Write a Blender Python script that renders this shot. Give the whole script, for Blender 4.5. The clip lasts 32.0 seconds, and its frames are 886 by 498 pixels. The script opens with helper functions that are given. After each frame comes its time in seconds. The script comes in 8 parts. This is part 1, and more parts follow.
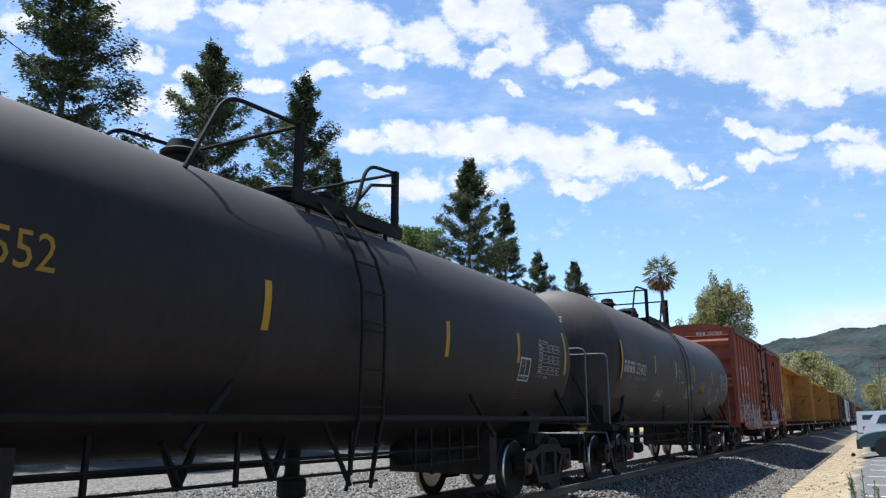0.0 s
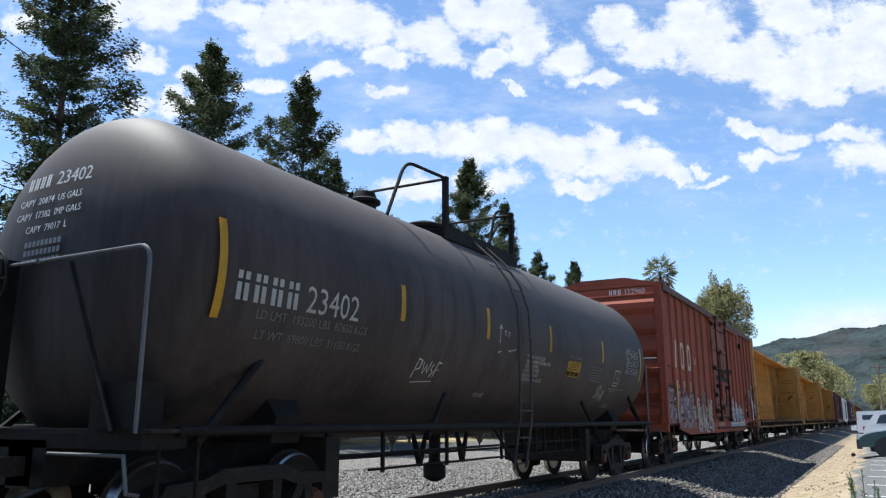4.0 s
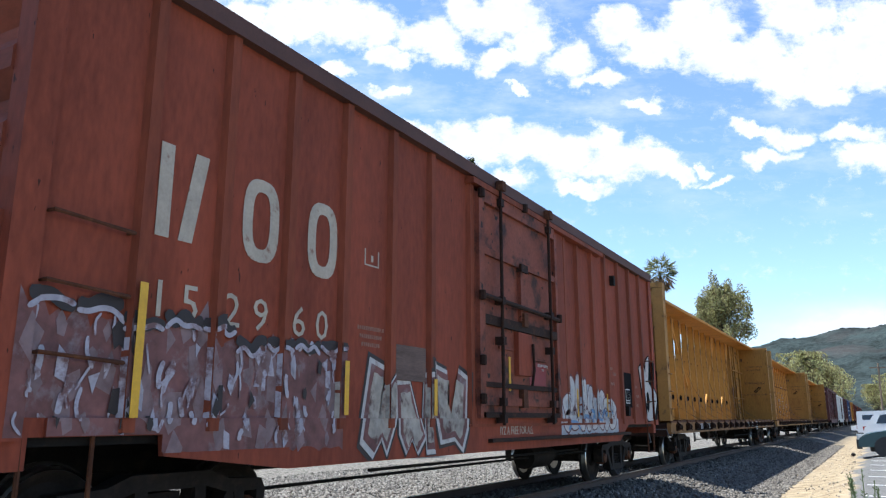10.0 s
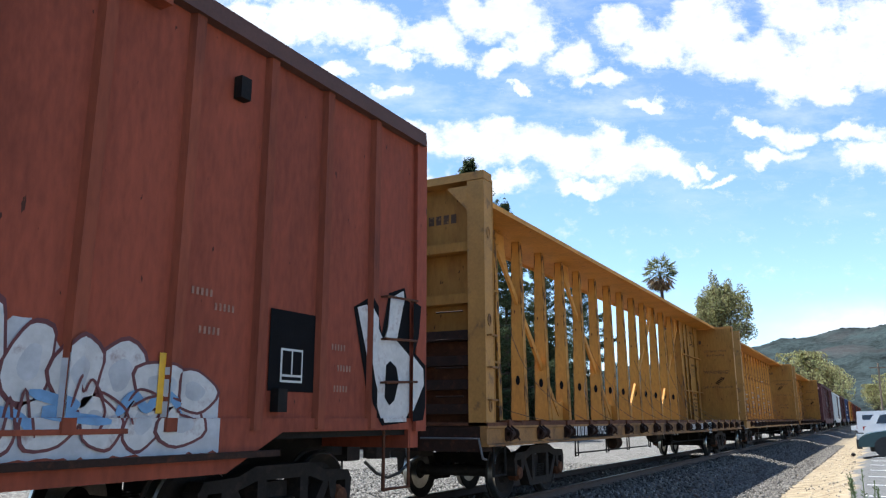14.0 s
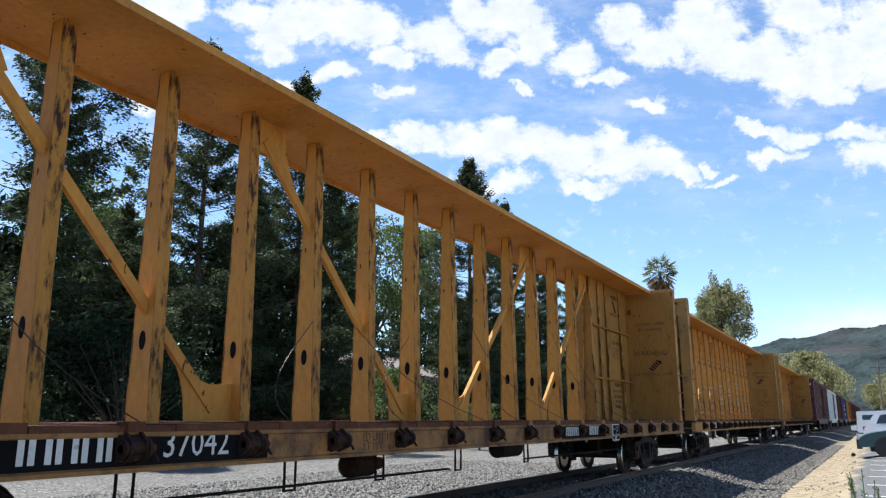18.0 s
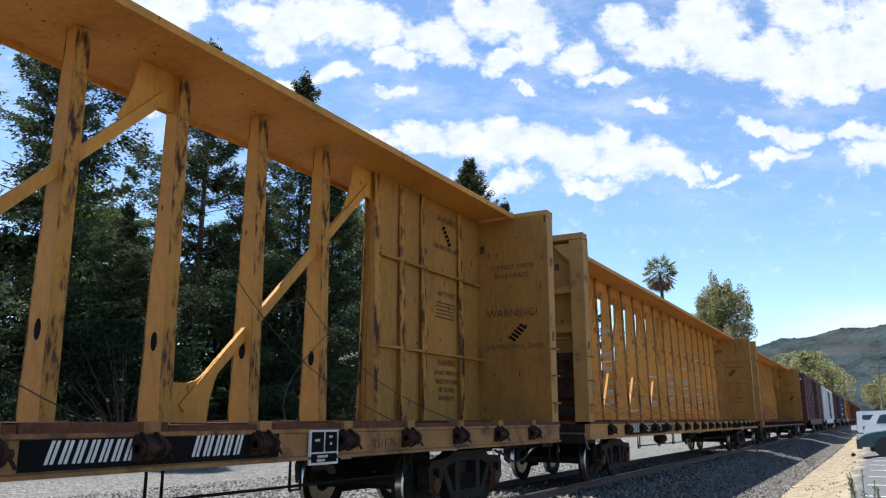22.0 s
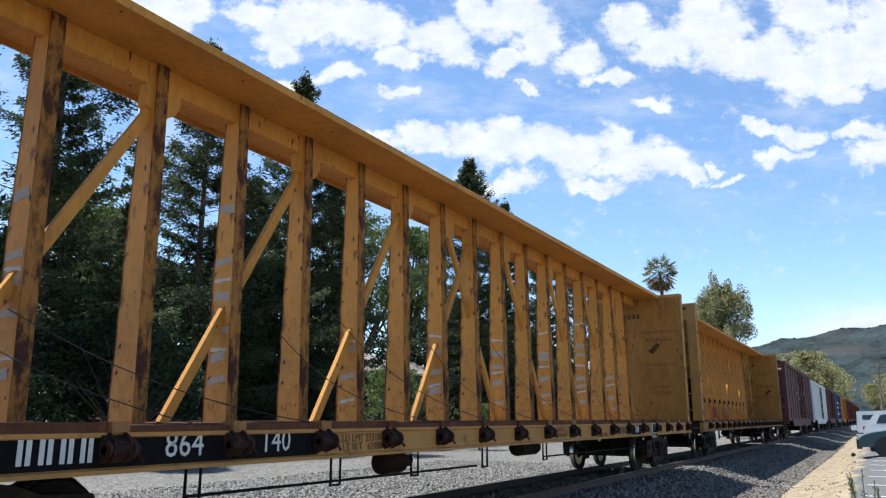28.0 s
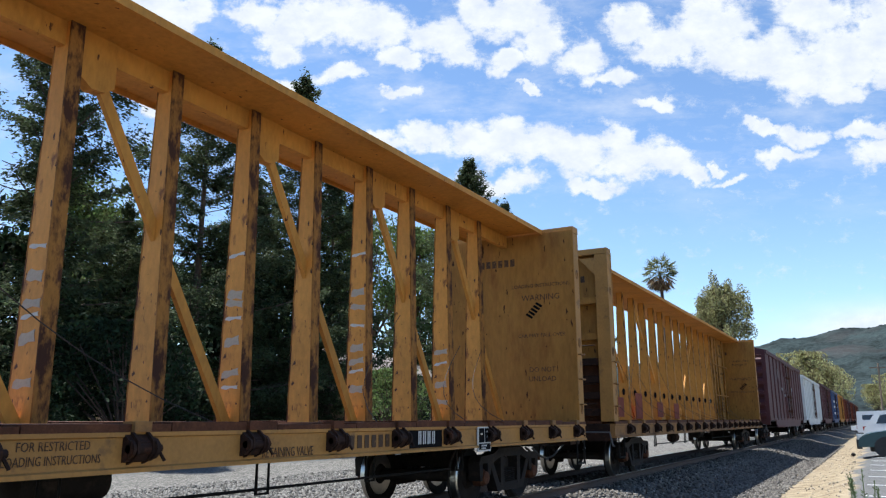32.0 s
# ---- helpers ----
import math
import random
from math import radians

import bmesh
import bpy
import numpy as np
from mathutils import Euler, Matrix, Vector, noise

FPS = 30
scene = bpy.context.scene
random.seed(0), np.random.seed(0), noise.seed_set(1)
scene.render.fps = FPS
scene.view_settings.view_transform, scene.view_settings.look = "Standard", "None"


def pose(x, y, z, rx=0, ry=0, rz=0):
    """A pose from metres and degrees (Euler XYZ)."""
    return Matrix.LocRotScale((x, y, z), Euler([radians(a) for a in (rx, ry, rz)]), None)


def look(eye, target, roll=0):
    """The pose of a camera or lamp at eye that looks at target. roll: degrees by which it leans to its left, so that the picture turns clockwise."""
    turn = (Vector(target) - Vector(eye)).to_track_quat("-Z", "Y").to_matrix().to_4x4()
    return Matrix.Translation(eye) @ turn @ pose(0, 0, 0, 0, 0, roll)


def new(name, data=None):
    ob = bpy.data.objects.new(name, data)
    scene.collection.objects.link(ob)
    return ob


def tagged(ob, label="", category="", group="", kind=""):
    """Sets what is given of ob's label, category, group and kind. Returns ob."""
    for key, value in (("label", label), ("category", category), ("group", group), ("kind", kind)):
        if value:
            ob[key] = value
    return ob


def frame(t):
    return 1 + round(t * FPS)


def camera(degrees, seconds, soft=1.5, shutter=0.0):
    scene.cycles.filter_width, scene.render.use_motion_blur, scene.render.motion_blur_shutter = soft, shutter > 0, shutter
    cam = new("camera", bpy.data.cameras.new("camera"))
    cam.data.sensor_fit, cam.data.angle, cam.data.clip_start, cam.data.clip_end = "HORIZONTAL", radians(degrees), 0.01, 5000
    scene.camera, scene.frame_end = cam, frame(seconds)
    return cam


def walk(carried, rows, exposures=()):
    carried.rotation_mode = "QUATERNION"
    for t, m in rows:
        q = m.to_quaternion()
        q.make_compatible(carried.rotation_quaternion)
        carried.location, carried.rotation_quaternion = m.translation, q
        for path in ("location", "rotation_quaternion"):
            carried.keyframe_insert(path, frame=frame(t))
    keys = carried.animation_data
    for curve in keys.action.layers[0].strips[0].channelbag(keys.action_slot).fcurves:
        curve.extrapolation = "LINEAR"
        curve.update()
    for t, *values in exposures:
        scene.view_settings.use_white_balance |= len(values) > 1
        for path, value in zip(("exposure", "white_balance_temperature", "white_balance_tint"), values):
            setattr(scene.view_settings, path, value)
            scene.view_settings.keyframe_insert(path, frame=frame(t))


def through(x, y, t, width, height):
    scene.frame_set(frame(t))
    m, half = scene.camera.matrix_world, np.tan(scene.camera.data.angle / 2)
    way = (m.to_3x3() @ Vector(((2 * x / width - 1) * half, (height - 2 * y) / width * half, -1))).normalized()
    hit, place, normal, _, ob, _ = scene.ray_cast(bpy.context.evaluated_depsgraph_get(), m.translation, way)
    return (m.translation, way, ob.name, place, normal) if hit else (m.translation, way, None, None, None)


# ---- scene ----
# the camera stands still on a stand beside the line
CAR_TRACK = -6.08          # x of the track's centre line; rail heads are at z = 0
EYE_HEIGHT = 1.241
cam = camera(60.49, 32.0, soft=1.25)
AIM = pose(0, 0, EYE_HEIGHT, 102.62, 0.01, 29.22)
walk(cam, [(0.0, AIM), (32.0, AIM)], exposures=[(0.0, 0.93), (3.0, 0.93), (6.5, 0.98), (8.5, 1.12), (10.0, 1.2), (14.0, 1.2), (16.5, 1.06), (20.0, 1.0), (24.0, 1.0), (27.5, 0.96), (32.0, 0.93)])


def run(t):
    """How far the train has rolled towards the camera, in metres, at t seconds."""
    u = t / 16 - 1
    return 0.078 + 40.433 * u - 5.8286 * u ** 2 + 0.6853 * u ** 3 + 4.0886 * u ** 4 - 0.323 * u ** 5 - 1.6907 * u ** 6


# daylight: a high summer sun beyond the train, and a clear sky
scene.view_settings.use_white_balance = True
scene.view_settings.white_balance_temperature = 6000
scene.view_settings.white_balance_tint = 7
SUN_HEIGHT = radians(67)
world = bpy.data.worlds.new("sky")
scene.world = world
world.use_nodes = True
wt = world.node_tree
sky = wt.nodes.new("ShaderNodeTexSky")
sky.sky_type, sky.sun_disc = "NISHITA", False
sky.sun_elevation, sky.sun_rotation = SUN_HEIGHT, radians(-90)
sky.air_density, sky.dust_density, sky.ozone_density = 1.0, 0.0, 1.4
sky.altitude = 1200
wt.nodes["Background"].inputs["Strength"].default_value = 0.107
wt.links.new(sky.outputs[0], wt.nodes["Background"].inputs["Color"])
sun = new("sun", bpy.data.lights.new("sun", "SUN"))
sun.data.energy, sun.data.angle, sun.data.color = 4.7, radians(0.53), (1.0, 0.95, 0.87)
sun.matrix_world = look((-30, 3, 90), (-30 + 90 / math.tan(SUN_HEIGHT), 1.5, 0))
# ---- materials ----
def mat(name, base, rough=0.75, metal=0.0, var=0.3, scale=1.5, fine=35.0, bump=0.15, patch=None, amount=0.5, patch_scale=4.0,
        stretch=(1, 1, 1), soft=0.12, depth=0.01, coords="Object", spec=0.5, piece=0.0, chips=None, dust_sheen=None):
    """Paint or stone: two scales of tone, and patches of a second colour (rust, dirt, wear)."""
    m = bpy.data.materials.new(name)
    m.use_nodes = True
    nt = m.node_tree
    n, lk = nt.nodes, nt.links.new
    b = n["Principled BSDF"]
    tc = n.new("ShaderNodeTexCoord")
    mp = n.new("ShaderNodeMapping")
    mp.inputs["Scale"].default_value = stretch
    lk(tc.outputs[coords], mp.inputs[0])

    def grain(s, detail, rough_):
        t = n.new("ShaderNodeTexNoise")
        t.inputs["Scale"].default_value, t.inputs["Detail"].default_value, t.inputs["Roughness"].default_value = s, detail, rough_
        lk(mp.outputs[0], t.inputs["Vector"])
        return t

    big, small = grain(scale, 5, 0.6), grain(fine, 3, 0.6)
    add = n.new("ShaderNodeMath")
    add.operation = "MULTIPLY_ADD"
    lk(small.outputs[0], add.inputs[0])
    add.inputs[1].default_value = 0.6
    lk(big.outputs[0], add.inputs[2])
    ramp = n.new("ShaderNodeMapRange")
    ramp.inputs[1].default_value, ramp.inputs[2].default_value = 0.5, 1.1
    ramp.inputs[3].default_value, ramp.inputs[4].default_value = 1 - var, 1 + var
    lk(add.outputs[0], ramp.inputs[0])
    tone = n.new("ShaderNodeVectorMath")
    tone.operation = "SCALE"
    tone.inputs[0].default_value = base
    lk(ramp.outputs[0], tone.inputs["Scale"])
    out = tone.outputs[0]
    if patch:
        third = grain(patch_scale, 8, 0.65)
        mask = n.new("ShaderNodeMapRange")
        edge = 0.72 - 0.44 * amount
        mask.inputs[1].default_value, mask.inputs[2].default_value = edge, edge + soft
        lk(third.outputs[0], mask.inputs[0])
        mix = n.new("ShaderNodeMix")
        mix.data_type = "RGBA"
        lk(mask.outputs[0], mix.inputs["Factor"])
        lk(out, mix.inputs["A"])
        mix.inputs["B"].default_value = (*patch, 1)
        out = mix.outputs["Result"]
    if dust_sheen:                                 # dust and sunlit sheen painted on top: (colour, height where it begins, height where it is full)
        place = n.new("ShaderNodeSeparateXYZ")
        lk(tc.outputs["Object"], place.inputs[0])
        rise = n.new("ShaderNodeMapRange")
        rise.inputs[1].default_value, rise.inputs[2].default_value, rise.inputs[4].default_value = dust_sheen[1], dust_sheen[2], 0.85
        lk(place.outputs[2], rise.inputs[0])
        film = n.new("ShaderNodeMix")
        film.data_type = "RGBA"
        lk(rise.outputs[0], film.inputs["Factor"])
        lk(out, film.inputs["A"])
        film.inputs["B"].default_value = (*dust_sheen[0], 1)
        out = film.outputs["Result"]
    if chips:                                # small hard-edged marks: (colour, share, scale)
        fleck = grain(chips[2], 4, 0.5)
        hit = n.new("ShaderNodeMapRange")
        edge = 0.78 - 0.3 * chips[1]
        hit.inputs[1].default_value, hit.inputs[2].default_value = edge, edge + 0.02
        lk(fleck.outputs[0], hit.inputs[0])
        nick = n.new("ShaderNodeMix")
        nick.data_type = "RGBA"
        lk(hit.outputs[0], nick.inputs["Factor"])
        lk(out, nick.inputs["A"])
        nick.inputs["B"].default_value = (*chips[0], 1)
        out = nick.outputs["Result"]
    if piece:
        info = n.new("ShaderNodeObjectInfo")
        rr = n.new("ShaderNodeMapRange")
        rr.inputs[3].default_value, rr.inputs[4].default_value = 1 - piece, 1 + piece
        lk(info.outputs["Random"], rr.inputs[0])
        sc = n.new("ShaderNodeVectorMath")
        sc.operation = "SCALE"
        lk(out, sc.inputs[0])
        lk(rr.outputs[0], sc.inputs["Scale"])
        out = sc.outputs[0]
    lk(out, b.inputs["Base Color"])
    b.inputs["Roughness"].default_value, b.inputs["Metallic"].default_value = rough, metal
    b.inputs["Specular IOR Level"].default_value = spec
    if bump:
        bp = n.new("ShaderNodeBump")
        bp.inputs["Strength"].default_value, bp.inputs["Distance"].default_value = bump, depth
        lk(add.outputs[0], bp.inputs["Height"])
        lk(bp.outputs[0], b.inputs["Normal"])
    return m


RUST = (0.085, 0.035, 0.018)
M = {
    "tank": mat("tank_paint", (0.0150, 0.0112, 0.0110), 0.6, var=0.5, spec=0.2, dust_sheen=((0.086, 0.074, 0.067), 2.8, 3.9), scale=0.8, fine=14, bump=0.05, patch=(0.027, 0.025, 0.024), amount=0.38, patch_scale=1.6, stretch=(1, 1, 0.35), soft=0.3),
    "tank_dusty": mat("dusty_tank_paint", (0.044, 0.0345, 0.0325), 0.62, var=0.45, spec=0.2, dust_sheen=((0.115, 0.10, 0.09), 2.85, 3.95), scale=0.9, fine=14, bump=0.05, patch=(0.02, 0.0145, 0.0145), amount=0.48, patch_scale=3.2, stretch=(1, 1, 0.12), soft=0.2),
    "black": mat("black_iron", (0.009, 0.0078, 0.0072), 0.72, spec=0.15, var=0.4, scale=3, fine=50, patch=(0.028, 0.019, 0.014), amount=0.42, patch_scale=6, soft=0.25),
    "grime": mat("greasy_iron", (0.016, 0.0122, 0.0105), 0.76, var=0.5, spec=0.2, scale=4, fine=40, patch=(0.045, 0.03, 0.022), amount=0.42, patch_scale=7, soft=0.2),
    "steel": mat("polished_steel", (0.45, 0.44, 0.42), 0.3, 1.0, var=0.2, scale=6, bump=0.03),
    "grey_rail": mat("grey_handrail", (0.085, 0.085, 0.09), 0.5, var=0.3, scale=6, bump=0.05),
    "box_red": mat("boxcar_red_paint", chips=((0.055, 0.018, 0.010), 0.27, 16), base=(0.222, 0.0505, 0.0265), rough=0.75, var=0.4, spec=0.25, scale=0.9, fine=18, bump=0.1, patch=(0.12, 0.03, 0.015), amount=0.45, patch_scale=1.4, stretch=(1, 1, 0.3), soft=0.35),
    # rib paint: grime, plus a darker tone for the ribs' shaded faces
    "box_rib": mat("grimy_shaded_rib_paint", (0.20, 0.05, 0.025), 0.75, var=0.4, spec=0.25, scale=1.5, fine=18, bump=0.1, patch=(0.06, 0.022, 0.015), amount=0.45, patch_scale=2.5, stretch=(1, 1, 0.2), soft=0.3),
    "box_end": mat("boxcar_end_paint", (0.225, 0.055, 0.03), 0.75, var=0.35, spec=0.25, scale=1.1, fine=20, bump=0.08, patch=(0.07, 0.028, 0.02), amount=0.4, patch_scale=1.5, stretch=(0.5, 1, 1.4), soft=0.35),
    "door_red": mat("door_red_paint", (0.20, 0.056, 0.033), 0.7, spec=0.3, var=0.4, scale=1.8, fine=20, bump=0.1, patch=(0.04, 0.017, 0.013), amount=0.47, patch_scale=2.0, soft=0.12, chips=((0.02, 0.012, 0.01), 0.4, 7)),
    "roof": mat("roof_metal", (0.085, 0.036, 0.027), 0.75, var=0.3, scale=2),
    "maroon": mat("maroon_paint", (0.075, 0.014, 0.016), 0.6, var=0.3, scale=1, stretch=(1, 1, 0.3), patch=(0.05, 0.014, 0.012), amount=0.4),
    "white_car": mat("white_car_paint", (0.62, 0.62, 0.6), 0.5, var=0.12, scale=1, stretch=(1, 1, 0.3), patch=(0.35, 0.33, 0.3), amount=0.3),
    "blue_car": mat("blue_car_paint", (0.03, 0.06, 0.16), 0.5, var=0.2, scale=1),
    "yellow": mat("yellow_paint", (0.49, 0.22, 0.038), 0.7, var=0.3, spec=0.3, chips=((0.09, 0.03, 0.01), 0.33, 12), scale=1.0, fine=16, bump=0.06, patch=(0.30, 0.105, 0.014), amount=0.36, patch_scale=2.0, stretch=(1, 1, 0.4), soft=0.3),
    "yellow_panel": mat("faded_yellow_panel", (0.325, 0.158, 0.036), 0.75, var=0.34, spec=0.2, chips=((0.05, 0.02, 0.009), 0.345, 15), scale=1.2, fine=16, bump=0.06, patch=(0.17, 0.068, 0.018), amount=0.43, patch_scale=2.4, stretch=(1, 1, 0.3), soft=0.25),
    "yellow_worn": mat("worn_yellow_paint", (0.58, 0.26, 0.042), 0.68, var=0.3, chips=((0.06, 0.022, 0.009), 0.40, 14), scale=1.4, fine=22, bump=0.1, patch=(0.22, 0.08, 0.018), amount=0.33, patch_scale=5, stretch=(1, 1, 0.5), soft=0.08),
    "sill_yellow": mat("faded_yellow_sill", (0.365, 0.18, 0.041), 0.72, var=0.25, scale=1.5, fine=25, bump=0.08, patch=(0.12, 0.065, 0.03), amount=0.36, patch_scale=3.5, soft=0.15),
    "sill_dirty": mat("dirty_yellow_sill", (0.235, 0.112, 0.029), 0.75, var=0.4, scale=1.5, fine=25, bump=0.12, patch=(0.06, 0.024, 0.01), amount=0.53, patch_scale=2.6, soft=0.18),
    "winch": mat("greasy_winch_iron", (0.024, 0.0105, 0.0065), 0.78, spec=0.25, var=0.5, scale=5, fine=40, bump=0.3, patch=(0.085, 0.03, 0.013), amount=0.4, patch_scale=9, soft=0.2),
    "rust": mat("rusty_steel", (0.085, 0.032, 0.016), 0.85, spec=0.25, var=0.45, scale=4, fine=45, bump=0.3, patch=(0.16, 0.062, 0.026), amount=0.4, patch_scale=9, soft=0.2),
    "rust_paint": mat("flaked_flange_paint", (0.40, 0.185, 0.034), 0.75, spec=0.3, var=0.3, scale=3, fine=40, bump=0.25, patch=(0.045, 0.017, 0.008), amount=0.545, patch_scale=11, stretch=(1, 1, 0.3), soft=0.12),
    "rust_flange": mat("rusted_flange", (0.30, 0.13, 0.028), 0.8, spec=0.25, var=0.4, scale=3, fine=40, bump=0.25, patch=(0.055, 0.02, 0.01), amount=0.62, patch_scale=8, stretch=(1, 1, 0.4), soft=0.12),
    "letter_white": mat("white_lettering", (0.55, 0.54, 0.52), 0.7, var=0.15, scale=6, bump=0, patch=(0.25, 0.2, 0.18), amount=0.25, patch_scale=12),
    "letter_cream": mat("cream_lettering", (0.42, 0.36, 0.29), 0.7, var=0.2, scale=5, bump=0, patch=(0.22, 0.11, 0.08), amount=0.3, patch_scale=9),
    "letter_tan": mat("faded_tan_lettering", (0.26, 0.14, 0.10), 0.75, var=0.3, scale=6, bump=0, patch=(0.19, 0.055, 0.032), amount=0.45, patch_scale=18),
    "letter_grey": mat("faded_grey_lettering", (0.2, 0.2, 0.2), 0.7, var=0.2, scale=6, bump=0),
    "letter_brown": mat("faded_brown_lettering", (0.062, 0.028, 0.010), 0.7, var=0.3, scale=6, bump=0, patch=(0.28, 0.14, 0.035), amount=0.36, patch_scale=20),
    "letter_yellow": mat("yellow_lettering", (0.5, 0.28, 0.03), 0.6, var=0.15, scale=6, bump=0),
    "stripe": mat("yellow_reflective_tape", (0.65, 0.36, 0.015), 0.4, var=0.15, scale=8, bump=0, patch=(0.3, 0.17, 0.03), amount=0.2),
    "sign_black": mat("black_sign_paint", (0.0065, 0.0065, 0.0075), 0.85, spec=0.08, var=0.3, scale=5, bump=0),
    "cable": mat("steel_cable", (0.05, 0.04, 0.035), 0.6, metal=0.5, var=0.3, scale=10, bump=0),
    "tie": mat("creosoted_timber", (0.05, 0.038, 0.028), 0.9, var=0.4, scale=3, fine=30, stretch=(0.3, 3, 3), bump=0.4),
    "rail": mat("rail_steel", (0.075, 0.045, 0.032), 0.7, 0.2, var=0.3, scale=3),
    "bark": mat("tree_bark", (0.09, 0.06, 0.045), 0.95, var=0.4, scale=2, fine=15, stretch=(1, 1, 0.2), bump=0.6, depth=0.03),
    "glass": mat("car_glass", (0.015, 0.018, 0.02), 0.08, var=0.1, bump=0, spec=0.8),
    "tyre": mat("tyre_rubber", (0.015, 0.015, 0.015), 0.85, var=0.2),
    "rim": mat("alloy_rim", (0.5, 0.5, 0.5), 0.4, 0.2, var=0.1, bump=0),
    "car_white": mat("white_car_body", (0.75, 0.75, 0.75), 0.25, var=0.04, bump=0),
    "car_green": mat("dark_green_car_body", (0.012, 0.035, 0.032), 0.2, var=0.1, bump=0),
    "chrome": mat("lamp_glass", (0.7, 0.7, 0.7), 0.15, 0.1, var=0.05, bump=0),
    "lamp_red": mat("tail_lamp_red", (0.3, 0.01, 0.01), 0.2, var=0.1, bump=0),
    "plastic": mat("black_plastic_trim", (0.02, 0.02, 0.02), 0.6, var=0.2, bump=0),
    "stucco": mat("tan_stucco", (0.36, 0.28, 0.2), 0.9, var=0.15, scale=2, fine=60, bump=0.3),
    "shingle": mat("grey_brown_shingle", (0.2, 0.17, 0.15), 0.9, var=0.3, scale=2, fine=20, bump=0.4),
    "wood": mat("weathered_wood", (0.2, 0.15, 0.11), 0.9, var=0.3, scale=3, stretch=(1, 1, 0.2)),
    "plywood": mat("weathered_plywood", (0.13, 0.085, 0.07), 0.85, var=0.4, scale=5, fine=30, stretch=(1, 0.4, 3), bump=0.2),
    "line_white": mat("white_road_paint", (0.7, 0.7, 0.68), 0.8, var=0.15, scale=5, bump=0.05, patch=(0.2, 0.2, 0.2), amount=0.3, patch_scale=14),
}


def leaf(name, base, var=0.5, rough=0.7, through=0.25):
    """Foliage: each spray has a tone of its own, and lets some light through."""
    m = bpy.data.materials.new(name)
    m.use_nodes = True
    nt = m.node_tree
    n, lk = nt.nodes, nt.links.new
    b = n["Principled BSDF"]
    geo = n.new("ShaderNodeNewGeometry")
    hsv = n.new("ShaderNodeHueSaturation")
    hsv.inputs["Color"].default_value = (*base, 1)
    for k, (lo, hi) in {"Value": (1 - var, 1 + var), "Hue": (0.47, 0.53)}.items():
        r = n.new("ShaderNodeMapRange")
        r.inputs[3].default_value, r.inputs[4].default_value = lo, hi
        lk(geo.outputs["Random Per Island"], r.inputs[0])
        lk(r.outputs[0], hsv.inputs[k])
    lk(hsv.outputs[0], b.inputs["Base Color"])
    b.inputs["Roughness"].default_value = rough
    b.inputs["Specular IOR Level"].default_value = 0.12
    tr = n.new("ShaderNodeBsdfTranslucent")
    lk(hsv.outputs[0], tr.inputs["Color"])
    mx = n.new("ShaderNodeMixShader")
    mx.inputs[0].default_value = through
    lk(b.outputs[0], mx.inputs[1])
    lk(tr.outputs[0], mx.inputs[2])
    lk(mx.outputs[0], n["Material Output"].inputs["Surface"])
    return m


M["redwood"] = leaf("redwood_foliage", (0.072, 0.089, 0.042), through=0.32)
M["broadleaf"] = leaf("bright_leaves", (0.115, 0.15, 0.05), through=0.4)
M["oak"] = leaf("oak_leaves", (0.27, 0.255, 0.125), through=0.5)
M["palm"] = leaf("palm_fronds", (0.17, 0.18, 0.10), through=0.3)
M["palm_dry"] = leaf("dry_palm_fronds", (0.2, 0.13, 0.08), through=0.2)
M["shrub"] = leaf("dark_shrub_leaves", (0.022, 0.036, 0.016))
M["weed"] = leaf("tall_weed_leaves", (0.1, 0.14, 0.06), through=0.3)


# ---- mesh helpers ----
def box(bm, x0, x1, y0, y1, z0, z1):
    v = [bm.verts.new(p) for p in ((x0, y0, z0), (x1, y0, z0), (x1, y1, z0), (x0, y1, z0), (x0, y0, z1), (x1, y0, z1), (x1, y1, z1), (x0, y1, z1))]
    for f in ((3, 2, 1, 0), (4, 5, 6, 7), (0, 1, 5, 4), (1, 2, 6, 5), (2, 3, 7, 6), (3, 0, 4, 7)):
        bm.faces.new([v[i] for i in f])
    return bm


def prism(bm, poly, axis, a, b):
    """A polygon drawn in the two other axes (in x, y, z order), drawn out from a to b along the axis."""
    def at(p, c):
        q = list(p)
        q.insert("xyz".index(axis), c)
        return bm.verts.new(q)
    lo, hi = [at(p, a) for p in poly], [at(p, b) for p in poly]
    k = len(poly)
    bm.faces.new(lo), bm.faces.new(hi[::-1])
    for i in range(k):
        bm.faces.new((lo[i], hi[i], hi[(i + 1) % k], lo[(i + 1) % k]))
    return bm


def rod(bm, p, q, r, n=8, r2=None):
    p, q = Vector(p), Vector(q)
    d = (q - p).normalized()
    s = d.orthogonal().normalized()
    u = d.cross(s)
    r2 = r if r2 is None else r2
    ring = lambda c, k: [bm.verts.new(c + (s * math.cos(6.2832 * i / n) + u * math.sin(6.2832 * i / n)) * k) for i in range(n)]
    a, b = ring(p, r), ring(q, r2)
    for i in range(n):
        bm.faces.new((a[i], a[(i + 1) % n], b[(i + 1) % n], b[i]))
    bm.faces.new(a[::-1]), bm.faces.new(b)
    return bm


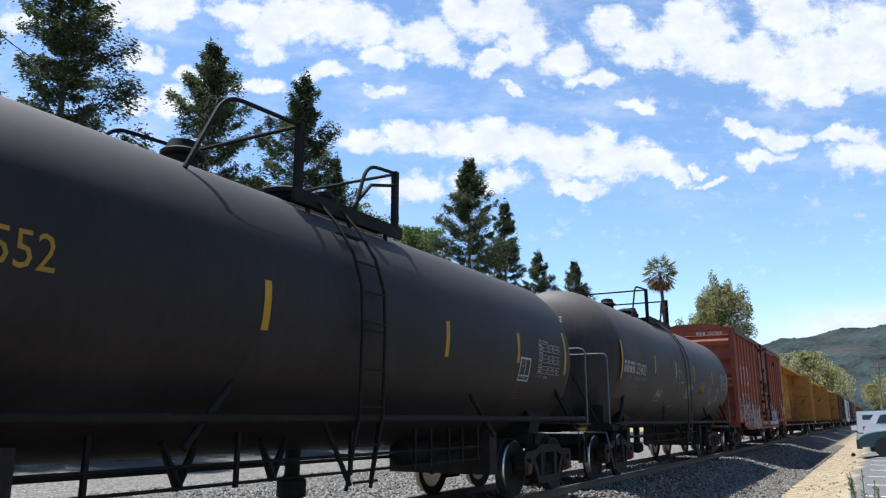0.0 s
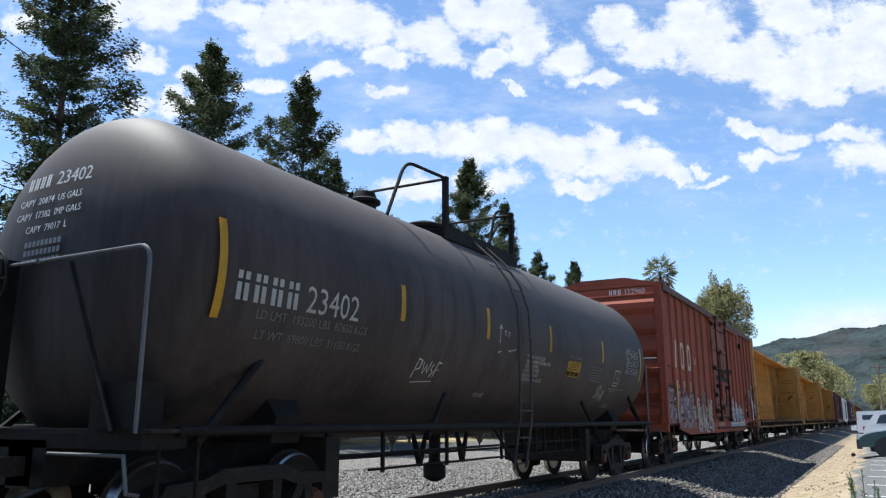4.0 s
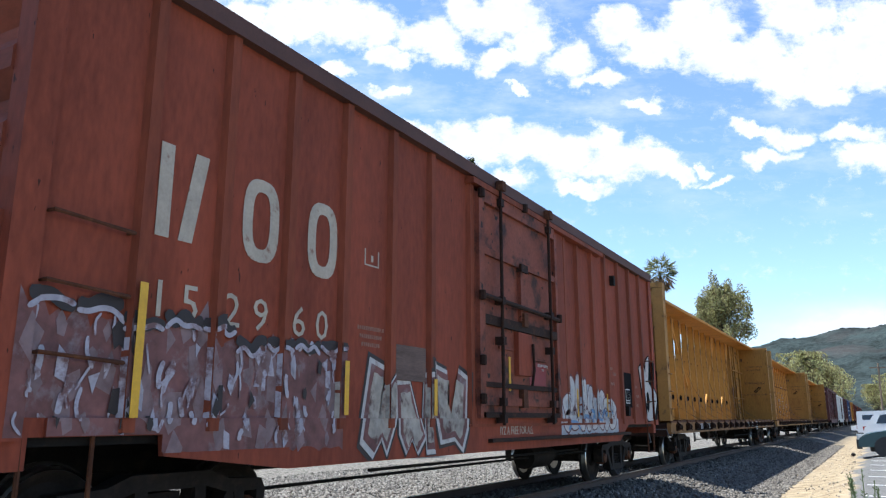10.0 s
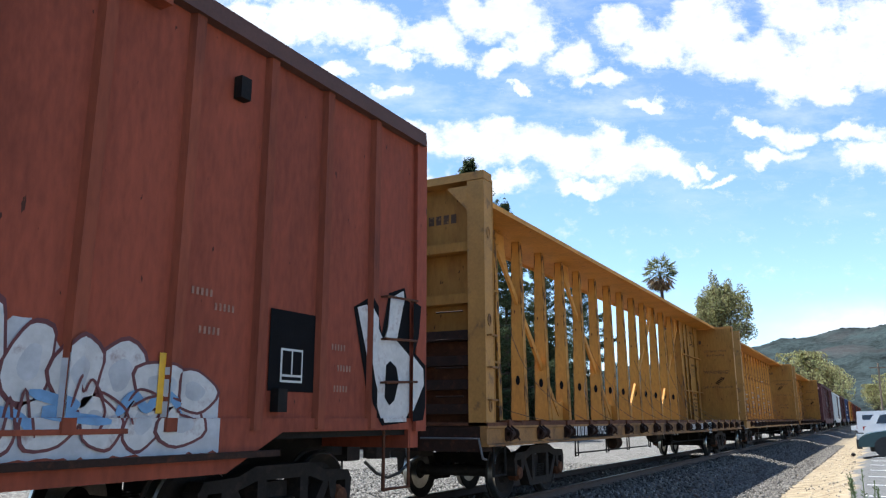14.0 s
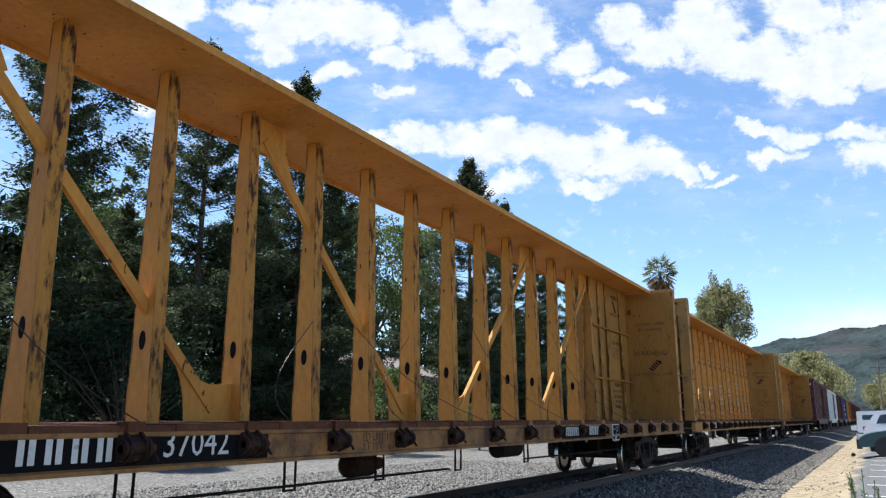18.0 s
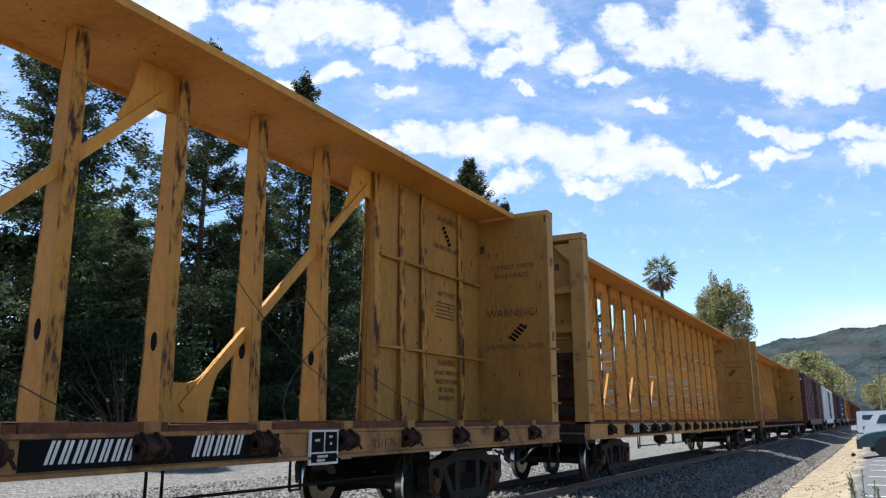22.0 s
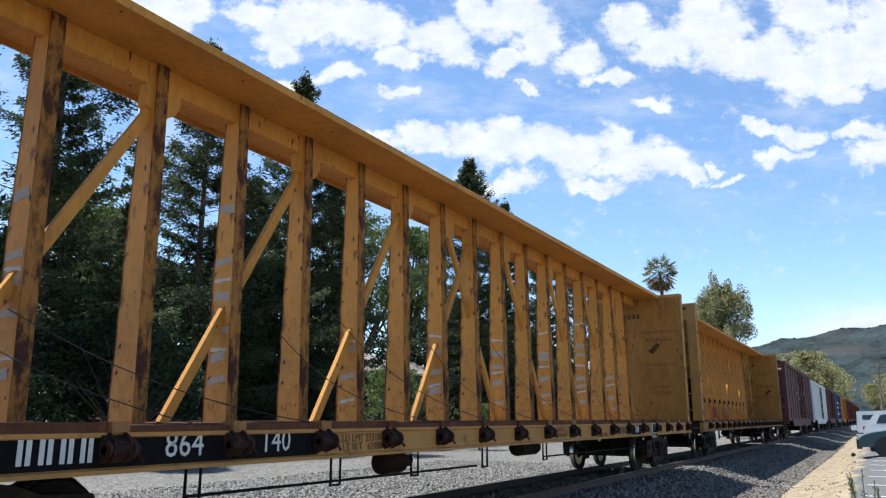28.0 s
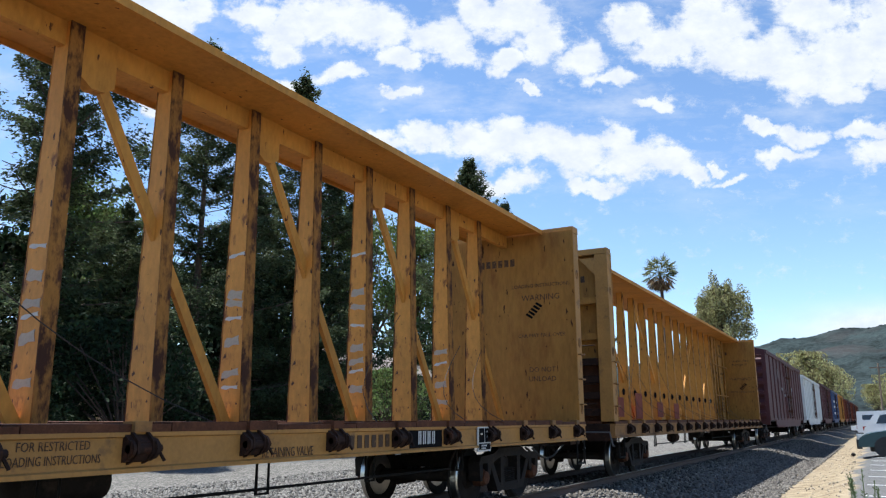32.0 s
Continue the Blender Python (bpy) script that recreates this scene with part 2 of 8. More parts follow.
def pipe(bm, pts, r, n=8):
    """One bent tube through the points."""
    pts = [Vector(p) for p in pts]
    clean = [pts[0]] + [q for p, q in zip(pts, pts[1:]) if (q - p).length > 1e-5]
    ways = [(q - p).normalized() for p, q in zip(clean, clean[1:])]
    s = ways[0].orthogonal().normalized()
    rings = []
    for i, p in enumerate(clean):
        d = (ways[max(0, i - 1)] + ways[min(i, len(ways) - 1)])
        d = d.normalized() if d.length > 1e-4 else ways[min(i, len(ways) - 1)]
        s = (s - d * s.dot(d)).normalized()
        u = d.cross(s)
        k = r / max(0.55, d.dot(ways[min(i, len(ways) - 1)]))
        rings.append([bm.verts.new(p + (s * math.cos(6.2832 * j / n) + u * math.sin(6.2832 * j / n)) * k) for j in range(n)])
    for a, b in zip(rings, rings[1:]):
        for j in range(n):
            bm.faces.new((a[j], a[(j + 1) % n], b[(j + 1) % n], b[j]))
    bm.faces.new(rings[0][::-1]), bm.faces.new(rings[-1])
    return bm


def bend(p, corner, q, k=5, cut=0.12):
    """Points of a rail that rounds one corner."""
    p, c, q = Vector(p), Vector(corner), Vector(q)
    a, b = c + (p - c).normalized() * cut, c + (q - c).normalized() * cut
    arc = [(a * (1 - t) ** 2 + c * 2 * t * (1 - t) + b * t * t) for t in [i / k for i in range(k + 1)]]
    return arc


def lathe(bm, prof, axis="x", n=28, at=(0, 0, 0)):
    """Turns a profile of (along, radius) round an axis."""
    rings = []
    for s, r in prof:
        ring = []
        for i in range(n):
            a, b = r * math.cos(6.28319 * i / n), r * math.sin(6.28319 * i / n)
            p = {"x": (s, a, b), "y": (b, s, a), "z": (a, b, s)}[axis]
            ring.append(bm.verts.new((p[0] + at[0], p[1] + at[1], p[2] + at[2])))
        rings.append(ring)
    for a, b in zip(rings, rings[1:]):
        for i in range(n):
            bm.faces.new((a[i], a[(i + 1) % n], b[(i + 1) % n], b[i]))
    bm.faces.new(rings[0][::-1]), bm.faces.new(rings[-1])
    return bm


def finish(bm, name, material, smooth=True, angle=35):
    bmesh.ops.recalc_face_normals(bm, faces=bm.faces)
    me = bpy.data.meshes.new(name)
    bm.to_mesh(me)
    bm.free()
    me.materials.append(M[material] if isinstance(material, str) else material)
    if smooth:
        me.polygons.foreach_set("use_smooth", [True] * len(me.polygons))
        me.set_sharp_from_angle(angle=radians(angle))
    return me


def part(name, bm, material, parent, label="", smooth=True, bevel=0.0):
    if bevel:
        sharp = [e for e in bm.edges if len(e.link_faces) == 2 and e.calc_face_angle(0) > 0.6]
        bmesh.ops.bevel(bm, geom=sharp, offset=bevel, segments=1, affect="EDGES", clamp_overlap=True)
    ob = new(name, finish(bm, name, material, smooth))
    ob.parent = parent
    if label:
        ob["label"] = label
    return ob


def share(name, mesh, parent, m=None, label=""):
    ob = new(name, mesh)
    ob.parent = parent
    if m is not None:
        ob.matrix_basis = m
    if label:
        ob["label"] = label
    return ob


def B():
    return bmesh.new()


def thing(name, label, category, m=None, group="", kind=""):
    ob = tagged(new(name), label, category, group, kind)
    if m is not None:
        ob.matrix_basis = m
    return ob


def words(text, size, m, material, parent, name="lettering", wide=1.0):
    """Flat letters in the built-in font; m carries their plane (x along the line, y up)."""
    cu = bpy.data.curves.new(name, "FONT")
    cu.body, cu.size, cu.align_x, cu.resolution_u = text, size, "CENTER", 2
    cu.extrude = 0.001
    tmp = bpy.data.objects.new(name, cu)
    me = bpy.data.meshes.new_from_object(tmp)
    bpy.data.objects.remove(tmp)
    me.transform(m @ Matrix.Diagonal((wide, 1, 1, 1)))
    me.materials.clear()
    me.materials.append(M[material])
    return share(name, me, parent)


def bars(count, w, h, gap, m, material, parent, name="lettering"):
    """A row of plain bars, one for each character."""
    bm = B()
    total = count * w + (count - 1) * gap
    for i in range(count):
        x = -total / 2 + i * (w + gap)
        box(bm, x, x + w, 0, h, -0.001, 0.001)
        if w >= 0.08:                        # large characters stand alone
            bmesh.ops.transform(bm, matrix=m, verts=bm.verts)
            last = part(name, bm, material, parent, smooth=False)
            bm = B()
    if w >= 0.08:
        return last
    bmesh.ops.transform(bm, matrix=m, verts=bm.verts)
    return part(name, bm, material, parent, smooth=False)


def marks(count, w, h, gap, m, material, parent, lean=0.0, weight=0.2, bend=None, name="lettering"):
    """A name as plain shapes: a pair of bars for each character."""
    total = count * w + (count - 1) * gap
    t = w * weight / 0.62 if weight < 0.3 else w * weight
    for i in range(count):
        a = -total / 2 + i * (w + gap)
        bm = B()
        rects = [(0.08 * w, 0.08 * w + t, 0, h), (0.92 * w - t, 0.92 * w, 0, h)]
        for x0, x1, z0, z1 in rects:
            box(bm, a + x0, a + x1, z0, z1, -0.001, 0.001)
        for v in bm.verts:
            v.co.x += lean * v.co.y
        bmesh.ops.transform(bm, matrix=m, verts=bm.verts)
        if bend:
            rad, cz = bend
            for v in bm.verts:
                an = (v.co.z - cz) / rad
                v.co.x, v.co.z = (rad + 0.004) * math.cos(an), cz + (rad + 0.004) * math.sin(an)
        part(name, bm, material, parent, smooth=False)


def side_plane(x, y, z):
    """The plane of a car's side that faces the camera: text runs along +y."""
    return Matrix(((0, 0, 1, x), (1, 0, 0, y), (0, 1, 0, z), (0, 0, 0, 1)))


def end_plane(x, y, z):
    """The plane of an end that faces -y: text runs along +x."""
    return Matrix(((1, 0, 0, x), (0, 0, -1, y), (0, 1, 0, z), (0, 0, 0, 1)))
# ---- ground ----
DRIFT = []
TX = CAR_TRACK
# cross-section of the ground, from beyond the far trees to beyond the car park: (distance from the track, height)
SECTION = [(-400, -0.2), (-60, -0.2), (-26, -0.3), (-19, -0.45), (-15, -0.62), (-10, -0.62), (-3.6, -0.6), (-3.1, -0.58), (-1.75, -0.2), (-1.4, -0.16), (1.4, -0.16), (1.75, -0.2), (3.1, -0.55), (3.7, -0.55), (4.5, -0.45), (5.3, -0.22), (6.0, -0.13), (12, -0.12), (60, -0.1), (400, -0.1)]


def height(dx):
    for (a, za), (b, zb) in zip(SECTION, SECTION[1:]):
        if a <= dx <= b:
            return za + (zb - za) * (dx - a) / (b - a)
    return -0.5


def sheet(name, xs, ys, material, lift=0.0, rough=0.0, seed=0.0):
    verts, faces = [], []
    for y in ys:
        for dx in xs:
            z = height(dx) + lift
            if rough:
                z += rough * (noise.noise((dx * 1.3 + seed, y * 1.3, 0)) + 0.5 * noise.noise((dx * 4, y * 4, seed)))
            verts.append((TX + dx, y, z))
    k = len(xs)
    for j in range(len(ys) - 1):
        for i in range(k - 1):
            faces.append((j * k + i, j * k + i + 1, (j + 1) * k + i + 1, (j + 1) * k + i))
    me = bpy.data.meshes.new(name)
    me.from_pydata(verts, [], faces)
    me.materials.append(material)
    me.polygons.foreach_set("use_smooth", [True] * len(me.polygons))
    return tagged(new(name, me), kind="structure")


def ground_material():
    """Gravel, dirt, asphalt and dry grass by their bands along the line."""
    m = bpy.data.materials.new("ground_surface")
    m.use_nodes = True
    nt = m.node_tree
    n, lk = nt.nodes, nt.links.new
    b = n["Principled BSDF"]
    b.inputs["Roughness"].default_value = 0.95
    geo = n.new("ShaderNodeNewGeometry")
    sep = n.new("ShaderNodeSeparateXYZ")
    lk(geo.outputs["Position"], sep.inputs[0])

    def tex(scale, detail=5):
        t = n.new("ShaderNodeTexNoise")
        t.inputs["Scale"].default_value, t.inputs["Detail"].default_value = scale, detail
        lk(geo.outputs["Position"], t.inputs["Vector"])
        return t

    wob = n.new("ShaderNodeMath")
    wob.operation = "MULTIPLY_ADD"
    lk(tex(0.6, 8).outputs[0], wob.inputs[0])
    wob.inputs[1].default_value = 1.6
    lk(sep.outputs[0], wob.inputs[2])        # x + noise (mean +0.8)
    vor = n.new("ShaderNodeTexVoronoi")
    vor.inputs["Scale"].default_value = 17
    lk(geo.outputs["Position"], vor.inputs["Vector"])
    sepc = n.new("ShaderNodeSeparateColor")
    lk(vor.outputs["Color"], sepc.inputs[0])

    def ramp(inp, stops):
        r = n.new("ShaderNodeValToRGB")
        el = r.color_ramp.elements
        while len(el) < len(stops):
            el.new(0.5)
        for e, (p, c) in zip(el, stops):
            e.position, e.color = p, (*c, 1)
        lk(inp, r.inputs[0])
        return r.outputs[0]

    stone = ramp(sepc.outputs[0], [(0.0, (0.028, 0.025, 0.022)), (0.4, (0.094, 0.086, 0.075)), (0.8, (0.18, 0.166, 0.147)), (1.0, (0.31, 0.29, 0.262))])
    # darker gravel round the track: the train's shade put into its colour
    dull = ramp(sepc.outputs[0], [(0.0, (0.02, 0.017, 0.014)), (0.4, (0.049, 0.042, 0.035)), (0.8, (0.087, 0.076, 0.065)), (1.0, (0.155, 0.138, 0.12))])
    dirt = ramp(tex(2.5, 10).outputs[0], [(0.3, (0.16, 0.115, 0.068)), (0.5, (0.265, 0.205, 0.125)), (0.7, (0.36, 0.29, 0.19))])
    tar = ramp(tex(9, 10).outputs[0], [(0.3, (0.07, 0.067, 0.062)), (0.7, (0.115, 0.11, 0.103))])
    lot = ramp(tex(9, 10).outputs[0], [(0.3, (0.085, 0.083, 0.08)), (0.7, (0.135, 0.132, 0.127))])
    grass = ramp(tex(1.2, 10).outputs[0], [(0.3, (0.10, 0.10, 0.04)), (0.5, (0.25, 0.19, 0.09)), (0.7, (0.42, 0.31, 0.17))])

    def band(lo, soft):
        r = n.new("ShaderNodeMapRange")
        r.inputs[1].default_value, r.inputs[2].default_value = lo + 0.8 - soft, lo + 0.8 + soft
        lk(wob.outputs[0], r.inputs[0])
        return r.outputs[0]

    def over(fac, a, c):
        x = n.new("ShaderNodeMix")
        x.data_type = "RGBA"
        lk(fac, x.inputs["Factor"])
        lk(a, x.inputs["A"])
        lk(c, x.inputs["B"])
        return x.outputs["Result"]

    col = grass
    for lo, soft, c in ((TX - 21.5, 0.6, tar), (TX - 16.0, 0.5, stone), (TX - 3.3, 0.3, dull), (TX + 3.35, 0.75, dirt), (TX + 5.35, 0.06, lot), (TX + 24, 0.3, grass)):
        col = over(band(lo, soft), col, c)
    lk(col, b.inputs["Base Color"])
    bp = n.new("ShaderNodeBump")
    bp.inputs["Strength"].default_value, bp.inputs["Distance"].default_value = 0.7, 0.03
    lk(vor.outputs["Distance"], bp.inputs["Height"])
    lk(bp.outputs[0], b.inputs["Normal"])
    return m


M["ground"] = ground_material()
XS = [-2500, -800, -400, -120, -60, -40, -30, -26, -22, -19, -17, -15, -12, -10, -8, -6, -5, -4, -3.6, -3.1, -2.6, -2.1, -1.75, -1.4, -0.7, 0, 0.7, 1.4, 1.6, 1.75, 2.0, 2.3, 2.6, 2.9, 3.1, 3.3, 3.6, 4.0, 4.5, 5.2, 6, 8, 12, 20, 40, 60, 120, 400, 1200, 2500]
YS = [-1500, -300, -100, -40] + [-20 + 2 * k for k in range(50)] + [85, 95, 110, 130, 160, 200, 300, 500, 1000, 2500, 4500]
sheet("ground", XS, YS, M["ground"], rough=0.03)

# rails and ties
for s in (-1, 1):
    c = s * 0.7525
    prof = [(-0.07, -0.165), (0.07, -0.165), (0.07, -0.15), (0.02, -0.13), (0.011, -0.05), (0.034, -0.035), (0.036, -0.006), (0.03, 0.0), (-0.03, 0.0), (-0.036, -0.006), (-0.034, -0.035), (-0.011, -0.05), (-0.02, -0.13), (-0.07, -0.15)]
    bm = prism(B(), [(TX + c + p, q) for p, q in prof], "y", -60, 420)
    r = tagged(new("rail", finish(bm, "rail", "rail")), "rusty steel rail spiked to timber ties", "rail", "rails")
    box(bm := B(), TX + c - 0.028, TX + c + 0.028, -60, 420, 0.0, 0.0015)
    part("rail_head", bm, "steel", r, "bright worn running surface", smooth=False)
tie = finish(box(B(), -1.3, 1.3, -0.115, 0.115, -0.35, -0.165), "tie", "tie")
for k in range(300):
    o = tagged(new("railway_tie", tie), "dark creosoted timber tie in the ballast", "tie", "ties under the rails")
    o.matrix_basis = pose(TX + 0.03 * math.sin(k * 3.7), -14 + 0.53 * k, 0, 0, 0, 1.2 * math.sin(k * 2.3))
# ---- the freight train ----
CARS = []        # (car, its middle along the train)
WHEELS = []      # (wheelset, its place on the car, radius)


def wheel_mesh(r):
    prof = [(0.69, 0.09), (0.70, 0.13), (0.745, 0.16), (0.73, r - 0.12), (0.70, r - 0.07), (0.69, r + 0.026), (0.715, r + 0.028), (0.725, r), (0.81, r - 0.012), (0.825, r - 0.03),
            (0.80, r - 0.075), (0.775, r - 0.12), (0.785, 0.17), (0.83, 0.14), (0.83, 0.10)]
    return finish(lathe(B(), prof, "x", 36), "wheel", "grime", angle=30)


def tread_mesh(r):
    return finish(lathe(B(), [(0.727, r + 0.002), (0.812, r - 0.009), (0.829, r - 0.030), (0.80, r - 0.032), (0.73, r - 0.02)], "x", 36), "tread", "steel")


WHEEL = {r: (wheel_mesh(r), tread_mesh(r)) for r in (0.457, 0.42)}
MIRROR = Matrix.Diagonal((-1, 1, 1, 1))
AXLE = finish(lathe(B(), [(-1.05, 0.07), (-0.70, 0.075), (-0.69, 0.09), (-0.4, 0.08), (0.4, 0.08), (0.69, 0.09), (0.70, 0.075), (1.05, 0.07)], "x", 14), "axle", "grime")


def side_frame():
    """The cast side of a truck, with its two windows, spring pocket and pedestals."""
    bm = B()
    # built as strips round the windows
    prism(bm, [(-1.08, 0.60), (-1.02, 0.70), (-0.62, 0.72), (-0.40, 0.80), (0.40, 0.80), (0.62, 0.72), (1.02, 0.70), (1.08, 0.60), (0.62, 0.60), (0.38, 0.67), (-0.38, 0.67), (-0.62, 0.60)], "x", -0.09, 0.09)
    prism(bm, [(-0.72, 0.60), (-0.60, 0.60), (-0.40, 0.30), (0.40, 0.30), (0.60, 0.60), (0.72, 0.60), (0.46, 0.18), (-0.46, 0.18)], "x", -0.08, 0.08)
    for s in (-1, 1):
        prism(bm, [(s * 0.36, 0.26), (s * 0.24, 0.26), (s * 0.24, 0.70), (s * 0.36, 0.70)], "x", -0.085, 0.085)
        prism(bm, [(s * 1.08, 0.62), (s * 1.05, 0.36), (s * 0.97, 0.36), (s * 0.97, 0.62)], "x", -0.09, 0.09)
        prism(bm, [(s * 0.81, 0.62), (s * 0.81, 0.40), (s * 0.72, 0.44), (s * 0.68, 0.62)], "x", -0.09, 0.09)
    return finish(bm, "side_frame", "grime")


def springs():
    bm = B()
    for y in (-0.15, 0.0, 0.15):
        for k in range(7):
            z = 0.29 + k * 0.032
            lathe(bm, [(z - 0.012, 0.055), (z - 0.006, 0.075), (z + 0.006, 0.075), (z + 0.012, 0.055)], "z", 10, (0, y, 0))
    return finish(bm, "spring", "grime")


FRAME, SPRING = side_frame(), springs()
BEARING = finish(lathe(B(), [(0.92, 0.12), (1.04, 0.12), (1.06, 0.10), (1.10, 0.09), (1.11, 0.05)], "x", 14), "bearing_cap", "rust")


def truck(car, y, r=0.457, turning=True):
    """Two wheelsets and their frame, under a car."""
    bm = box(box(B(), -0.95, 0.95, y - 0.19, y + 0.19, 0.50, 0.66), -0.35, 0.35, y - 0.2, y + 0.2, 0.66, 0.80)
    bolster = part("bolster", bm, "grime", car, bevel=0.02)
    for s in (-1, 1):
        share("side_frame", FRAME, bolster, pose(s * 0.99, y, 0.02))
        share("spring", SPRING, bolster, pose(s * 0.99, y, 0.02))
        rod(bm := B(), (s * 0.5, y - 0.86 * 0.55, 0.42), (s * 0.5, y + 0.86 * 0.55, 0.42), 0.05)
        part("brake_beam", bm, "grime", bolster)
    for d in (-0.89, 0.89):
        ax = share("wheelset", AXLE, car, pose(0, y + d, r))
        for s in (1, -1):
            m = Matrix.Identity(4) if s == 1 else pose(0, 0, 0, 0, 0, 180)
            share("wheel", WHEEL[r][0], ax, m)
            share("tread", WHEEL[r][1], ax, m, "bright worn running surface")
            share("bearing_cap", BEARING, ax, m)
        WHEELS.append((ax, y + d, r, turning))


def coupler(car, y, s):
    """A knuckle coupler, its draft pocket and the air line, at an end (s: -1 or 1)."""
    bm = box(box(B(), -0.16, 0.16, min(y - s * 0.7, y), max(y - s * 0.7, y), 0.70, 1.02), -0.08, 0.08, min(y, y + s * 0.55), max(y, y + s * 0.55), 0.80, 0.95)
    prism(bm, [(-0.16, y + s * 0.5), (0.16, y + s * 0.5), (0.14, y + s * 0.80), (0.02, y + s * 0.86), (0.0, y + s * 0.7), (-0.12, y + s * 0.74)], "z", 0.72, 1.02)
    c = part("coupler", bm, "grime", car, "greasy knuckle coupler", bevel=0.012)
    pts = [(0.25, y - s * 0.1, 0.72)] + [(0.25 - 0.1 * k, y + s * (0.1 + 0.14 * k), 0.66 - 0.07 * math.sin(k * 0.8) * 3) for k in range(5)]
    part("air_hose", pipe(B(), pts, 0.022, 6), "plastic", c)
    pts = [(0.35, y, 0.98), (1.30, y + s * 0.05, 0.98), (1.36, y + s * 0.05, 0.72), (1.36, y - s * 0.06, 0.70)]
    part("uncoupling_lever", pipe(B(), pts, 0.014, 6), "grey_rail", c)


def sill_step(car, x, y, z0, z1, w=0.38, mat_="black"):
    """A stirrup step of bent bar."""
    bm = pipe(B(), [(x, y - w / 2, z1), (x, y - w / 2, z0), (x, y + w / 2, z0), (x, y + w / 2, z1)], 0.016, 6)
    return part("stirrup_step", bm, mat_, car)


def grab(car, p, q, out=(0.07, 0, 0), mat_="grey_rail", r=0.011):
    p, q, o = Vector(p), Vector(q), Vector(out)
    return part("grab_iron", pipe(B(), [p, p + o, q + o, q], r, 6), mat_, car)


def panel_lines(car, x, y, z, w, h, rows, cols, mat_="letter_grey"):
    """A stencilled table: a frame, ruled lines and short bars, too small to read."""
    bm = B()
    t = 0.0065
    for k in range(rows + 1):
        zz = z + h * k / rows
        box(bm, -w / 2, w / 2, zz - z - t / 2, zz - z + t / 2, -0.001, 0.001)
    for k in range(cols + 1):
        yy = -w / 2 + w * (k / cols if k in (0, cols) else 0.35 + 0.65 * (k - 1) / max(1, cols - 1) if k else 0)
        box(bm, yy - t / 2, yy + t / 2, 0, h, -0.001, 0.001)
    for k in range(rows):
        for c in range(cols):
            if c and k % 3 == 2:
                continue
            span = w * (0.35 if c == 0 else 0.65 / (cols - 1))
            a = -w / 2 + (0.012 if c == 0 else 0.35 * w + span * (c - 1) + 0.28 * span)
            for i in range(random.choice((8, 11, 14)) if c == 0 else 4):
                if random.random() < 0.9 and (i + 1) * 0.019 < span:
                    box(bm, a + 0.019 * i, a + 0.019 * i + 0.013, h * (k + 0.3) / rows, h * (k + 0.68) / rows, -0.001, 0.001)
    return bm, side_plane(x, y, z)


def wrapped(bm, m, rad, cz, mat_, car, name, label="", fine=True):
    """Lays flat markings, drawn on a side plane, round the shell of a tank."""
    bmesh.ops.transform(bm, matrix=m, verts=bm.verts)
    lo, hi = min(v.co.z for v in bm.verts), max(v.co.z for v in bm.verts)
    if len(bm.verts) < 900:                  # bend long straight lines with the shell
        for k in range(1, int((hi - lo) / 0.045) + 1):
            bmesh.ops.bisect_plane(bm, geom=bm.verts[:] + bm.edges[:] + bm.faces[:], dist=1e-5, plane_co=(0, 0, lo + 0.045 * k), plane_no=(0, 0, 1))
    for v in bm.verts:
        a = (v.co.z - cz) / rad
        v.co.x, v.co.z = (rad + 0.004) * math.cos(a), cz + (rad + 0.004) * math.sin(a)
    return part(name, bm, mat_, car, label, smooth=False)


def wrap_words(text, size, y, z, rad, cz, mat_, car, wide=1.0):
    ob = words(text, size, side_plane(0, y, z), mat_, car, wide=wide)
    for v in ob.data.vertices:
        a = (v.co.z - cz) / rad
        v.co.x, v.co.z = (rad + 0.004) * math.cos(a), cz + (rad + 0.004) * math.sin(a)
    return ob


def wrap_bars(count, w, h, gap, y, z, rad, cz, mat_, car):
    bm = B()
    total = count * w + (count - 1) * gap
    for i in range(count):
        a = -total / 2 + i * (w + gap)
        for k in range(3):
            box(bm, a, a + w, h * k / 3, h * (k + 1) / 3, -0.001, 0.001)
    return wrapped(bm, side_plane(0, y, z), rad, cz, mat_, car, "lettering")


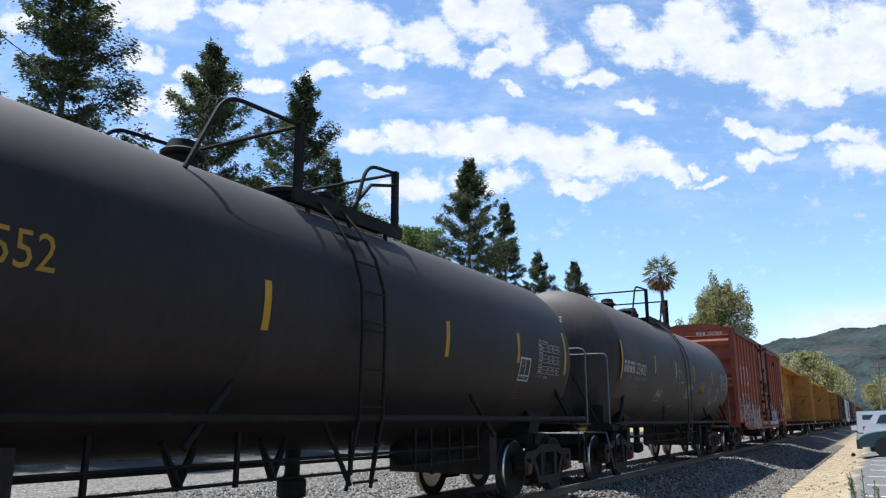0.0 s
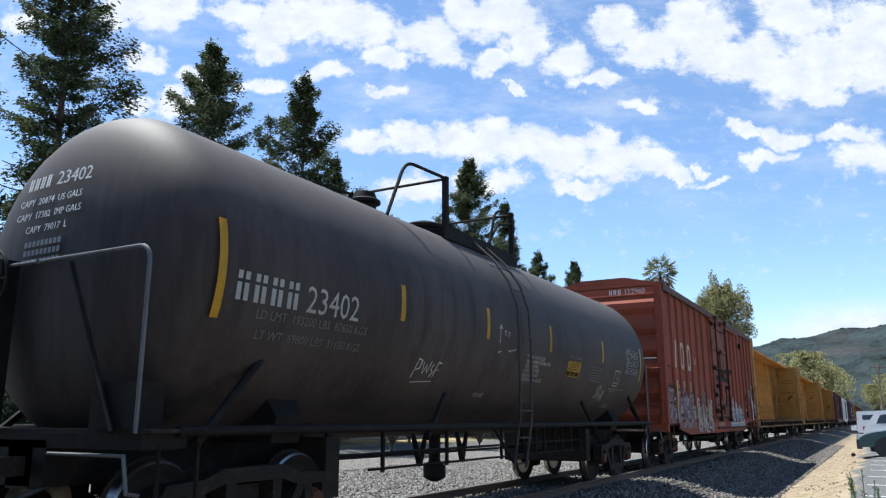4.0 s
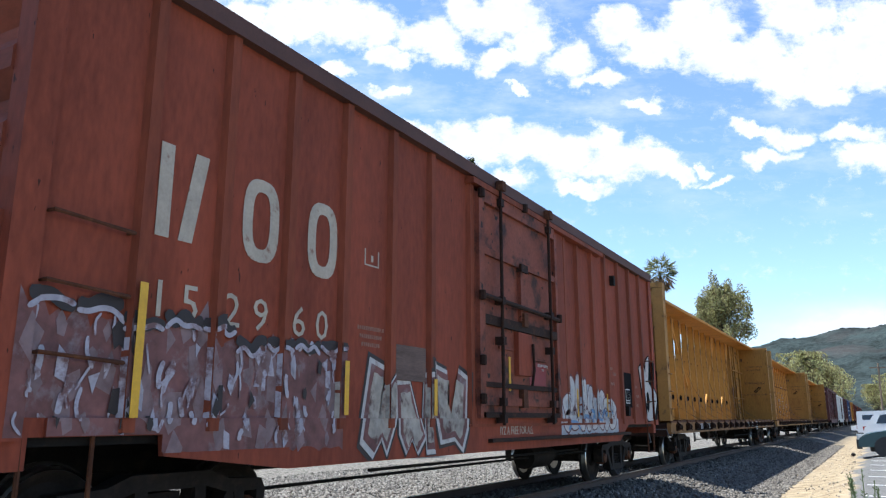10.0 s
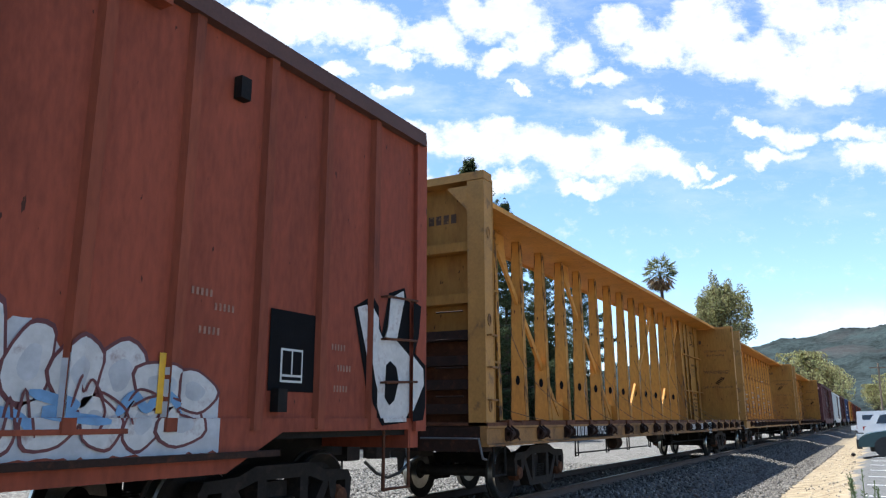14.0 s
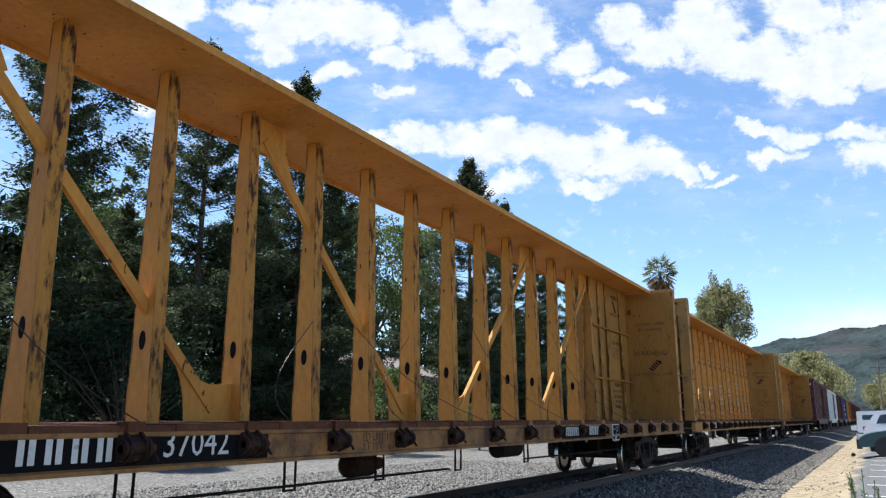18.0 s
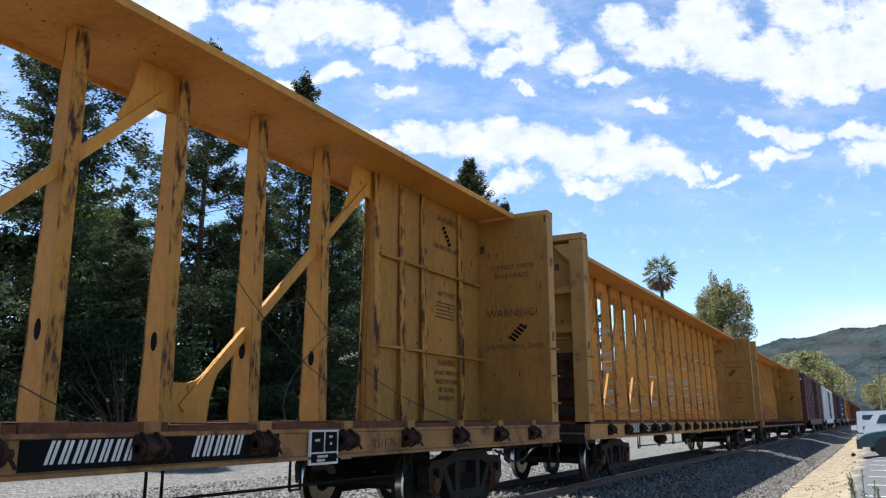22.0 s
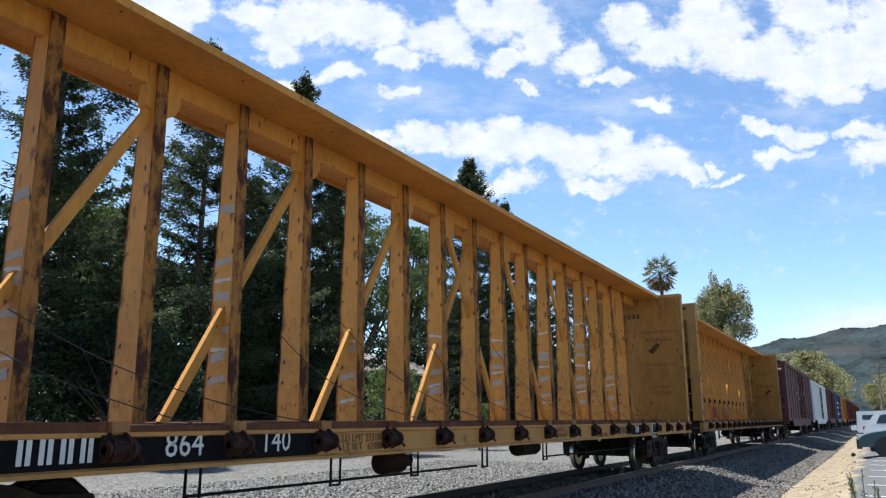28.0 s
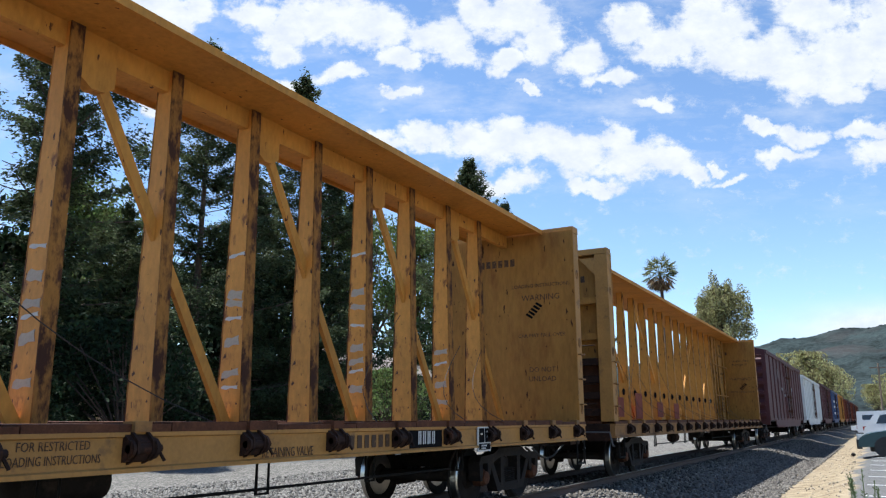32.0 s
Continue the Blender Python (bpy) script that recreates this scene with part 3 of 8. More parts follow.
def tank_car(label, mid, half, rad, cz, plat, stripes, second):
    car = thing("tank_car", label, "tank car", group="tank cars")
    CARS.append((car, mid))
    shell = half - (0.08 if second else 0.2)
    head = 0.62 if second else 0.75
    prof = [(-shell + head * (1 - math.sin(a)), max(0.02, rad * math.cos(a) ** (0.65 if second else 0.85))) for a in [math.pi / 2 * k / 9 for k in range(9, -1, -1)]]
    prof += [(-s, r) for s, r in reversed(prof)]
    body = part("shell", lathe(B(), prof, "y", 72, (0, 0, cz)), "tank_dusty" if second else "tank", car, "black painted tank shell, dust and sun sheen painted on top", bevel=0)
    for y in ((-2.6, 2.6) if second else (-3.4, 1.9)):
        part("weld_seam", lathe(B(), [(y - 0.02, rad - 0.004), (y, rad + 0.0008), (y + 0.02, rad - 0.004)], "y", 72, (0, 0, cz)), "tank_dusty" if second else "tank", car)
    # underframe: stub sills, running pipe, bolsters and saddles
    for s in (-1, 1):
        ye = s * half
        bm = box(B(), -0.32, 0.32, min(ye, ye - s * 3.0), max(ye, ye - s * 3.0), 0.72, 1.08)
        part("stub_sill", bm, "black", car, bevel=0.02)
        bm = box(B(), -1.42, 1.42, min(ye, ye - s * 0.42), max(ye, ye - s * 0.42), 1.02, 1.14)
        sillend = part("end_sill", bm, "black", car, bevel=0.015)
        box(bm := B(), -1.48, 1.48, min(ye - s * 0.02, ye - s * 0.75), max(ye - s * 0.02, ye - s * 0.75), 1.14, 1.17)
        part("end_platform", bm, "grime", car, "tread plate walkway at the end")
        yb = s * (half - 1.9)
        prism(bm := B(), [(-1.12, 1.02), (1.12, 1.02), (1.18, 1.26), (1.0, 1.50), (0.5, 1.25), (-0.5, 1.25), (-1.0, 1.50), (-1.18, 1.26)], "y", yb - 0.2, yb + 0.2)
        part("saddle", bm, "black", car)
        for x in (-1.38, 1.38):
            rod(bm := B(), (x * 0.93, ye - s * 1.35, 1.78), (x, ye - s * 0.55, 1.05), 0.04)
            part("corner_brace", bm, "black", car)
            rod(bm := B(), (x * 0.99, s * (half - 4.6), 1.55), (x * 1.04, s * (half - 4.05), 1.02), 0.032)
            part("pipe_brace", bm, "black", car)
            # the end guard rail
            yy = ye + s * (0.03 if second else 0.10)
            pts = [(x, yy, 1.14), (x, yy, 2.38)] + bend((x, yy, 2.38), (x, yy, 2.55), (x * 0.8, yy, 2.55), cut=0.14) + [(x * 0.02, yy, 2.55)]
            part("end_rail", pipe(B(), pts, 0.017, 8), "grey_rail", car)
            part("end_brace", rod(B(), (x * 0.3, yy - s * 0.02, 2.5), (x * 0.84, yy + s * 0.03, 1.15), 0.024, 6), "black", car)
            sill_step(car, x * 1.03, ye - s * 0.35, 0.50, 1.05)
        coupler(car, ye, s)
        truck(car, s * (half - (1.58 if second else 1.1)))
    zp = 1.15 if second else 1.245
    for x in (-1.45, 1.45):
        part("running_pipe", rod(B(), (x, -half + 0.3, zp), (x, half - 0.3, zp), 0.042, 10), "black", car, "black pipe rail along the side")
    # gear under the belly
    for y in (-4.2, -3.1, -1.5, 0.3, 1.7, 2.1, 2.6, 3.0, 3.5, 4.0):
        box(bm := B(), 0.78, 0.82, y - 0.02, y + 0.02, 0.62, 1.12)
        part("hanger", bm, "black", car)
    part("brake_rod", rod(B(), (0.8, -3.4, 0.66), (0.8, 3.6, 0.66), 0.016, 6), "black", car)
    part("brake_rod", rod(B(), (0.8, -4.2, 0.84), (0.8, 4.2, 0.84), 0.018, 6), "black", car)
    part("brake_rod", rod(B(), (0.3, -4.6, 0.78), (0.3, 4.6, 0.74), 0.02, 6), "black", car)
    for s in (-1, 1):
        box(bm := B(), -0.9, 0.9, s * (half - 2.95) - 0.12, s * (half - 2.95) + 0.12, 0.42, 1.05)
        part("brake_rigging", bm, "grime", car, bevel=0.05)
    lathe(bm := B(), [(-0.45, 0.08), (-0.40, 0.16), (0.3, 0.16), (0.35, 0.10), (0.6, 0.08)], "y", 16, (0.5, 2.2, 0.80))
    part("air_reservoir", bm, "black", car)
    lathe(bm := B(), [(0.32, 0.06), (0.38, 0.17), (0.55, 0.17), (0.62, 0.09), (1.1, 0.09)], "z", 14, (0.1, plat[0] + 1.0, 0))
    part("outlet_valve", bm, "black", car, "bottom outlet valve")
    for k, y in enumerate((-2.4, -1.2)):
        pts = [(0.8, y, 1.05), (0.75, y + 0.25, 0.68), (0.7, y + 0.5, 1.05)]
        part("v_hanger", pipe(B(), pts, 0.03, 6), "black", car)
    # top platform, guard rails, manway and side ladder
    y0, y1 = plat
    zt = cz + rad
    zdeck = zt + 0.16
    for s in (-1, 1):
        bm = B()
        for k in range(6):
            x = s * (0.27 + 0.108 * k)
            box(bm, x - 0.032, x + 0.032, y0, y1, zdeck - 0.28, zdeck - 0.25)
        for k in range(int((y1 - y0) / 0.25) + 1):
            y = y0 + 0.25 * k
            box(bm, min(s * 0.25, s * 0.86), max(s * 0.25, s * 0.86), y, y + 0.02, zdeck - 0.29, zdeck - 0.26)
        part("grating", bm, "black", car, "open steel grating walkway", smooth=False)
        box(bm := B(), s * 0.88 - 0.02, s * 0.88 + 0.02, y0 - 0.1, y1 + 0.1, zdeck - 0.42 if second else zdeck - 0.38, zdeck - 0.22)
        part("walkway_edge", bm, "black", car)
        for y in (y0 + 0.2, (y0 + y1) / 2, y1 - 0.2):
            rod(bm := B(), (s * 0.84, y, zdeck - 0.28), (s * 0.84, y, zt - 0.45), 0.03, 6)
            part("walkway_bracket", bm, "black", car)
    for y, t in ((y0, 0.06), (y1, 0.06)):
        for s in (-1, 1):
            box(bm := B(), s * 0.85 - 0.04, s * 0.85 + 0.04, y - 0.035, y + 0.035, zdeck - 0.36, zt + 0.69)
            part("rail_post", bm, "black", car, bevel=0.008)
            long = 1.55 if y == y0 else 0.9     # each hoop runs back from its post to the tank top
            foot = cz + math.sqrt(rad ** 2 - 0.85 ** 2) if y == y0 else zdeck - 0.26
            a, c, e = Vector((s * 0.85, y, zt + 0.67)), Vector((s * 0.85, y - long * 0.72, zt + 0.60)), Vector((s * 0.85, y - long, foot))
            pts = [a] + bend(a, c, e, cut=0.22) + [e]
            part("guard_rail", pipe(B(), pts, 0.024, 8), "black", car)
            if y == y1:
                part("guard_rail", pipe(B(), [(s * 0.85, y, zt + 0.50), (s * 0.85, y - 0.55, zt + 0.36), (s * 0.85, y - 0.95, zdeck - 0.2)], 0.022, 8), "black", car)
        for z in (zt + 0.66,):
            part("cross_rail", rod(B(), (-0.85, y, z), (0.85, y, z), 0.022, 8), "black", car)
    lathe(bm := B(), [(zt - 0.1, 0.30), (zt + 0.14, 0.30), (zt + 0.15, 0.36), (zt + 0.20, 0.36), (zt + 0.24, 0.28), (zt + 0.30, 0.08)], "z", 20, (0, y0 + 0.8, 0))
    part("manway", bm, "black", car, "bolted manway cover")
    lathe(bm := B(), [(zt - 0.1, 0.17), (zt + 0.16, 0.17), (zt + 0.18, 0.23), (zt + 0.22, 0.23), (zt + 0.25, 0.18), (zt + 0.34, 0.15), (zt + 0.37, 0.05)], "z", 18, (0, y0 - 0.85, 0))
    part("dome", bm, "black", car, "black valve dome with a flanged lid")
    for dy, hgt, r in ((1.5, 0.34, 0.10), (1.9, 0.22, 0.08)):
        lathe(bm := B(), [(zt - 0.05, r), (zt + hgt - 0.06, r), (zt + hgt, r * 1.5), (zt + hgt + 0.05, r * 1.4)], "z", 14, (0, y0 + dy, 0))
        part("valve", bm, "black", car)
    yl = y0 + (0.54 if not second else 1.05)
    bm = B()
    for s in (-0.21, 0.21):
        pts = [(0.87, yl + s, zdeck - 0.28)] + [((rad + 0.10) * math.cos(a), yl + s, cz + (rad + 0.10) * math.sin(a)) for a in (0.72, 0.45, 0.2, -0.1)] + [(rad + 0.08, yl + s, 1.3), (rad + 0.02, yl + s - 0.12, 0.55)]
        part("ladder_rail", pipe(B(), pts, 0.019, 6), "tank_dusty" if second else "black", car)
    path = [(1.14, zt - 0.52)] + [((rad + 0.10) * math.cos(a), cz + (rad + 0.10) * math.sin(a)) for a in (0.62, 0.38, 0.16, -0.05)] + [(rad + 0.08, 2.15), (rad + 0.08, 1.75), (rad + 0.08, 1.36), (rad + 0.05, 0.98), (rad + 0.02, 0.62)]
    for s in (-1, 1):
        part("ladder_brace", rod(B(), (1.35, yl + s * 0.5 - 0.1, zp), (rad + 0.03, yl + s * 0.18 - 0.1, 0.60), 0.026, 6), "black", car)
    for x, z in path:
        part("ladder_rung", rod(B(), (x, yl - 0.21, z), (x, yl + 0.21, z), 0.014, 6), "tank_dusty" if second else "black", car)
    for y, w in stripes:
        bm = B()
        z0, z1 = w
        for k in range(6):
            box(bm, -0.045, 0.045, (z1 - z0) * k / 6, (z1 - z0) * (k + 1) / 6, -0.001, 0.001)
        wrapped(bm, side_plane(0, y, z0), rad, cz, "stripe", car, "reflective_stripe", "yellow reflective tape")
    return car


def tank_cars():
    rad, cz = 1.43, 2.31
    a = tank_car("black tank car, yellow marks, dust and sun sheen painted on top", -37.16, 6.79, rad, cz, (-0.87, 1.07),
                 [(-4.9, (2.01, 2.46)), (-1.88, (2.01, 2.46)), (1.46, (2.01, 2.46)), (3.68, (2.07, 2.52)), (5.69, (1.98, 2.72))], False)
    wrap_words("552", 0.37, -4.16, 2.18, rad, cz, "letter_yellow", a, wide=0.85)
    bm, m = panel_lines(a, 0, 4.95, 1.96, 0.95, 0.48, 8, 4)
    wrapped(bm, m, rad, cz, "letter_white", a, "data_panel", "stencilled table of dates")
    bm = B()
    for p in ((-0.2, 0.2, 0, 0.03), (-0.2, 0.2, 0.34, 0.37), (-0.2, -0.17, 0.03, 0.34), (0.17, 0.2, 0.03, 0.34), (0.0, 0.02, 0.1, 0.34), (-0.17, 0.17, 0.08, 0.10)):
        box(bm, p[0], p[1], p[2], p[3], -0.001, 0.001)
    wrapped(bm, side_plane(0, 3.97, 1.80), rad, cz, "letter_white", a, "consolidated_stencil", "white framed stencil")
    for k, n_ in enumerate((11, 7, 8, 9, 12)):
        wrap_bars(n_, 0.017, 0.026, 0.008, 3.78 + 0.012 * n_, 1.70 - 0.048 * k, rad, cz, "letter_brown", a)
    wrap_bars(4, 0.02, 0.04, 0.01, 4.57, 2.46, rad, cz, "letter_yellow", a)
    wrap_bars(8, 0.02, 0.04, 0.01, 4.79, 2.46, rad, cz, "letter_yellow", a)
    wrap_words("CONVERTED", 0.062, 4.58, 1.885, rad, cz, "letter_yellow", a, wide=0.75)
    wrap_bars(6, 0.02, 0.04, 0.01, 4.85, 1.885, rad, cz, "letter_yellow", a)
    for w_, y_, z_ in ((3, 3.87, 2.085), (4, 3.88, 2.02), (9, 3.95, 1.845)):
        wrap_bars(w_, 0.018, 0.035, 0.008, y_, z_, rad, cz, "letter_grey", a)
    words("2 INCH HF COMP SHOES", 0.085, side_plane(1.425, 6.45, 1.035), "letter_yellow", a, wide=0.45)
    rad, cz = 1.53, 2.53
    b = tank_car("black tank car with white stencils and yellow marks", -21.70, 7.17, rad, cz, (-1.62, 0.74),
                 [(-6.60, (2.04, 2.88)), (-3.82, (2.32, 2.73)), (-1.62, (2.31, 2.74)), (0.72, (2.31, 2.74)), (3.48, (2.31, 2.72)), (6.22, (2.05, 2.78))], True)
    marks(4, 0.17, 0.25, 0.045, side_plane(0, -6.02, 2.22), "letter_white", b, bend=(rad, cz))
    wrap_words("23402", 0.36, -5.08, 2.22, rad, cz, "letter_white", b, wide=0.95)
    wrap_words("LD LMT  193200 LBS  87650 KGS", 0.12, -5.3, 2.09, rad, cz, "letter_grey", b)
    wrap_words("LT WT  69800 LBS  31650 KGS", 0.12, -5.3, 1.91, rad, cz, "letter_grey", b)
    for k, s in enumerate(("VENT TANK WHEN UNLOADING", "CONSULT OWNER BEFORE REPAIRING TANK", "EXTERIOR HEATER PIPES", "NO INLET OR OUTLET PIPE", "CAPS REQUIRED, MAXIMUM", "PRESSURE FOR HEATER COILS 120 PSI")):
        ob = wrap_words(s, 0.082, 0.0, 2.15 - k * 0.072, rad, cz, "letter_white", b, wide=0.6)
        shift = -0.20 - min(v.co.y for v in ob.data.vertices)
        for v in ob.data.vertices:
            v.co.y += shift
    wrap_words("COIL INLET", 0.09, -1.32, 1.47, rad, cz, "letter_white", b, wide=0.7)
    wrap_words("COIL OUTLET", 0.08, 0.42, 1.41, rad, cz, "letter_grey", b, wide=0.7)
    bm = B()
    for k in range(4):
        box(bm, -0.33, 0.33, 0.28 * k / 4, 0.28 * (k + 1) / 4, -0.001, 0.0)
    wrapped(bm, side_plane(0, 1.93, 1.95), rad, cz, "letter_yellow", b, "caution_label", "faded yellow caution label")
    bm = B()
    for k in range(4):
        box(bm, -0.27 + 0.03 * k, 0.10 + 0.16 * random.random(), 0.135 + k * 0.036, 0.145 + k * 0.036, 0.001, 0.003)
    for k in range(12):
        if k not in (3, 7):
            box(bm, -0.30 + 0.05 * k, -0.266 + 0.05 * k, 0.02, 0.095, 0.001, 0.003)
    wrapped(bm, side_plane(0, 1.93, 1.95), rad + 0.004, cz, "sign_black", b, "lettering")
    wrap_bars(11, 0.04, 0.05, 0.02, 1.93, 2.27, rad, cz, "letter_grey", b)
    bm, m = panel_lines(b, 0, 5.55, 2.19, 0.95, 0.5, 9, 4)
    wrapped(bm, m, rad, cz, "letter_white", b, "data_panel", "stencilled table of dates")
    for k in range(6):
        wrap_bars(34 - 3 * (k % 3), 0.014, 0.024, 0.007, 3.25, 2.18 - 0.05 * k, rad, cz, "letter_grey", b)
    for y_, z_, n_ in ((4.75, 1.80, 36), (4.55, 1.755, 14), (4.6, 1.42, 12), (4.62, 1.37, 15), (5.35, 2.715, 14)):
        wrap_bars(n_, 0.02, 0.03, 0.009, y_, z_, rad, cz, "letter_grey", b)
    bm = B()
    for p in ((-0.18, 0.18, 0, 0.018), (-0.18, 0.18, 0.31, 0.33), (-0.18, -0.162, 0.02, 0.31), (0.162, 0.18, 0.02, 0.31), (0.0, 0.014, 0.07, 0.31), (-0.162, 0.162, 0.06, 0.07)):
        box(bm, p[0], p[1], p[2], p[3], -0.001, 0.001)
    wrapped(bm, side_plane(0, 4.56, 1.88), rad, cz, "letter_white", b, "consolidated_stencil", "white framed stencil")
    # chalk marks: an arrow and short strokes
    chalk = ([(0, -0.12), (0.01, 0.12)], [(-0.04, 0.07), (0.01, 0.13), (0.05, 0.08)], [(0.12, 0.05), (0.2, 0.06)], [(0.16, 0.05), (0.165, -0.01)], [(0.26, 0.05), (0.3, 0.04)], [(0.28, 0.05), (0.28, -0.01)],
             [(-0.02, -0.26), (0.07, -0.24)], [(0.32, -0.20), (0.38, -0.23), (0.44, -0.18)], [(0.47, -0.22), (0.52, -0.19), (0.57, -0.17)])
    curls = ([(0.0, -0.14), (0.04, 0.16), (0.14, 0.14), (0.12, 0.02), (0.03, 0.0)], [(0.2, 0.12), (0.24, -0.06), (0.3, 0.08), (0.36, -0.04), (0.4, 0.14)], [(0.48, 0.1), (0.44, 0.02), (0.52, -0.02), (0.46, -0.1)], [(0.56, -0.1), (0.6, 0.14), (0.7, 0.13)], [(0.58, 0.02), (0.66, 0.03)], [(0.05, -0.2), (0.6, -0.16)])
    star = ([(0.12, 0.16), (0.03, 0.12), (0.10, 0.04), (0.07, -0.06), (0.0, -0.04)], [(0.10, 0.2), (0.26, 0.15)], [(0.19, 0.17), (0.17, -0.05)], [(0.24, -0.08), (0.31, 0.12), (0.36, -0.10)], [(0.26, -0.01), (0.35, -0.02)], [(0.42, -0.12), (0.44, 0.10), (0.52, 0.06), (0.44, 0.0), (0.55, -0.13)])
    for y_, z_, strokes, size, ink in ((-1.22, 2.42, chalk, 1.0, "letter_white"), (-3.3, 1.79, curls, 0.85, "letter_white"), (3.55, 1.66, star, 1.0, "letter_white")):
        for run_ in strokes:
            pipe(bm := B(), [(0, y_ + size * p, z_ + size * q) for p, q in run_], 0.007, 4)
            for v in bm.verts:
                an = (v.co.z - cz) / rad
                v.co.x, v.co.z = (rad + 0.004) * math.cos(an) + 0.1 * v.co.x, cz + (rad + 0.004) * math.sin(an)
            part("chalk_mark", bm, ink, b, "pale chalk mark")
    # stencils on the near head
    marks(4, 0.07, 0.12, 0.025, head_plane(-0.33, 3.27, rad, cz, 7.09), "letter_white", b)
    words("23402", 0.185, head_plane(0.17, 3.27, rad, cz, 7.09), "letter_white", b)
    for k, s in enumerate(("CAPY  20874  US GALS", "CAPY  17382  IMP GALS", "CAPY  79017  L")):
        words(s, 0.09, head_plane(-0.1, 3.11 - 0.13 * k, rad, cz, 7.09), "letter_white", b)
    for k in range(3):
        bars(9, 0.04, 0.05, 0.02, head_plane(-0.12, 2.72 - 0.08 * k, rad, cz, 7.09), "letter_grey", b)
    # brake wheel and valve on the end
    bm = B()
    pipe(bm, [(-0.55 + 0.28 * math.cos(k * 0.2618), -7.30, 2.42 + 0.28 * math.sin(k * 0.2618)) for k in range(25)], 0.016, 6)
    for k in range(5):
        an = k * 1.2566
        rod(bm, (-0.55, -7.30, 2.42), (-0.55 + 0.28 * math.cos(an), -7.30, 2.42 + 0.28 * math.sin(an)), 0.012, 5)
    part("brake_wheel", bm, "black", b, "round hand brake wheel")
    box(bm := B(), -0.70, -0.40, -7.28, -7.12, 1.14, 2.6)
    part("brake_housing", bm, "black", b, bevel=0.03)
    box(bm := B(), 0.85, 1.25, -7.2, -6.85, 1.17, 1.52)
    part("control_valve", bm, "black", b, bevel=0.05)


def head_plane(x, z, rad, cz, shell):
    """A tangent plane on the domed end that faces the camera, at x and z."""
    r = min(0.999, math.hypot(x, z - cz) / rad)
    a = math.acos(r ** (1 / 0.65))
    y = -(shell - 0.62 * (1 - math.sin(a))) - 0.012
    ux, uz = x / (r * rad), (z - cz) / (r * rad)
    slope = 0.30 * r / math.sqrt(1 - r * r * 0.9)
    nrm = Vector((ux * slope, -1, uz * slope)).normalized()
    right = Vector((1, 0, 0)) - nrm * nrm.x
    right.normalize()
    up = nrm.cross(right) * 1
    up = right.cross(nrm) * -1
    return Matrix(((right.x, up.x, nrm.x, x), (right.y, up.y, nrm.y, y - 0.02), (right.z, up.z, nrm.z, z), (0, 0, 0, 1)))
def plug_door_gear(door, x, d0, ink):
    """Header, rails, locking rods, cranks and the control box on the near face of a plug door that begins at d0."""
    at = lambda y: d0 + 6.97 + y              # places as read along the train, the door's edge at -6.97
    def slab(name, y0, y1, z0, z1, out, material, label="", bevel=0.012):
        box(bm := B(), x, x + out, at(y0), at(y1), z0, z1)
        return part(name, bm, material, door, label, bevel=bevel)
    slab("door_header", -6.80, -4.02, 4.20, 4.40, 0.055, ink)
    slab("door_rail", -6.72, -4.03, 3.46, 3.56, 0.05, ink)
    slab("door_rail", -6.72, -4.03, 2.50, 2.63, 0.06, "winch", "greasy operating bar housing")
    slab("door_rail", -6.72, -4.03, 1.66, 1.73, 0.035, "winch")
    slab("door_rail", -6.80, -4.00, 1.42, 1.53, 0.05, ink)
    slab("door_rail", -6.80, -4.00, 1.26, 1.33, 0.06, "winch")
    slab("door_stile", -6.88, -6.72, 1.26, 4.30, 0.06, ink)
    slab("door_stile", -4.05, -3.95, 1.26, 4.30, 0.06, ink)
    slab("centre_plate", -5.50, -5.31, 2.66, 3.50, 0.06, ink)
    slab("crank_bracket", -5.48, -5.33, 2.58, 2.78, 0.10, "rust", bevel=0.02)
    slab("keeper", -5.53, -5.28, 3.40, 3.52, 0.09, "winch", bevel=0.02)
    slab("control_box", -5.66, -5.16, 1.86, 2.48, 0.075, "box_red", "flaked steel cover plate")
    slab("shelf_bar", -6.20, -5.72, 2.20, 2.24, 0.03, ink)
    slab("shelf_bar", -5.08, -4.46, 2.11, 2.15, 0.04, ink)
    slab("low_bracket", -5.52, -5.36, 1.40, 1.66, 0.08, "rust", bevel=0.015)
    part("crank_pipe", rod(B(), (x + 0.085, at(-6.86), 2.87), (x + 0.085, at(-4.0), 2.83), 0.036, 8), "winch", door, "greasy crank pipe across the door")
    part("lever", pipe(B(), [(x + 0.10, at(-5.18), 2.34), (x + 0.12, at(-5.20), 1.95), (x + 0.09, at(-5.22), 1.72)], 0.022, 6), "winch", door)
    for y in (-6.25, -4.40):
        rd = part("locking_rod", rod(B(), (x + 0.095, at(y), 1.16), (x + 0.095, at(y), 4.52), 0.026, 8), "winch", door, "greasy upright locking rod")
        for z in (1.24, 1.47, 2.30, 2.86, 4.28):
            box(bm := B(), x, x + 0.13, at(y) - 0.05, at(y) + 0.05, z - 0.055, z + 0.055)
            part("rod_guide", bm, "winch", rd, bevel=0.018)
        box(bm := B(), x + 0.05, x + 0.16, at(y) - 0.06, at(y) + 0.06, 4.46, 4.60)
        part("roller", bm, "rust", rd, bevel=0.025)
    for y, z in ((-6.86, 4.28), (-6.86, 2.86), (-6.86, 2.0), (-6.86, 1.5), (-4.0, 2.86), (-5.35, 4.42)):
        lathe(bm := B(), [(z - 0.07, 0.02), (z - 0.06, 0.05), (z + 0.06, 0.05), (z + 0.07, 0.02)], "z", 8, (x + 0.09, at(y), 0))
        part("hinge_knuckle", bm, "winch", door)


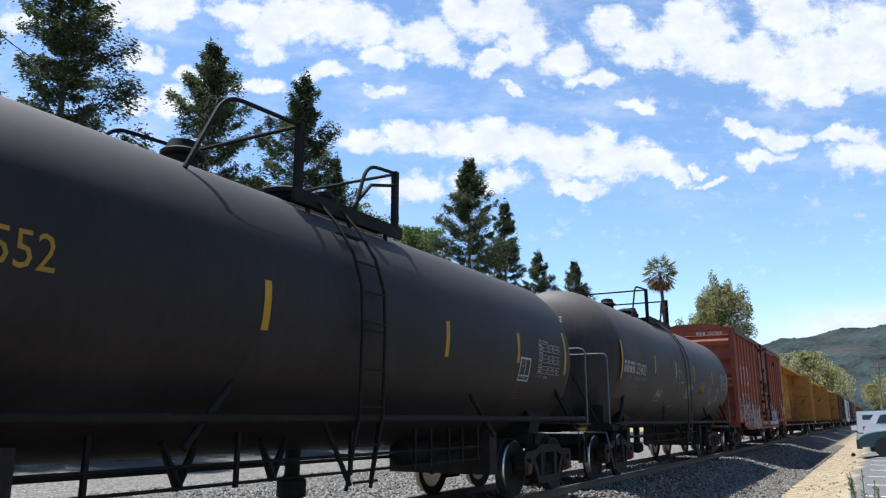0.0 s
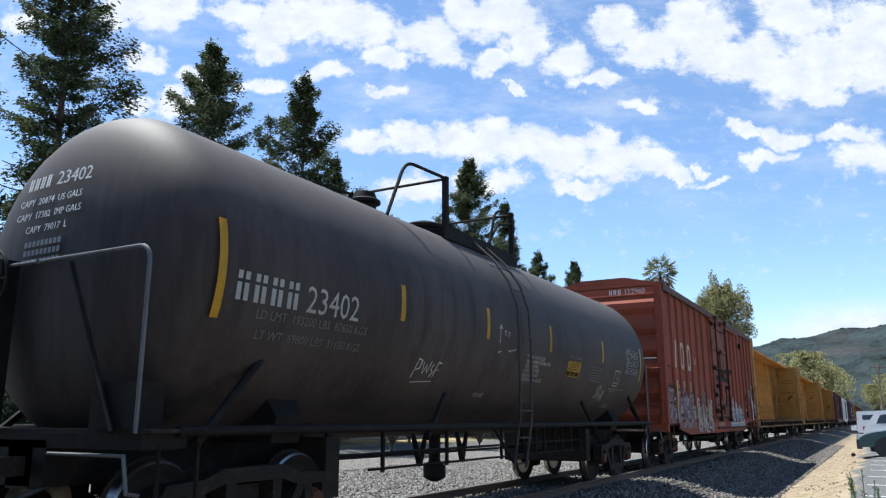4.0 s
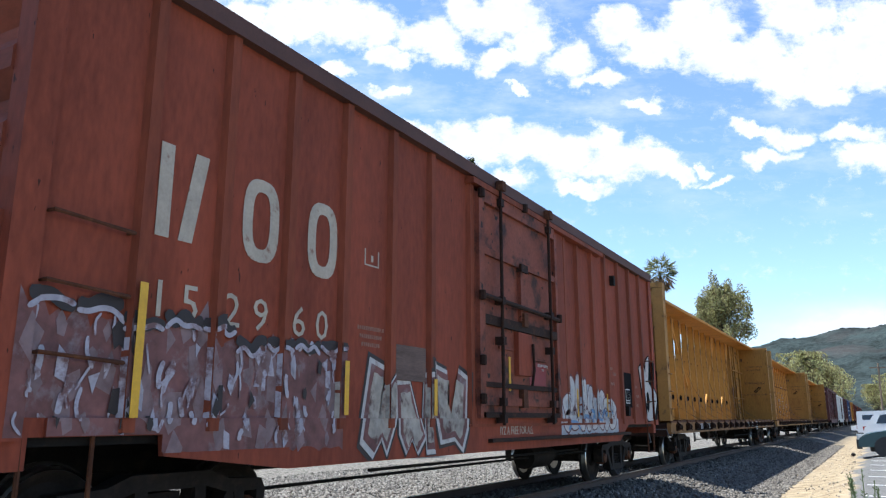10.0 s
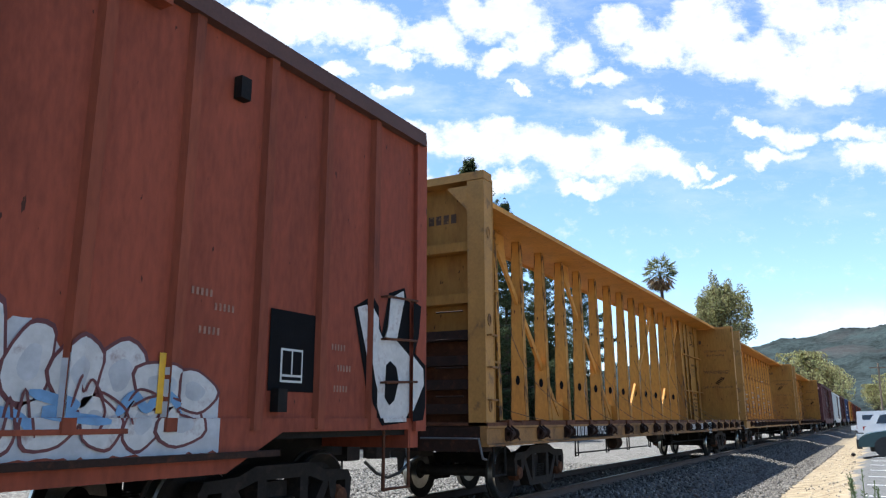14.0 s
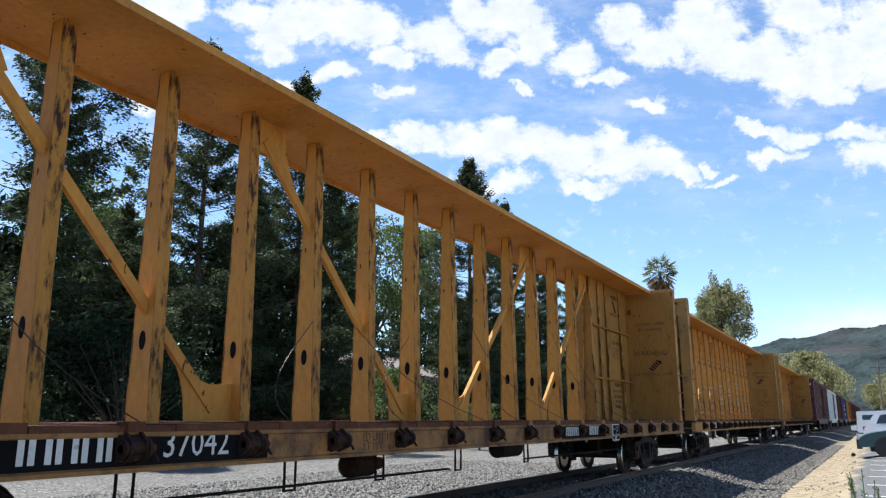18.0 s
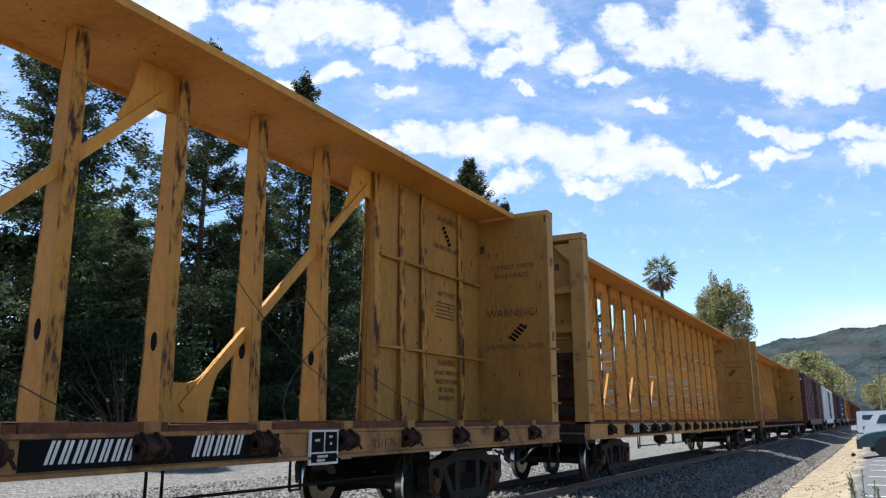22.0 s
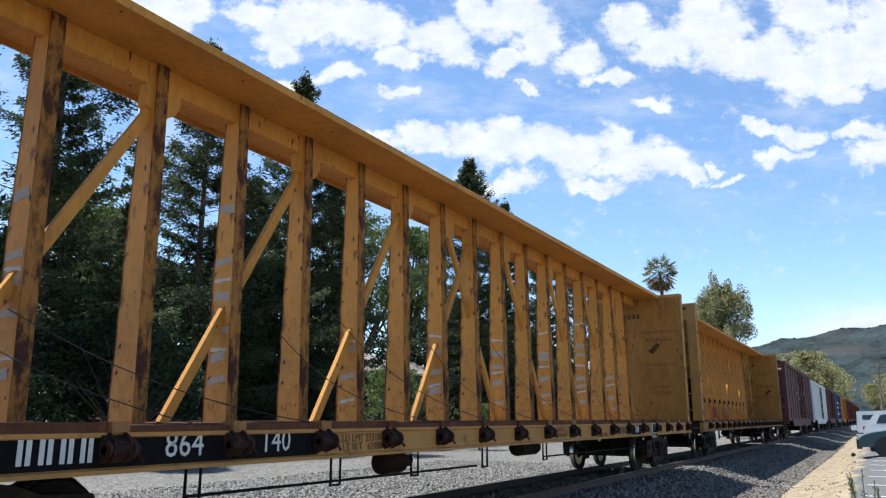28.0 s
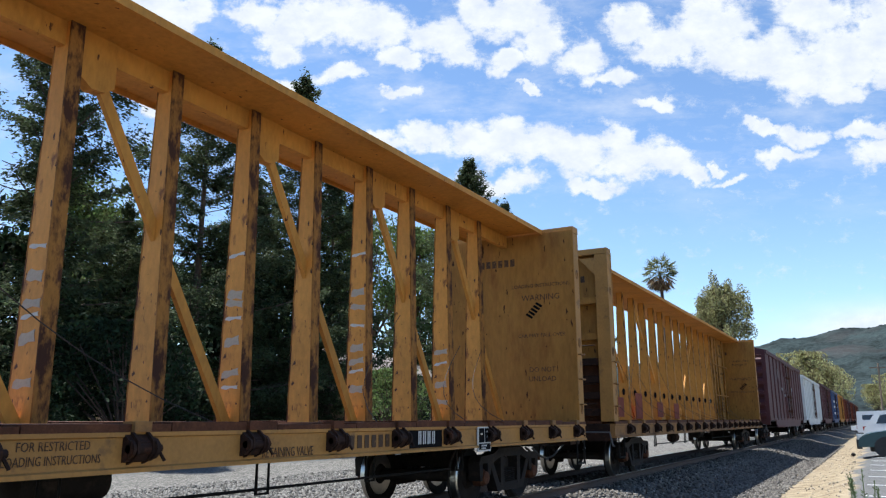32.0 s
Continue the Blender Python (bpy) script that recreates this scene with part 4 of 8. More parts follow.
def boxcar(label, mid, half, paint, end_paint, door_paint, rib_ys, door, top=4.55, detail=True, group="boxcars", bottom=1.18, skirt=0.82, drop=None):
    """A ribbed steel boxcar with corrugated ends, a plug door and a deep side sill between the trucks."""
    car = thing("boxcar", label, "boxcar", group=group)
    CARS.append((car, mid))
    w = 1.50
    d0, d1 = door
    # sides in panels between the ribs, with the doorway left open on both sides
    edges = sorted([-half + 0.1, *[y for y in rib_ys], half - 0.1])
    for s in (1, -1):
        for a, b in zip(edges, edges[1:]):
            if a >= d0 - 0.01 and b <= d1 + 0.01:
                continue
            box(bm := B(), min(s * w, s * (w - 0.04)), max(s * w, s * (w - 0.04)), a, b, bottom, top - 0.12)
            part("side_sheet", bm, paint, car, smooth=False)
        for y in rib_ys:
            prism(bm := B(), [(s * w, y - 0.075), (s * (w + 0.06), y - 0.05), (s * (w + 0.06), y + 0.05), (s * w, y + 0.075)], "z", bottom + 0.02, top - 0.13)
            part("side_rib", bm, "box_rib" if paint == "box_red" else paint, car)
        for y in (-half + 0.06, half - 0.06):
            box(bm := B(), min(s * (w - 0.14), s * (w + 0.05)), max(s * (w - 0.14), s * (w + 0.05)), y - 0.06 - (0.1 if y < 0 else 0), y + 0.06 + (0.1 if y > 0 else 0), bottom - 0.02, top - 0.02)
            part("corner_post", bm, paint, car, bevel=0.015)
        box(bm := B(), min(s * (w - 0.05), s * (w + 0.10)), max(s * (w - 0.05), s * (w + 0.10)), -half, half, top - 0.14, top)
        part("eave_rail", bm, "roof" if paint == "box_red" else paint, car, bevel=0.02)
        # the deep sill
        k = half - 2.6
        l0, l1, r0, r1 = drop or (-k - 0.15, -k + 0.55, k - 0.55, k + 0.15)
        prism(bm := B(), [(-half + 0.3, bottom), (l0, bottom), (l0 + 0.02, bottom - 0.15), (l1, skirt), (r0, skirt), (r1, bottom), (half - 0.3, bottom), (half - 0.3, bottom + 0.12), (-half + 0.3, bottom + 0.12)], "x", min(s * (w - 0.02), s * (w + 0.03)), max(s * (w - 0.02), s * (w + 0.03)))
        part("side_sill", bm, paint, car)
        # plug door with its frames, bars and gear
        dx0, dx1 = w - 0.02, w + 0.06
        box(bm := B(), min(s * dx0, s * dx1), max(s * dx0, s * dx1), d0 + 0.06, d1 - 0.06, bottom + 0.12, top - 0.32)
        dr = part("door", bm, door_paint, car, "plug door with worn locking bars", bevel=0.01)
        if detail and s == 1:
            plug_door_gear(dr, w + 0.06, d0, door_paint)
        elif s == 1:
            for z, h in ((top - 0.42, 0.10), (top - 1.05, 0.07), (top - 1.75, 0.10), (top - 1.95, 0.14), (top - 2.55, 0.08), (bottom + 0.22, 0.16)):
                box(bm := B(), min(s * dx1, s * (dx1 + 0.05)), max(s * dx1, s * (dx1 + 0.05)), d0 + 0.08, d1 - 0.08, z - h / 2, z + h / 2)
                part("door_bar", bm, door_paint, dr, bevel=0.012)
            for y in (d0 + 0.55, (d0 + d1) / 2 + 0.1, d1 - 0.75):
                rod(bm := B(), (s * (dx1 + 0.075), y, bottom + 0.1), (s * (dx1 + 0.075), y, top - 0.2), 0.022, 6)
                part("locking_rod", bm, "rust" if y != d0 + 0.55 else "black", dr)
                for z in (bottom + 0.5, 2.5, 3.6):
                    box(bm := B(), min(s * dx1, s * (dx1 + 0.11)), max(s * dx1, s * (dx1 + 0.11)), y - 0.05, y + 0.05, z - 0.06, z + 0.06)
                    part("rod_guide", bm, "rust", dr, bevel=0.01)
            for z in (2.0, 2.35):
                box(bm := B(), min(s * (dx1 + 0.05), s * (dx1 + 0.09)), max(s * (dx1 + 0.05), s * (dx1 + 0.09)), d0 + 0.4, d1 - 0.6, z - 0.028, z + 0.028)
                part("latch_bar", bm, "winch", dr, bevel=0.01)
            for a, b in ((d0 + 0.08, d0 + 0.16), (d1 - 0.16, d1 - 0.08), ((d0 + d1) / 2 - 0.5, (d0 + d1) / 2 - 0.3)):
                box(bm := B(), min(s * dx1, s * (dx1 + 0.045)), max(s * dx1, s * (dx1 + 0.045)), a, b, bottom + 0.2, top - 0.4)
                part("door_stile", bm, door_paint, dr, bevel=0.01)
        for z in (bottom + 0.03, top - 0.22):
            deep, tall = (0.05, 0.018) if z < 2 else (0.14, 0.04)
            box(bm := B(), min(s * w, s * (w + deep)), max(s * w, s * (w + deep)), d0 - 0.1, min(half - 0.2, d1 + (d1 - d0) * 0.9), z - tall, z + tall)
            part("door_track", bm, "box_rib" if paint == "box_red" else paint, car, bevel=0.01)
    # ends: deep horizontal corrugations
    for s in (-1, 1):
        ye = s * half
        zs = [bottom + 0.02]
        n = 6
        hgt = (top - 0.26 - bottom) / n
        pts = [(ye, bottom - 0.02)]
        for k in range(n):
            z = bottom + hgt * k
            pts += [(ye, z + 0.10 * hgt), (ye + s * 0.12, z + 0.38 * hgt), (ye + s * 0.12, z + 0.66 * hgt), (ye, z + 0.94 * hgt)]
        pts += [(ye, top - 0.26), (ye + s * 0.05, top - 0.25), (ye + s * 0.05, top - 0.215), (ye, top - 0.20), (ye, top), (ye - s * 0.05, top), (ye - s * 0.05, bottom - 0.02)]
        prism(bm := B(), pts, "x", -w + 0.14, w - 0.14)
        part("end_wall", bm, end_paint, car, "corrugated steel end")
        prism(bm := B(), [(-w - 0.08, top - 0.02), (w + 0.08, top - 0.02), (w + 0.08, top + 0.02), (0.62, top + 0.24), (-0.62, top + 0.24), (-w - 0.08, top + 0.02)], "y", min(ye, ye - s * 0.05), max(ye, ye - s * 0.05))
        part("gable", bm, end_paint, car)
        box(bm := B(), -w, w, min(ye, ye - s * 0.2), max(ye, ye - s * 0.2), bottom - 0.2, bottom)
        part("end_sill", bm, paint, car)
        coupler(car, ye, s)
        truck(car, s * (half - 1.75))
        if detail:
            for x in (-w + 0.05, w - 0.42):
                for z in (1.6, 2.05, 2.5):
                    grab(car, (x, ye + s * 0.1, z), (x + 0.36, ye + s * 0.1, z), (0, s * 0.07, 0), end_paint)
                for xx in (x, x + 0.36):
                    box(bm := B(), xx - 0.02, xx + 0.02, min(ye + s * 0.1, ye + s * 0.18), max(ye + s * 0.1, ye + s * 0.18), 1.2, 2.52)
                    part("ladder_stile", bm, end_paint, car)
            grab(car, (-0.9, ye + s * 0.1, 2.74), (1.35, ye + s * 0.1, 2.74), (0, s * 0.1, 0), r=0.014)
            box(bm := B(), 0.25, 0.85, min(ye + s * 0.1, ye + s * 0.14), max(ye + s * 0.1, ye + s * 0.14), 1.75, 2.35)
            part("placard_board", bm, end_paint, car, bevel=0.008)
            box(bm := B(), -1.0, 1.0, min(ye, ye + s * 0.3), max(ye, ye + s * 0.3), 1.12, 1.16)
            part("crossover_board", bm, "grime", car, "serrated crossover step board")
            for x in (-w, w):
                for z in (1.62, 2.08, 2.54):
                    a = ye - s * 0.16
                    grab(car, (x, a, z + 0.03), (x, a - s * 0.62, z), ((0.08 if x > 0 else -0.08), 0, 0), "rust")
                sill_step(car, x * 0.99, ye - s * 0.42, 0.52, bottom, 0.5, "rust")
    # roof sheets with seams
    n = 12
    for k in range(n):
        a, b = -half + 2 * half * k / n, -half + 2 * half * (k + 1) / n
        prism(bm := B(), [(-w - 0.1, top), (w + 0.1, top), (w + 0.1, top + 0.03), (0.6, top + 0.26), (-0.6, top + 0.26), (-w - 0.1, top + 0.03)], "y", a + 0.004, b - 0.004)
        part("roof_sheet", bm, "roof" if paint == "box_red" else paint, car)
        prism(bm := B(), [(-w - 0.1, top + 0.02), (w + 0.1, top + 0.02), (0.6, top + 0.30), (-0.6, top + 0.30)], "y", b - 0.03, b + 0.03 if k < n - 1 else b)
        part("roof_seam", bm, "roof" if paint == "box_red" else paint, car)
    # floor and centre sill
    box(bm := B(), -w + 0.05, w - 0.05, -half + 0.1, half - 0.1, bottom - 0.06, bottom + 0.02)
    part("floor_frame", bm, "black", car)
    box(bm := B(), -0.3, 0.3, -half, half, 0.72, bottom - 0.06)
    part("centre_sill", bm, "black", car)
    for y in (-2.6, -0.9, 0.8, 2.4):
        box(bm := B(), -1.3, 1.3, y - 0.05, y + 0.05, 0.85, bottom - 0.05)
        part("cross_bearer", bm, "black", car)
    if detail:
        lathe(bm := B(), [(-0.6, 0.1), (-0.55, 0.2), (0.35, 0.2), (0.4, 0.1), (0.75, 0.1)], "y", 14, (0.8, 2.2, 0.62))
        part("brake_cylinder", bm, "black", car)
        part("brake_rod", rod(B(), (0.9, -5, 0.6), (0.9, 4.6, 0.62), 0.018, 6), "black", car)
        part("brake_rod", rod(B(), (1.2, -3.5, 0.7), (1.2, 3.2, 0.7), 0.018, 6), "black", car)
    return car


M["graffiti_a"] = mat("dull_violet_spray_paint", (0.16, 0.065, 0.06), 0.7, var=0.5, scale=3.0, fine=9, bump=0, patch=(0.26, 0.22, 0.24), amount=0.42, patch_scale=3.5, soft=0.2)
M["graffiti_b"] = mat("grey_spray_paint", (0.34, 0.30, 0.26), 0.7, var=0.5, scale=3.0, fine=9, bump=0, patch=(0.09, 0.042, 0.038), amount=0.46, patch_scale=4.0, soft=0.12)
M["graffiti_c"] = mat("pale_blue_spray_paint", (0.40, 0.40, 0.42), 0.7, var=0.25, scale=3.0, fine=9, bump=0, patch=(0.25, 0.31, 0.42), amount=0.35, patch_scale=2.5, soft=0.2)
M["spray_white"] = mat("white_spray_paint", (0.50, 0.48, 0.47), 0.6, var=0.2, scale=5, fine=14, bump=0, patch=(0.27, 0.2, 0.19), amount=0.40, patch_scale=5, soft=0.15)
M["spray_silver"] = mat("silver_spray_paint", (0.40, 0.37, 0.43), 0.55, var=0.35, scale=5, fine=14, bump=0, patch=(0.15, 0.075, 0.075), amount=0.52, patch_scale=5, soft=0.12)
M["spray_blue"] = mat("blue_spray_paint", (0.13, 0.25, 0.42), 0.6, var=0.3, scale=5, fine=14, bump=0)
M["graffiti_light"] = mat("pale_violet_spray_paint", (0.21, 0.14, 0.145), 0.7, var=0.4, scale=4.0, fine=9, bump=0, patch=(0.14, 0.07, 0.065), amount=0.45, patch_scale=5, soft=0.2)
M["spray_dark"] = mat("dark_spray_paint", (0.025, 0.016, 0.016), 0.6, var=0.3, scale=5, fine=14, bump=0)
M["spray_maroon"] = mat("maroon_spray_paint", (0.10, 0.02, 0.022), 0.6, var=0.3, scale=5, fine=14, bump=0)


def stroke(bm, x, path, width):
    """One pass of the can: a rounded ribbon through the points of the path, on the plane at x."""
    pts = [Vector(p) for p in path]
    pts = [pts[0] * 2 - pts[1]] + pts + [pts[-1] * 2 - pts[-2]]
    line = []
    for k in range(1, len(pts) - 2):
        p0, p1, p2, p3 = pts[k - 1:k + 3]
        for i in range(5):
            t = i / 5
            line.append(0.5 * (2 * p1 + (p2 - p0) * t + (2 * p0 - 5 * p1 + 4 * p2 - p3) * t * t + (3 * p1 - p0 - 3 * p2 + p3) * t ** 3))
    line.append(pts[-2])
    rows = []
    for i, p in enumerate(line):
        d = line[min(i + 1, len(line) - 1)] - line[max(i - 1, 0)]
        d = Vector((-d.y, d.x)).normalized() if d.length > 1e-6 else Vector((0, 1))
        w = width / 2 * (0.45 if i in (0, len(line) - 1) else 1)
        rows.append([bm.verts.new((x + 0.00002 * i, q.x, q.y)) for q in (p + d * w, p - d * w)])
    for (a, b), (c, d) in zip(rows, rows[1:]):
        bm.faces.new((a, b, d, c))


FORMS = (((0.1, 0), (0.28, 0.95), (0.45, 0.3), (0.62, 1), (0.9, 0.1)), ((0.15, 1), (0.2, 0.1), (0.8, 0.0), (0.62, 0.6), (0.92, 1)), ((0.1, 0.5), (0.4, 1), (0.9, 0.75), (0.6, 0.35), (0.2, 0.05)),
         ((0.55, 1), (0.15, 0.6), (0.75, 0.4), (0.3, 0)), ((0.1, 0.95), (0.5, 0.65), (0.25, 0.25), (0.9, 0)), ((0.25, 0), (0.1, 0.7), (0.6, 1), (0.85, 0.5), (0.5, 0.1)), ((0.1, 0.05), (0.3, 0.6), (0.15, 1), (0.75, 0.7), (0.95, 0.05)))


def paint(car, bm, ink, planes, name="graffiti", label=""):
    """Lays flat spray work over a stepped wall: cut to each plane (x, y0, y1, z0, z1) that it crosses."""
    for x, y0, y1, z0, z1 in planes:
        cut = bm.copy()
        for co, no in (((0, y0, 0), (0, -1, 0)), ((0, y1, 0), (0, 1, 0)), ((0, 0, z0), (0, 0, -1)), ((0, 0, z1), (0, 0, 1))):
            bmesh.ops.bisect_plane(cut, geom=cut.verts[:] + cut.edges[:] + cut.faces[:], dist=1e-6, plane_co=co, plane_no=no, clear_outer=True)
        if cut.faces:
            bmesh.ops.translate(cut, verts=cut.verts, vec=(x, 0, 0))
            part(name, cut, ink, car, label, smooth=False)
    bm.free()


def blot(y0, y1, z0, tops, seed, lift=0.002, rag=0.08):
    """A field of spray paint with a ragged top."""
    rng = random.Random(seed)
    k = max(4, int((y1 - y0) / 0.06))
    bm = B()
    rows = []
    for i in range(k + 1):
        t = i / k * (len(tops) - 1)
        j = min(int(t), len(tops) - 2)
        y = y0 + (y1 - y0) * i / k
        rows.append((bm.verts.new((lift, y, z0 + rng.uniform(-0.03, 0.03))), bm.verts.new((lift, y, tops[j] + (tops[j + 1] - tops[j]) * (t - j) + rng.uniform(-rag, rag)))))
    for (a, b), (c, d) in zip(rows, rows[1:]):
        bm.faces.new((a, c, d, b))
    return bm


def scrawl(y0, y1, z0, tops, fat, widths, seed, count, tall=(0.6, 1.0), lift=0.004):
    """Painted shapes side by side: layers of the same strokes, each narrower than the one below."""
    rng = random.Random(seed)
    layers = [B() for _ in widths]
    step = (y1 - y0) / count
    for k in range(count):
        t = (k + 0.5) / count * (len(tops) - 1)
        j = min(int(t), len(tops) - 2)
        room = tops[j] + (tops[j + 1] - tops[j]) * (t - j) - z0
        w, h = step * rng.uniform(0.9, 1.35), room * rng.uniform(*tall)
        ya = min(max(y0, y0 + step * k + rng.uniform(-0.08, 0.08)), y1 - w * 0.9)
        za = z0 + (room - h) * rng.random()
        form = [(ya + w * u * 0.95, za + h * v + rng.uniform(-0.03, 0.03)) for u, v in rng.choice(FORMS)]
        for i, bm in enumerate(layers):
            stroke(bm, lift + 0.0008 * i + 0.0008 * len(layers) * (k % 3), form, fat * widths[i])
    return layers


def shards(y0, y1, z0, tops, count, size, seed, lift):
    """Torn patches of spray paint: irregular three- to five-sided pieces."""
    rng = random.Random(seed)
    bm = B()
    for k in range(count):
        t = rng.random()
        j = min(int(t * (len(tops) - 1)), len(tops) - 2)
        y, z = y0 + (y1 - y0) * t, rng.uniform(z0, tops[j] - 0.05)
        n = rng.choice((3, 4, 4, 5))
        r = size * rng.uniform(0.4, 1.2)
        turn = rng.uniform(0, 6.28)
        bm.faces.new([bm.verts.new((lift + 0.00005 * k, y + 0.55 * r * math.cos(turn + 6.283 * i / n) * rng.uniform(0.6, 1.2), z + 1.15 * r * math.sin(turn + 6.283 * i / n) * rng.uniform(0.6, 1.2))) for i in range(n)])
    return bm


def polygon(points, lift):
    bm = B()
    bm.faces.new([bm.verts.new((lift, y, z)) for y, z in points])
    bmesh.ops.triangulate(bm, faces=bm.faces[:])
    bmesh.ops.triangulate(bm, faces=bm.faces[:], ngon_method="EAR_CLIP")
    return bm


def red_boxcar():
    mid = -5.29
    loc = lambda y: y - mid
    ribs = [loc(y) for y in (-12.22, -11.43, -10.61, -9.76, -8.88, -8.01, -6.97, -4.05, -3.40, -2.70, -1.88, -1.05, -0.145, 0.70, 1.56)]
    half = 7.82
    car = boxcar("weathered red-brown boxcar with graffiti along its lower side", mid, half, "box_red", "box_end", "door_red", ribs, (loc(-6.97), loc(-4.05)), top=4.64, bottom=1.13, drop=(loc(-11.9), loc(-10.5), loc(-0.45), loc(0.2)))
    box(bm := B(), 1.5, 1.555, loc(-3.97), loc(-3.47), 1.2, 4.4)
    part("door_post", bm, "box_red", car, bevel=0.01)
    x = 1.504
    xr = 1.564
    # the owner's three tall marks, as plain shapes
    bm = prism(B(), [(0, 0), (0.13, 0), (0.13, 0.74), (0, 0.74)], "x", x, x + 0.003)
    prism(bm, [(0.22, 0.0), (0.35, 0.74), (0.49, 0.74), (0.36, 0.0)], "x", x, x + 0.003)
    bmesh.ops.translate(bm, verts=bm.verts, vec=(0, loc(-12.10), 2.59))
    part("mark", bm, "letter_cream", car, "faded cream painted mark")
    for y, cut in ((loc(-10.97), 0.0), (loc(-10.10), 0.0)):
        bm = B()
        n = 24
        ring = []
        for i in range(n + 1):
            a = cut + (6.2832 - 2 * cut) * i / n
            ca, sa = math.cos(a), math.sin(a)
            e = lambda u: math.copysign(abs(u) ** 0.7, u)
            ring.append(((e(ca) * 0.23, e(sa) * 0.375), (e(ca) * 0.11, e(sa) * 0.26)))
        for (o0, i0), (o1, i1) in zip(ring, ring[1:]):
            v = [bm.verts.new((x + 0.003, y + p[0], 2.95 + p[1])) for p in (o0, o1, i1, i0)]
            bm.faces.new(v)
        part("mark", bm, "letter_cream", car, "faded cream painted mark", smooth=False)
    for y, digit in ((-12.01, "1"), (-11.71, "5"), (-11.26, "2"), (-10.92, "9"), (-10.41, "6"), (-10.07, "0")):
        words(digit, 0.40, side_plane(x + 0.002, loc(y), 1.985), "letter_cream", car, wide=1.05)
    marks(3, 0.085, 0.13, 0.035, end_plane(0.33, -half - 0.012, 4.45), "letter_white", car)
    words("152960", 0.19, end_plane(0.85, -half - 0.012, 4.45), "letter_white", car, wide=1.0)
    # spray paint along the lower side, over sheets, ribs, sill and door post alike
    planes = [(1.501, -half + 0.05, half - 0.2, 1.25, 4.4), (1.531, loc(-10.5), loc(-0.45), 0.83, 1.249), (1.531, loc(-11.9), loc(-10.5), 1.0, 1.249), (1.531, -half + 0.3, loc(-11.9), 1.135, 1.249), (1.531, loc(-0.45), half - 0.3, 1.0, 1.249), (1.556, loc(-3.97), loc(-3.47), 1.25, 4.4), (1.551, half - 0.2, half + 0.08, 1.13, 4.4), (1.551, -half - 0.08, -half + 0.13, 1.13, 4.4)]
    planes += [(1.561, y - 0.05, y + 0.05, 1.25, 4.4) for y in ribs]
    silver, white, pale = "silver and violet graffiti", "white and grey graffiti", "pale blue and white bubble graffiti"
    ta, tb, tc_ = (2.0, 1.92, 1.98, 1.84, 1.90, 1.92, 1.95), (1.84, 1.63, 1.7, 1.82, 1.77), (1.55, 2.05, 1.98, 1.88, 1.7, 1.53)
    paint(car, blot(loc(-13.1), loc(-9.72), 0.98, ta, 1), "graffiti_a", planes, label=silver)
    paint(car, shards(loc(-13.0), loc(-9.8), 1.0, ta, 70, 0.15, 5, 0.003), "graffiti_light", planes, label=silver)
    paint(car, shards(loc(-13.0), loc(-9.8), 1.0, ta, 30, 0.10, 6, 0.009), "spray_silver", planes, label=silver)
    slash = B()
    rng = random.Random(7)
    for k in range(64):
        y_, z_ = rng.uniform(-13.0, -9.8), rng.uniform(1.02, 1.86)
        dy, dz = rng.uniform(-0.06, 0.1), rng.uniform(0.08, 0.24)
        stroke(slash, 0.0135 + 0.00005 * k, [(loc(y_), z_), (loc(y_ + 0.6 * dy + rng.uniform(-0.03, 0.03)), min(1.93, z_ + 0.5 * dz)), (loc(y_ + dy), min(1.95, z_ + dz))], rng.choice((0.018, 0.03, 0.045)))
    paint(car, slash, "spray_silver", planes, label=silver)
    paint(car, shards(loc(-12.9), loc(-10.0), 1.2, ta, 12, 0.11, 8, 0.018), "spray_dark", planes)
    rng = random.Random(12)
    for i, (ink, wide, rise) in enumerate((("spray_dark", 0.09, 0.03), ("spray_silver", 0.04, -0.02))):
        edge = B()
        for k in range(9):                    # a bright lip along the top, with dark spray above it
            a = -13.05 + 0.37 * k
            stroke(edge, 0.0195 + 0.001 * i, [(loc(a + 0.09 * q), ta[min(6, int((a + 13.1) / 0.56))] + rise + rng.uniform(-0.06, 0.03)) for q in range(5)], wide)
        paint(car, edge, ink, planes, label=silver)
    letters = ([(-9.24, 1.85), (-8.98, 1.78), (-9.05, 1.50), (-8.82, 1.72), (-8.70, 1.66), (-8.78, 1.20), (-8.95, 0.88), (-9.05, 1.04), (-9.20, 0.87), (-9.42, 1.02)],
               [(-8.74, 1.64), (-8.46, 1.66), (-8.26, 1.25), (-8.14, 1.04), (-8.32, 0.86), (-8.44, 1.02), (-8.56, 0.87), (-8.70, 1.08)],
               [(-8.14, 1.74), (-7.99, 1.76), (-8.0, 1.25), (-7.92, 0.87), (-8.12, 0.87), (-8.17, 1.3)],
               [(-7.95, 1.88), (-7.58, 1.80), (-7.62, 1.42), (-7.47, 1.28), (-7.30, 1.84), (-7.06, 1.76), (-7.10, 1.12), (-7.24, 0.86), (-7.45, 1.0), (-7.78, 0.97), (-7.90, 1.3)])
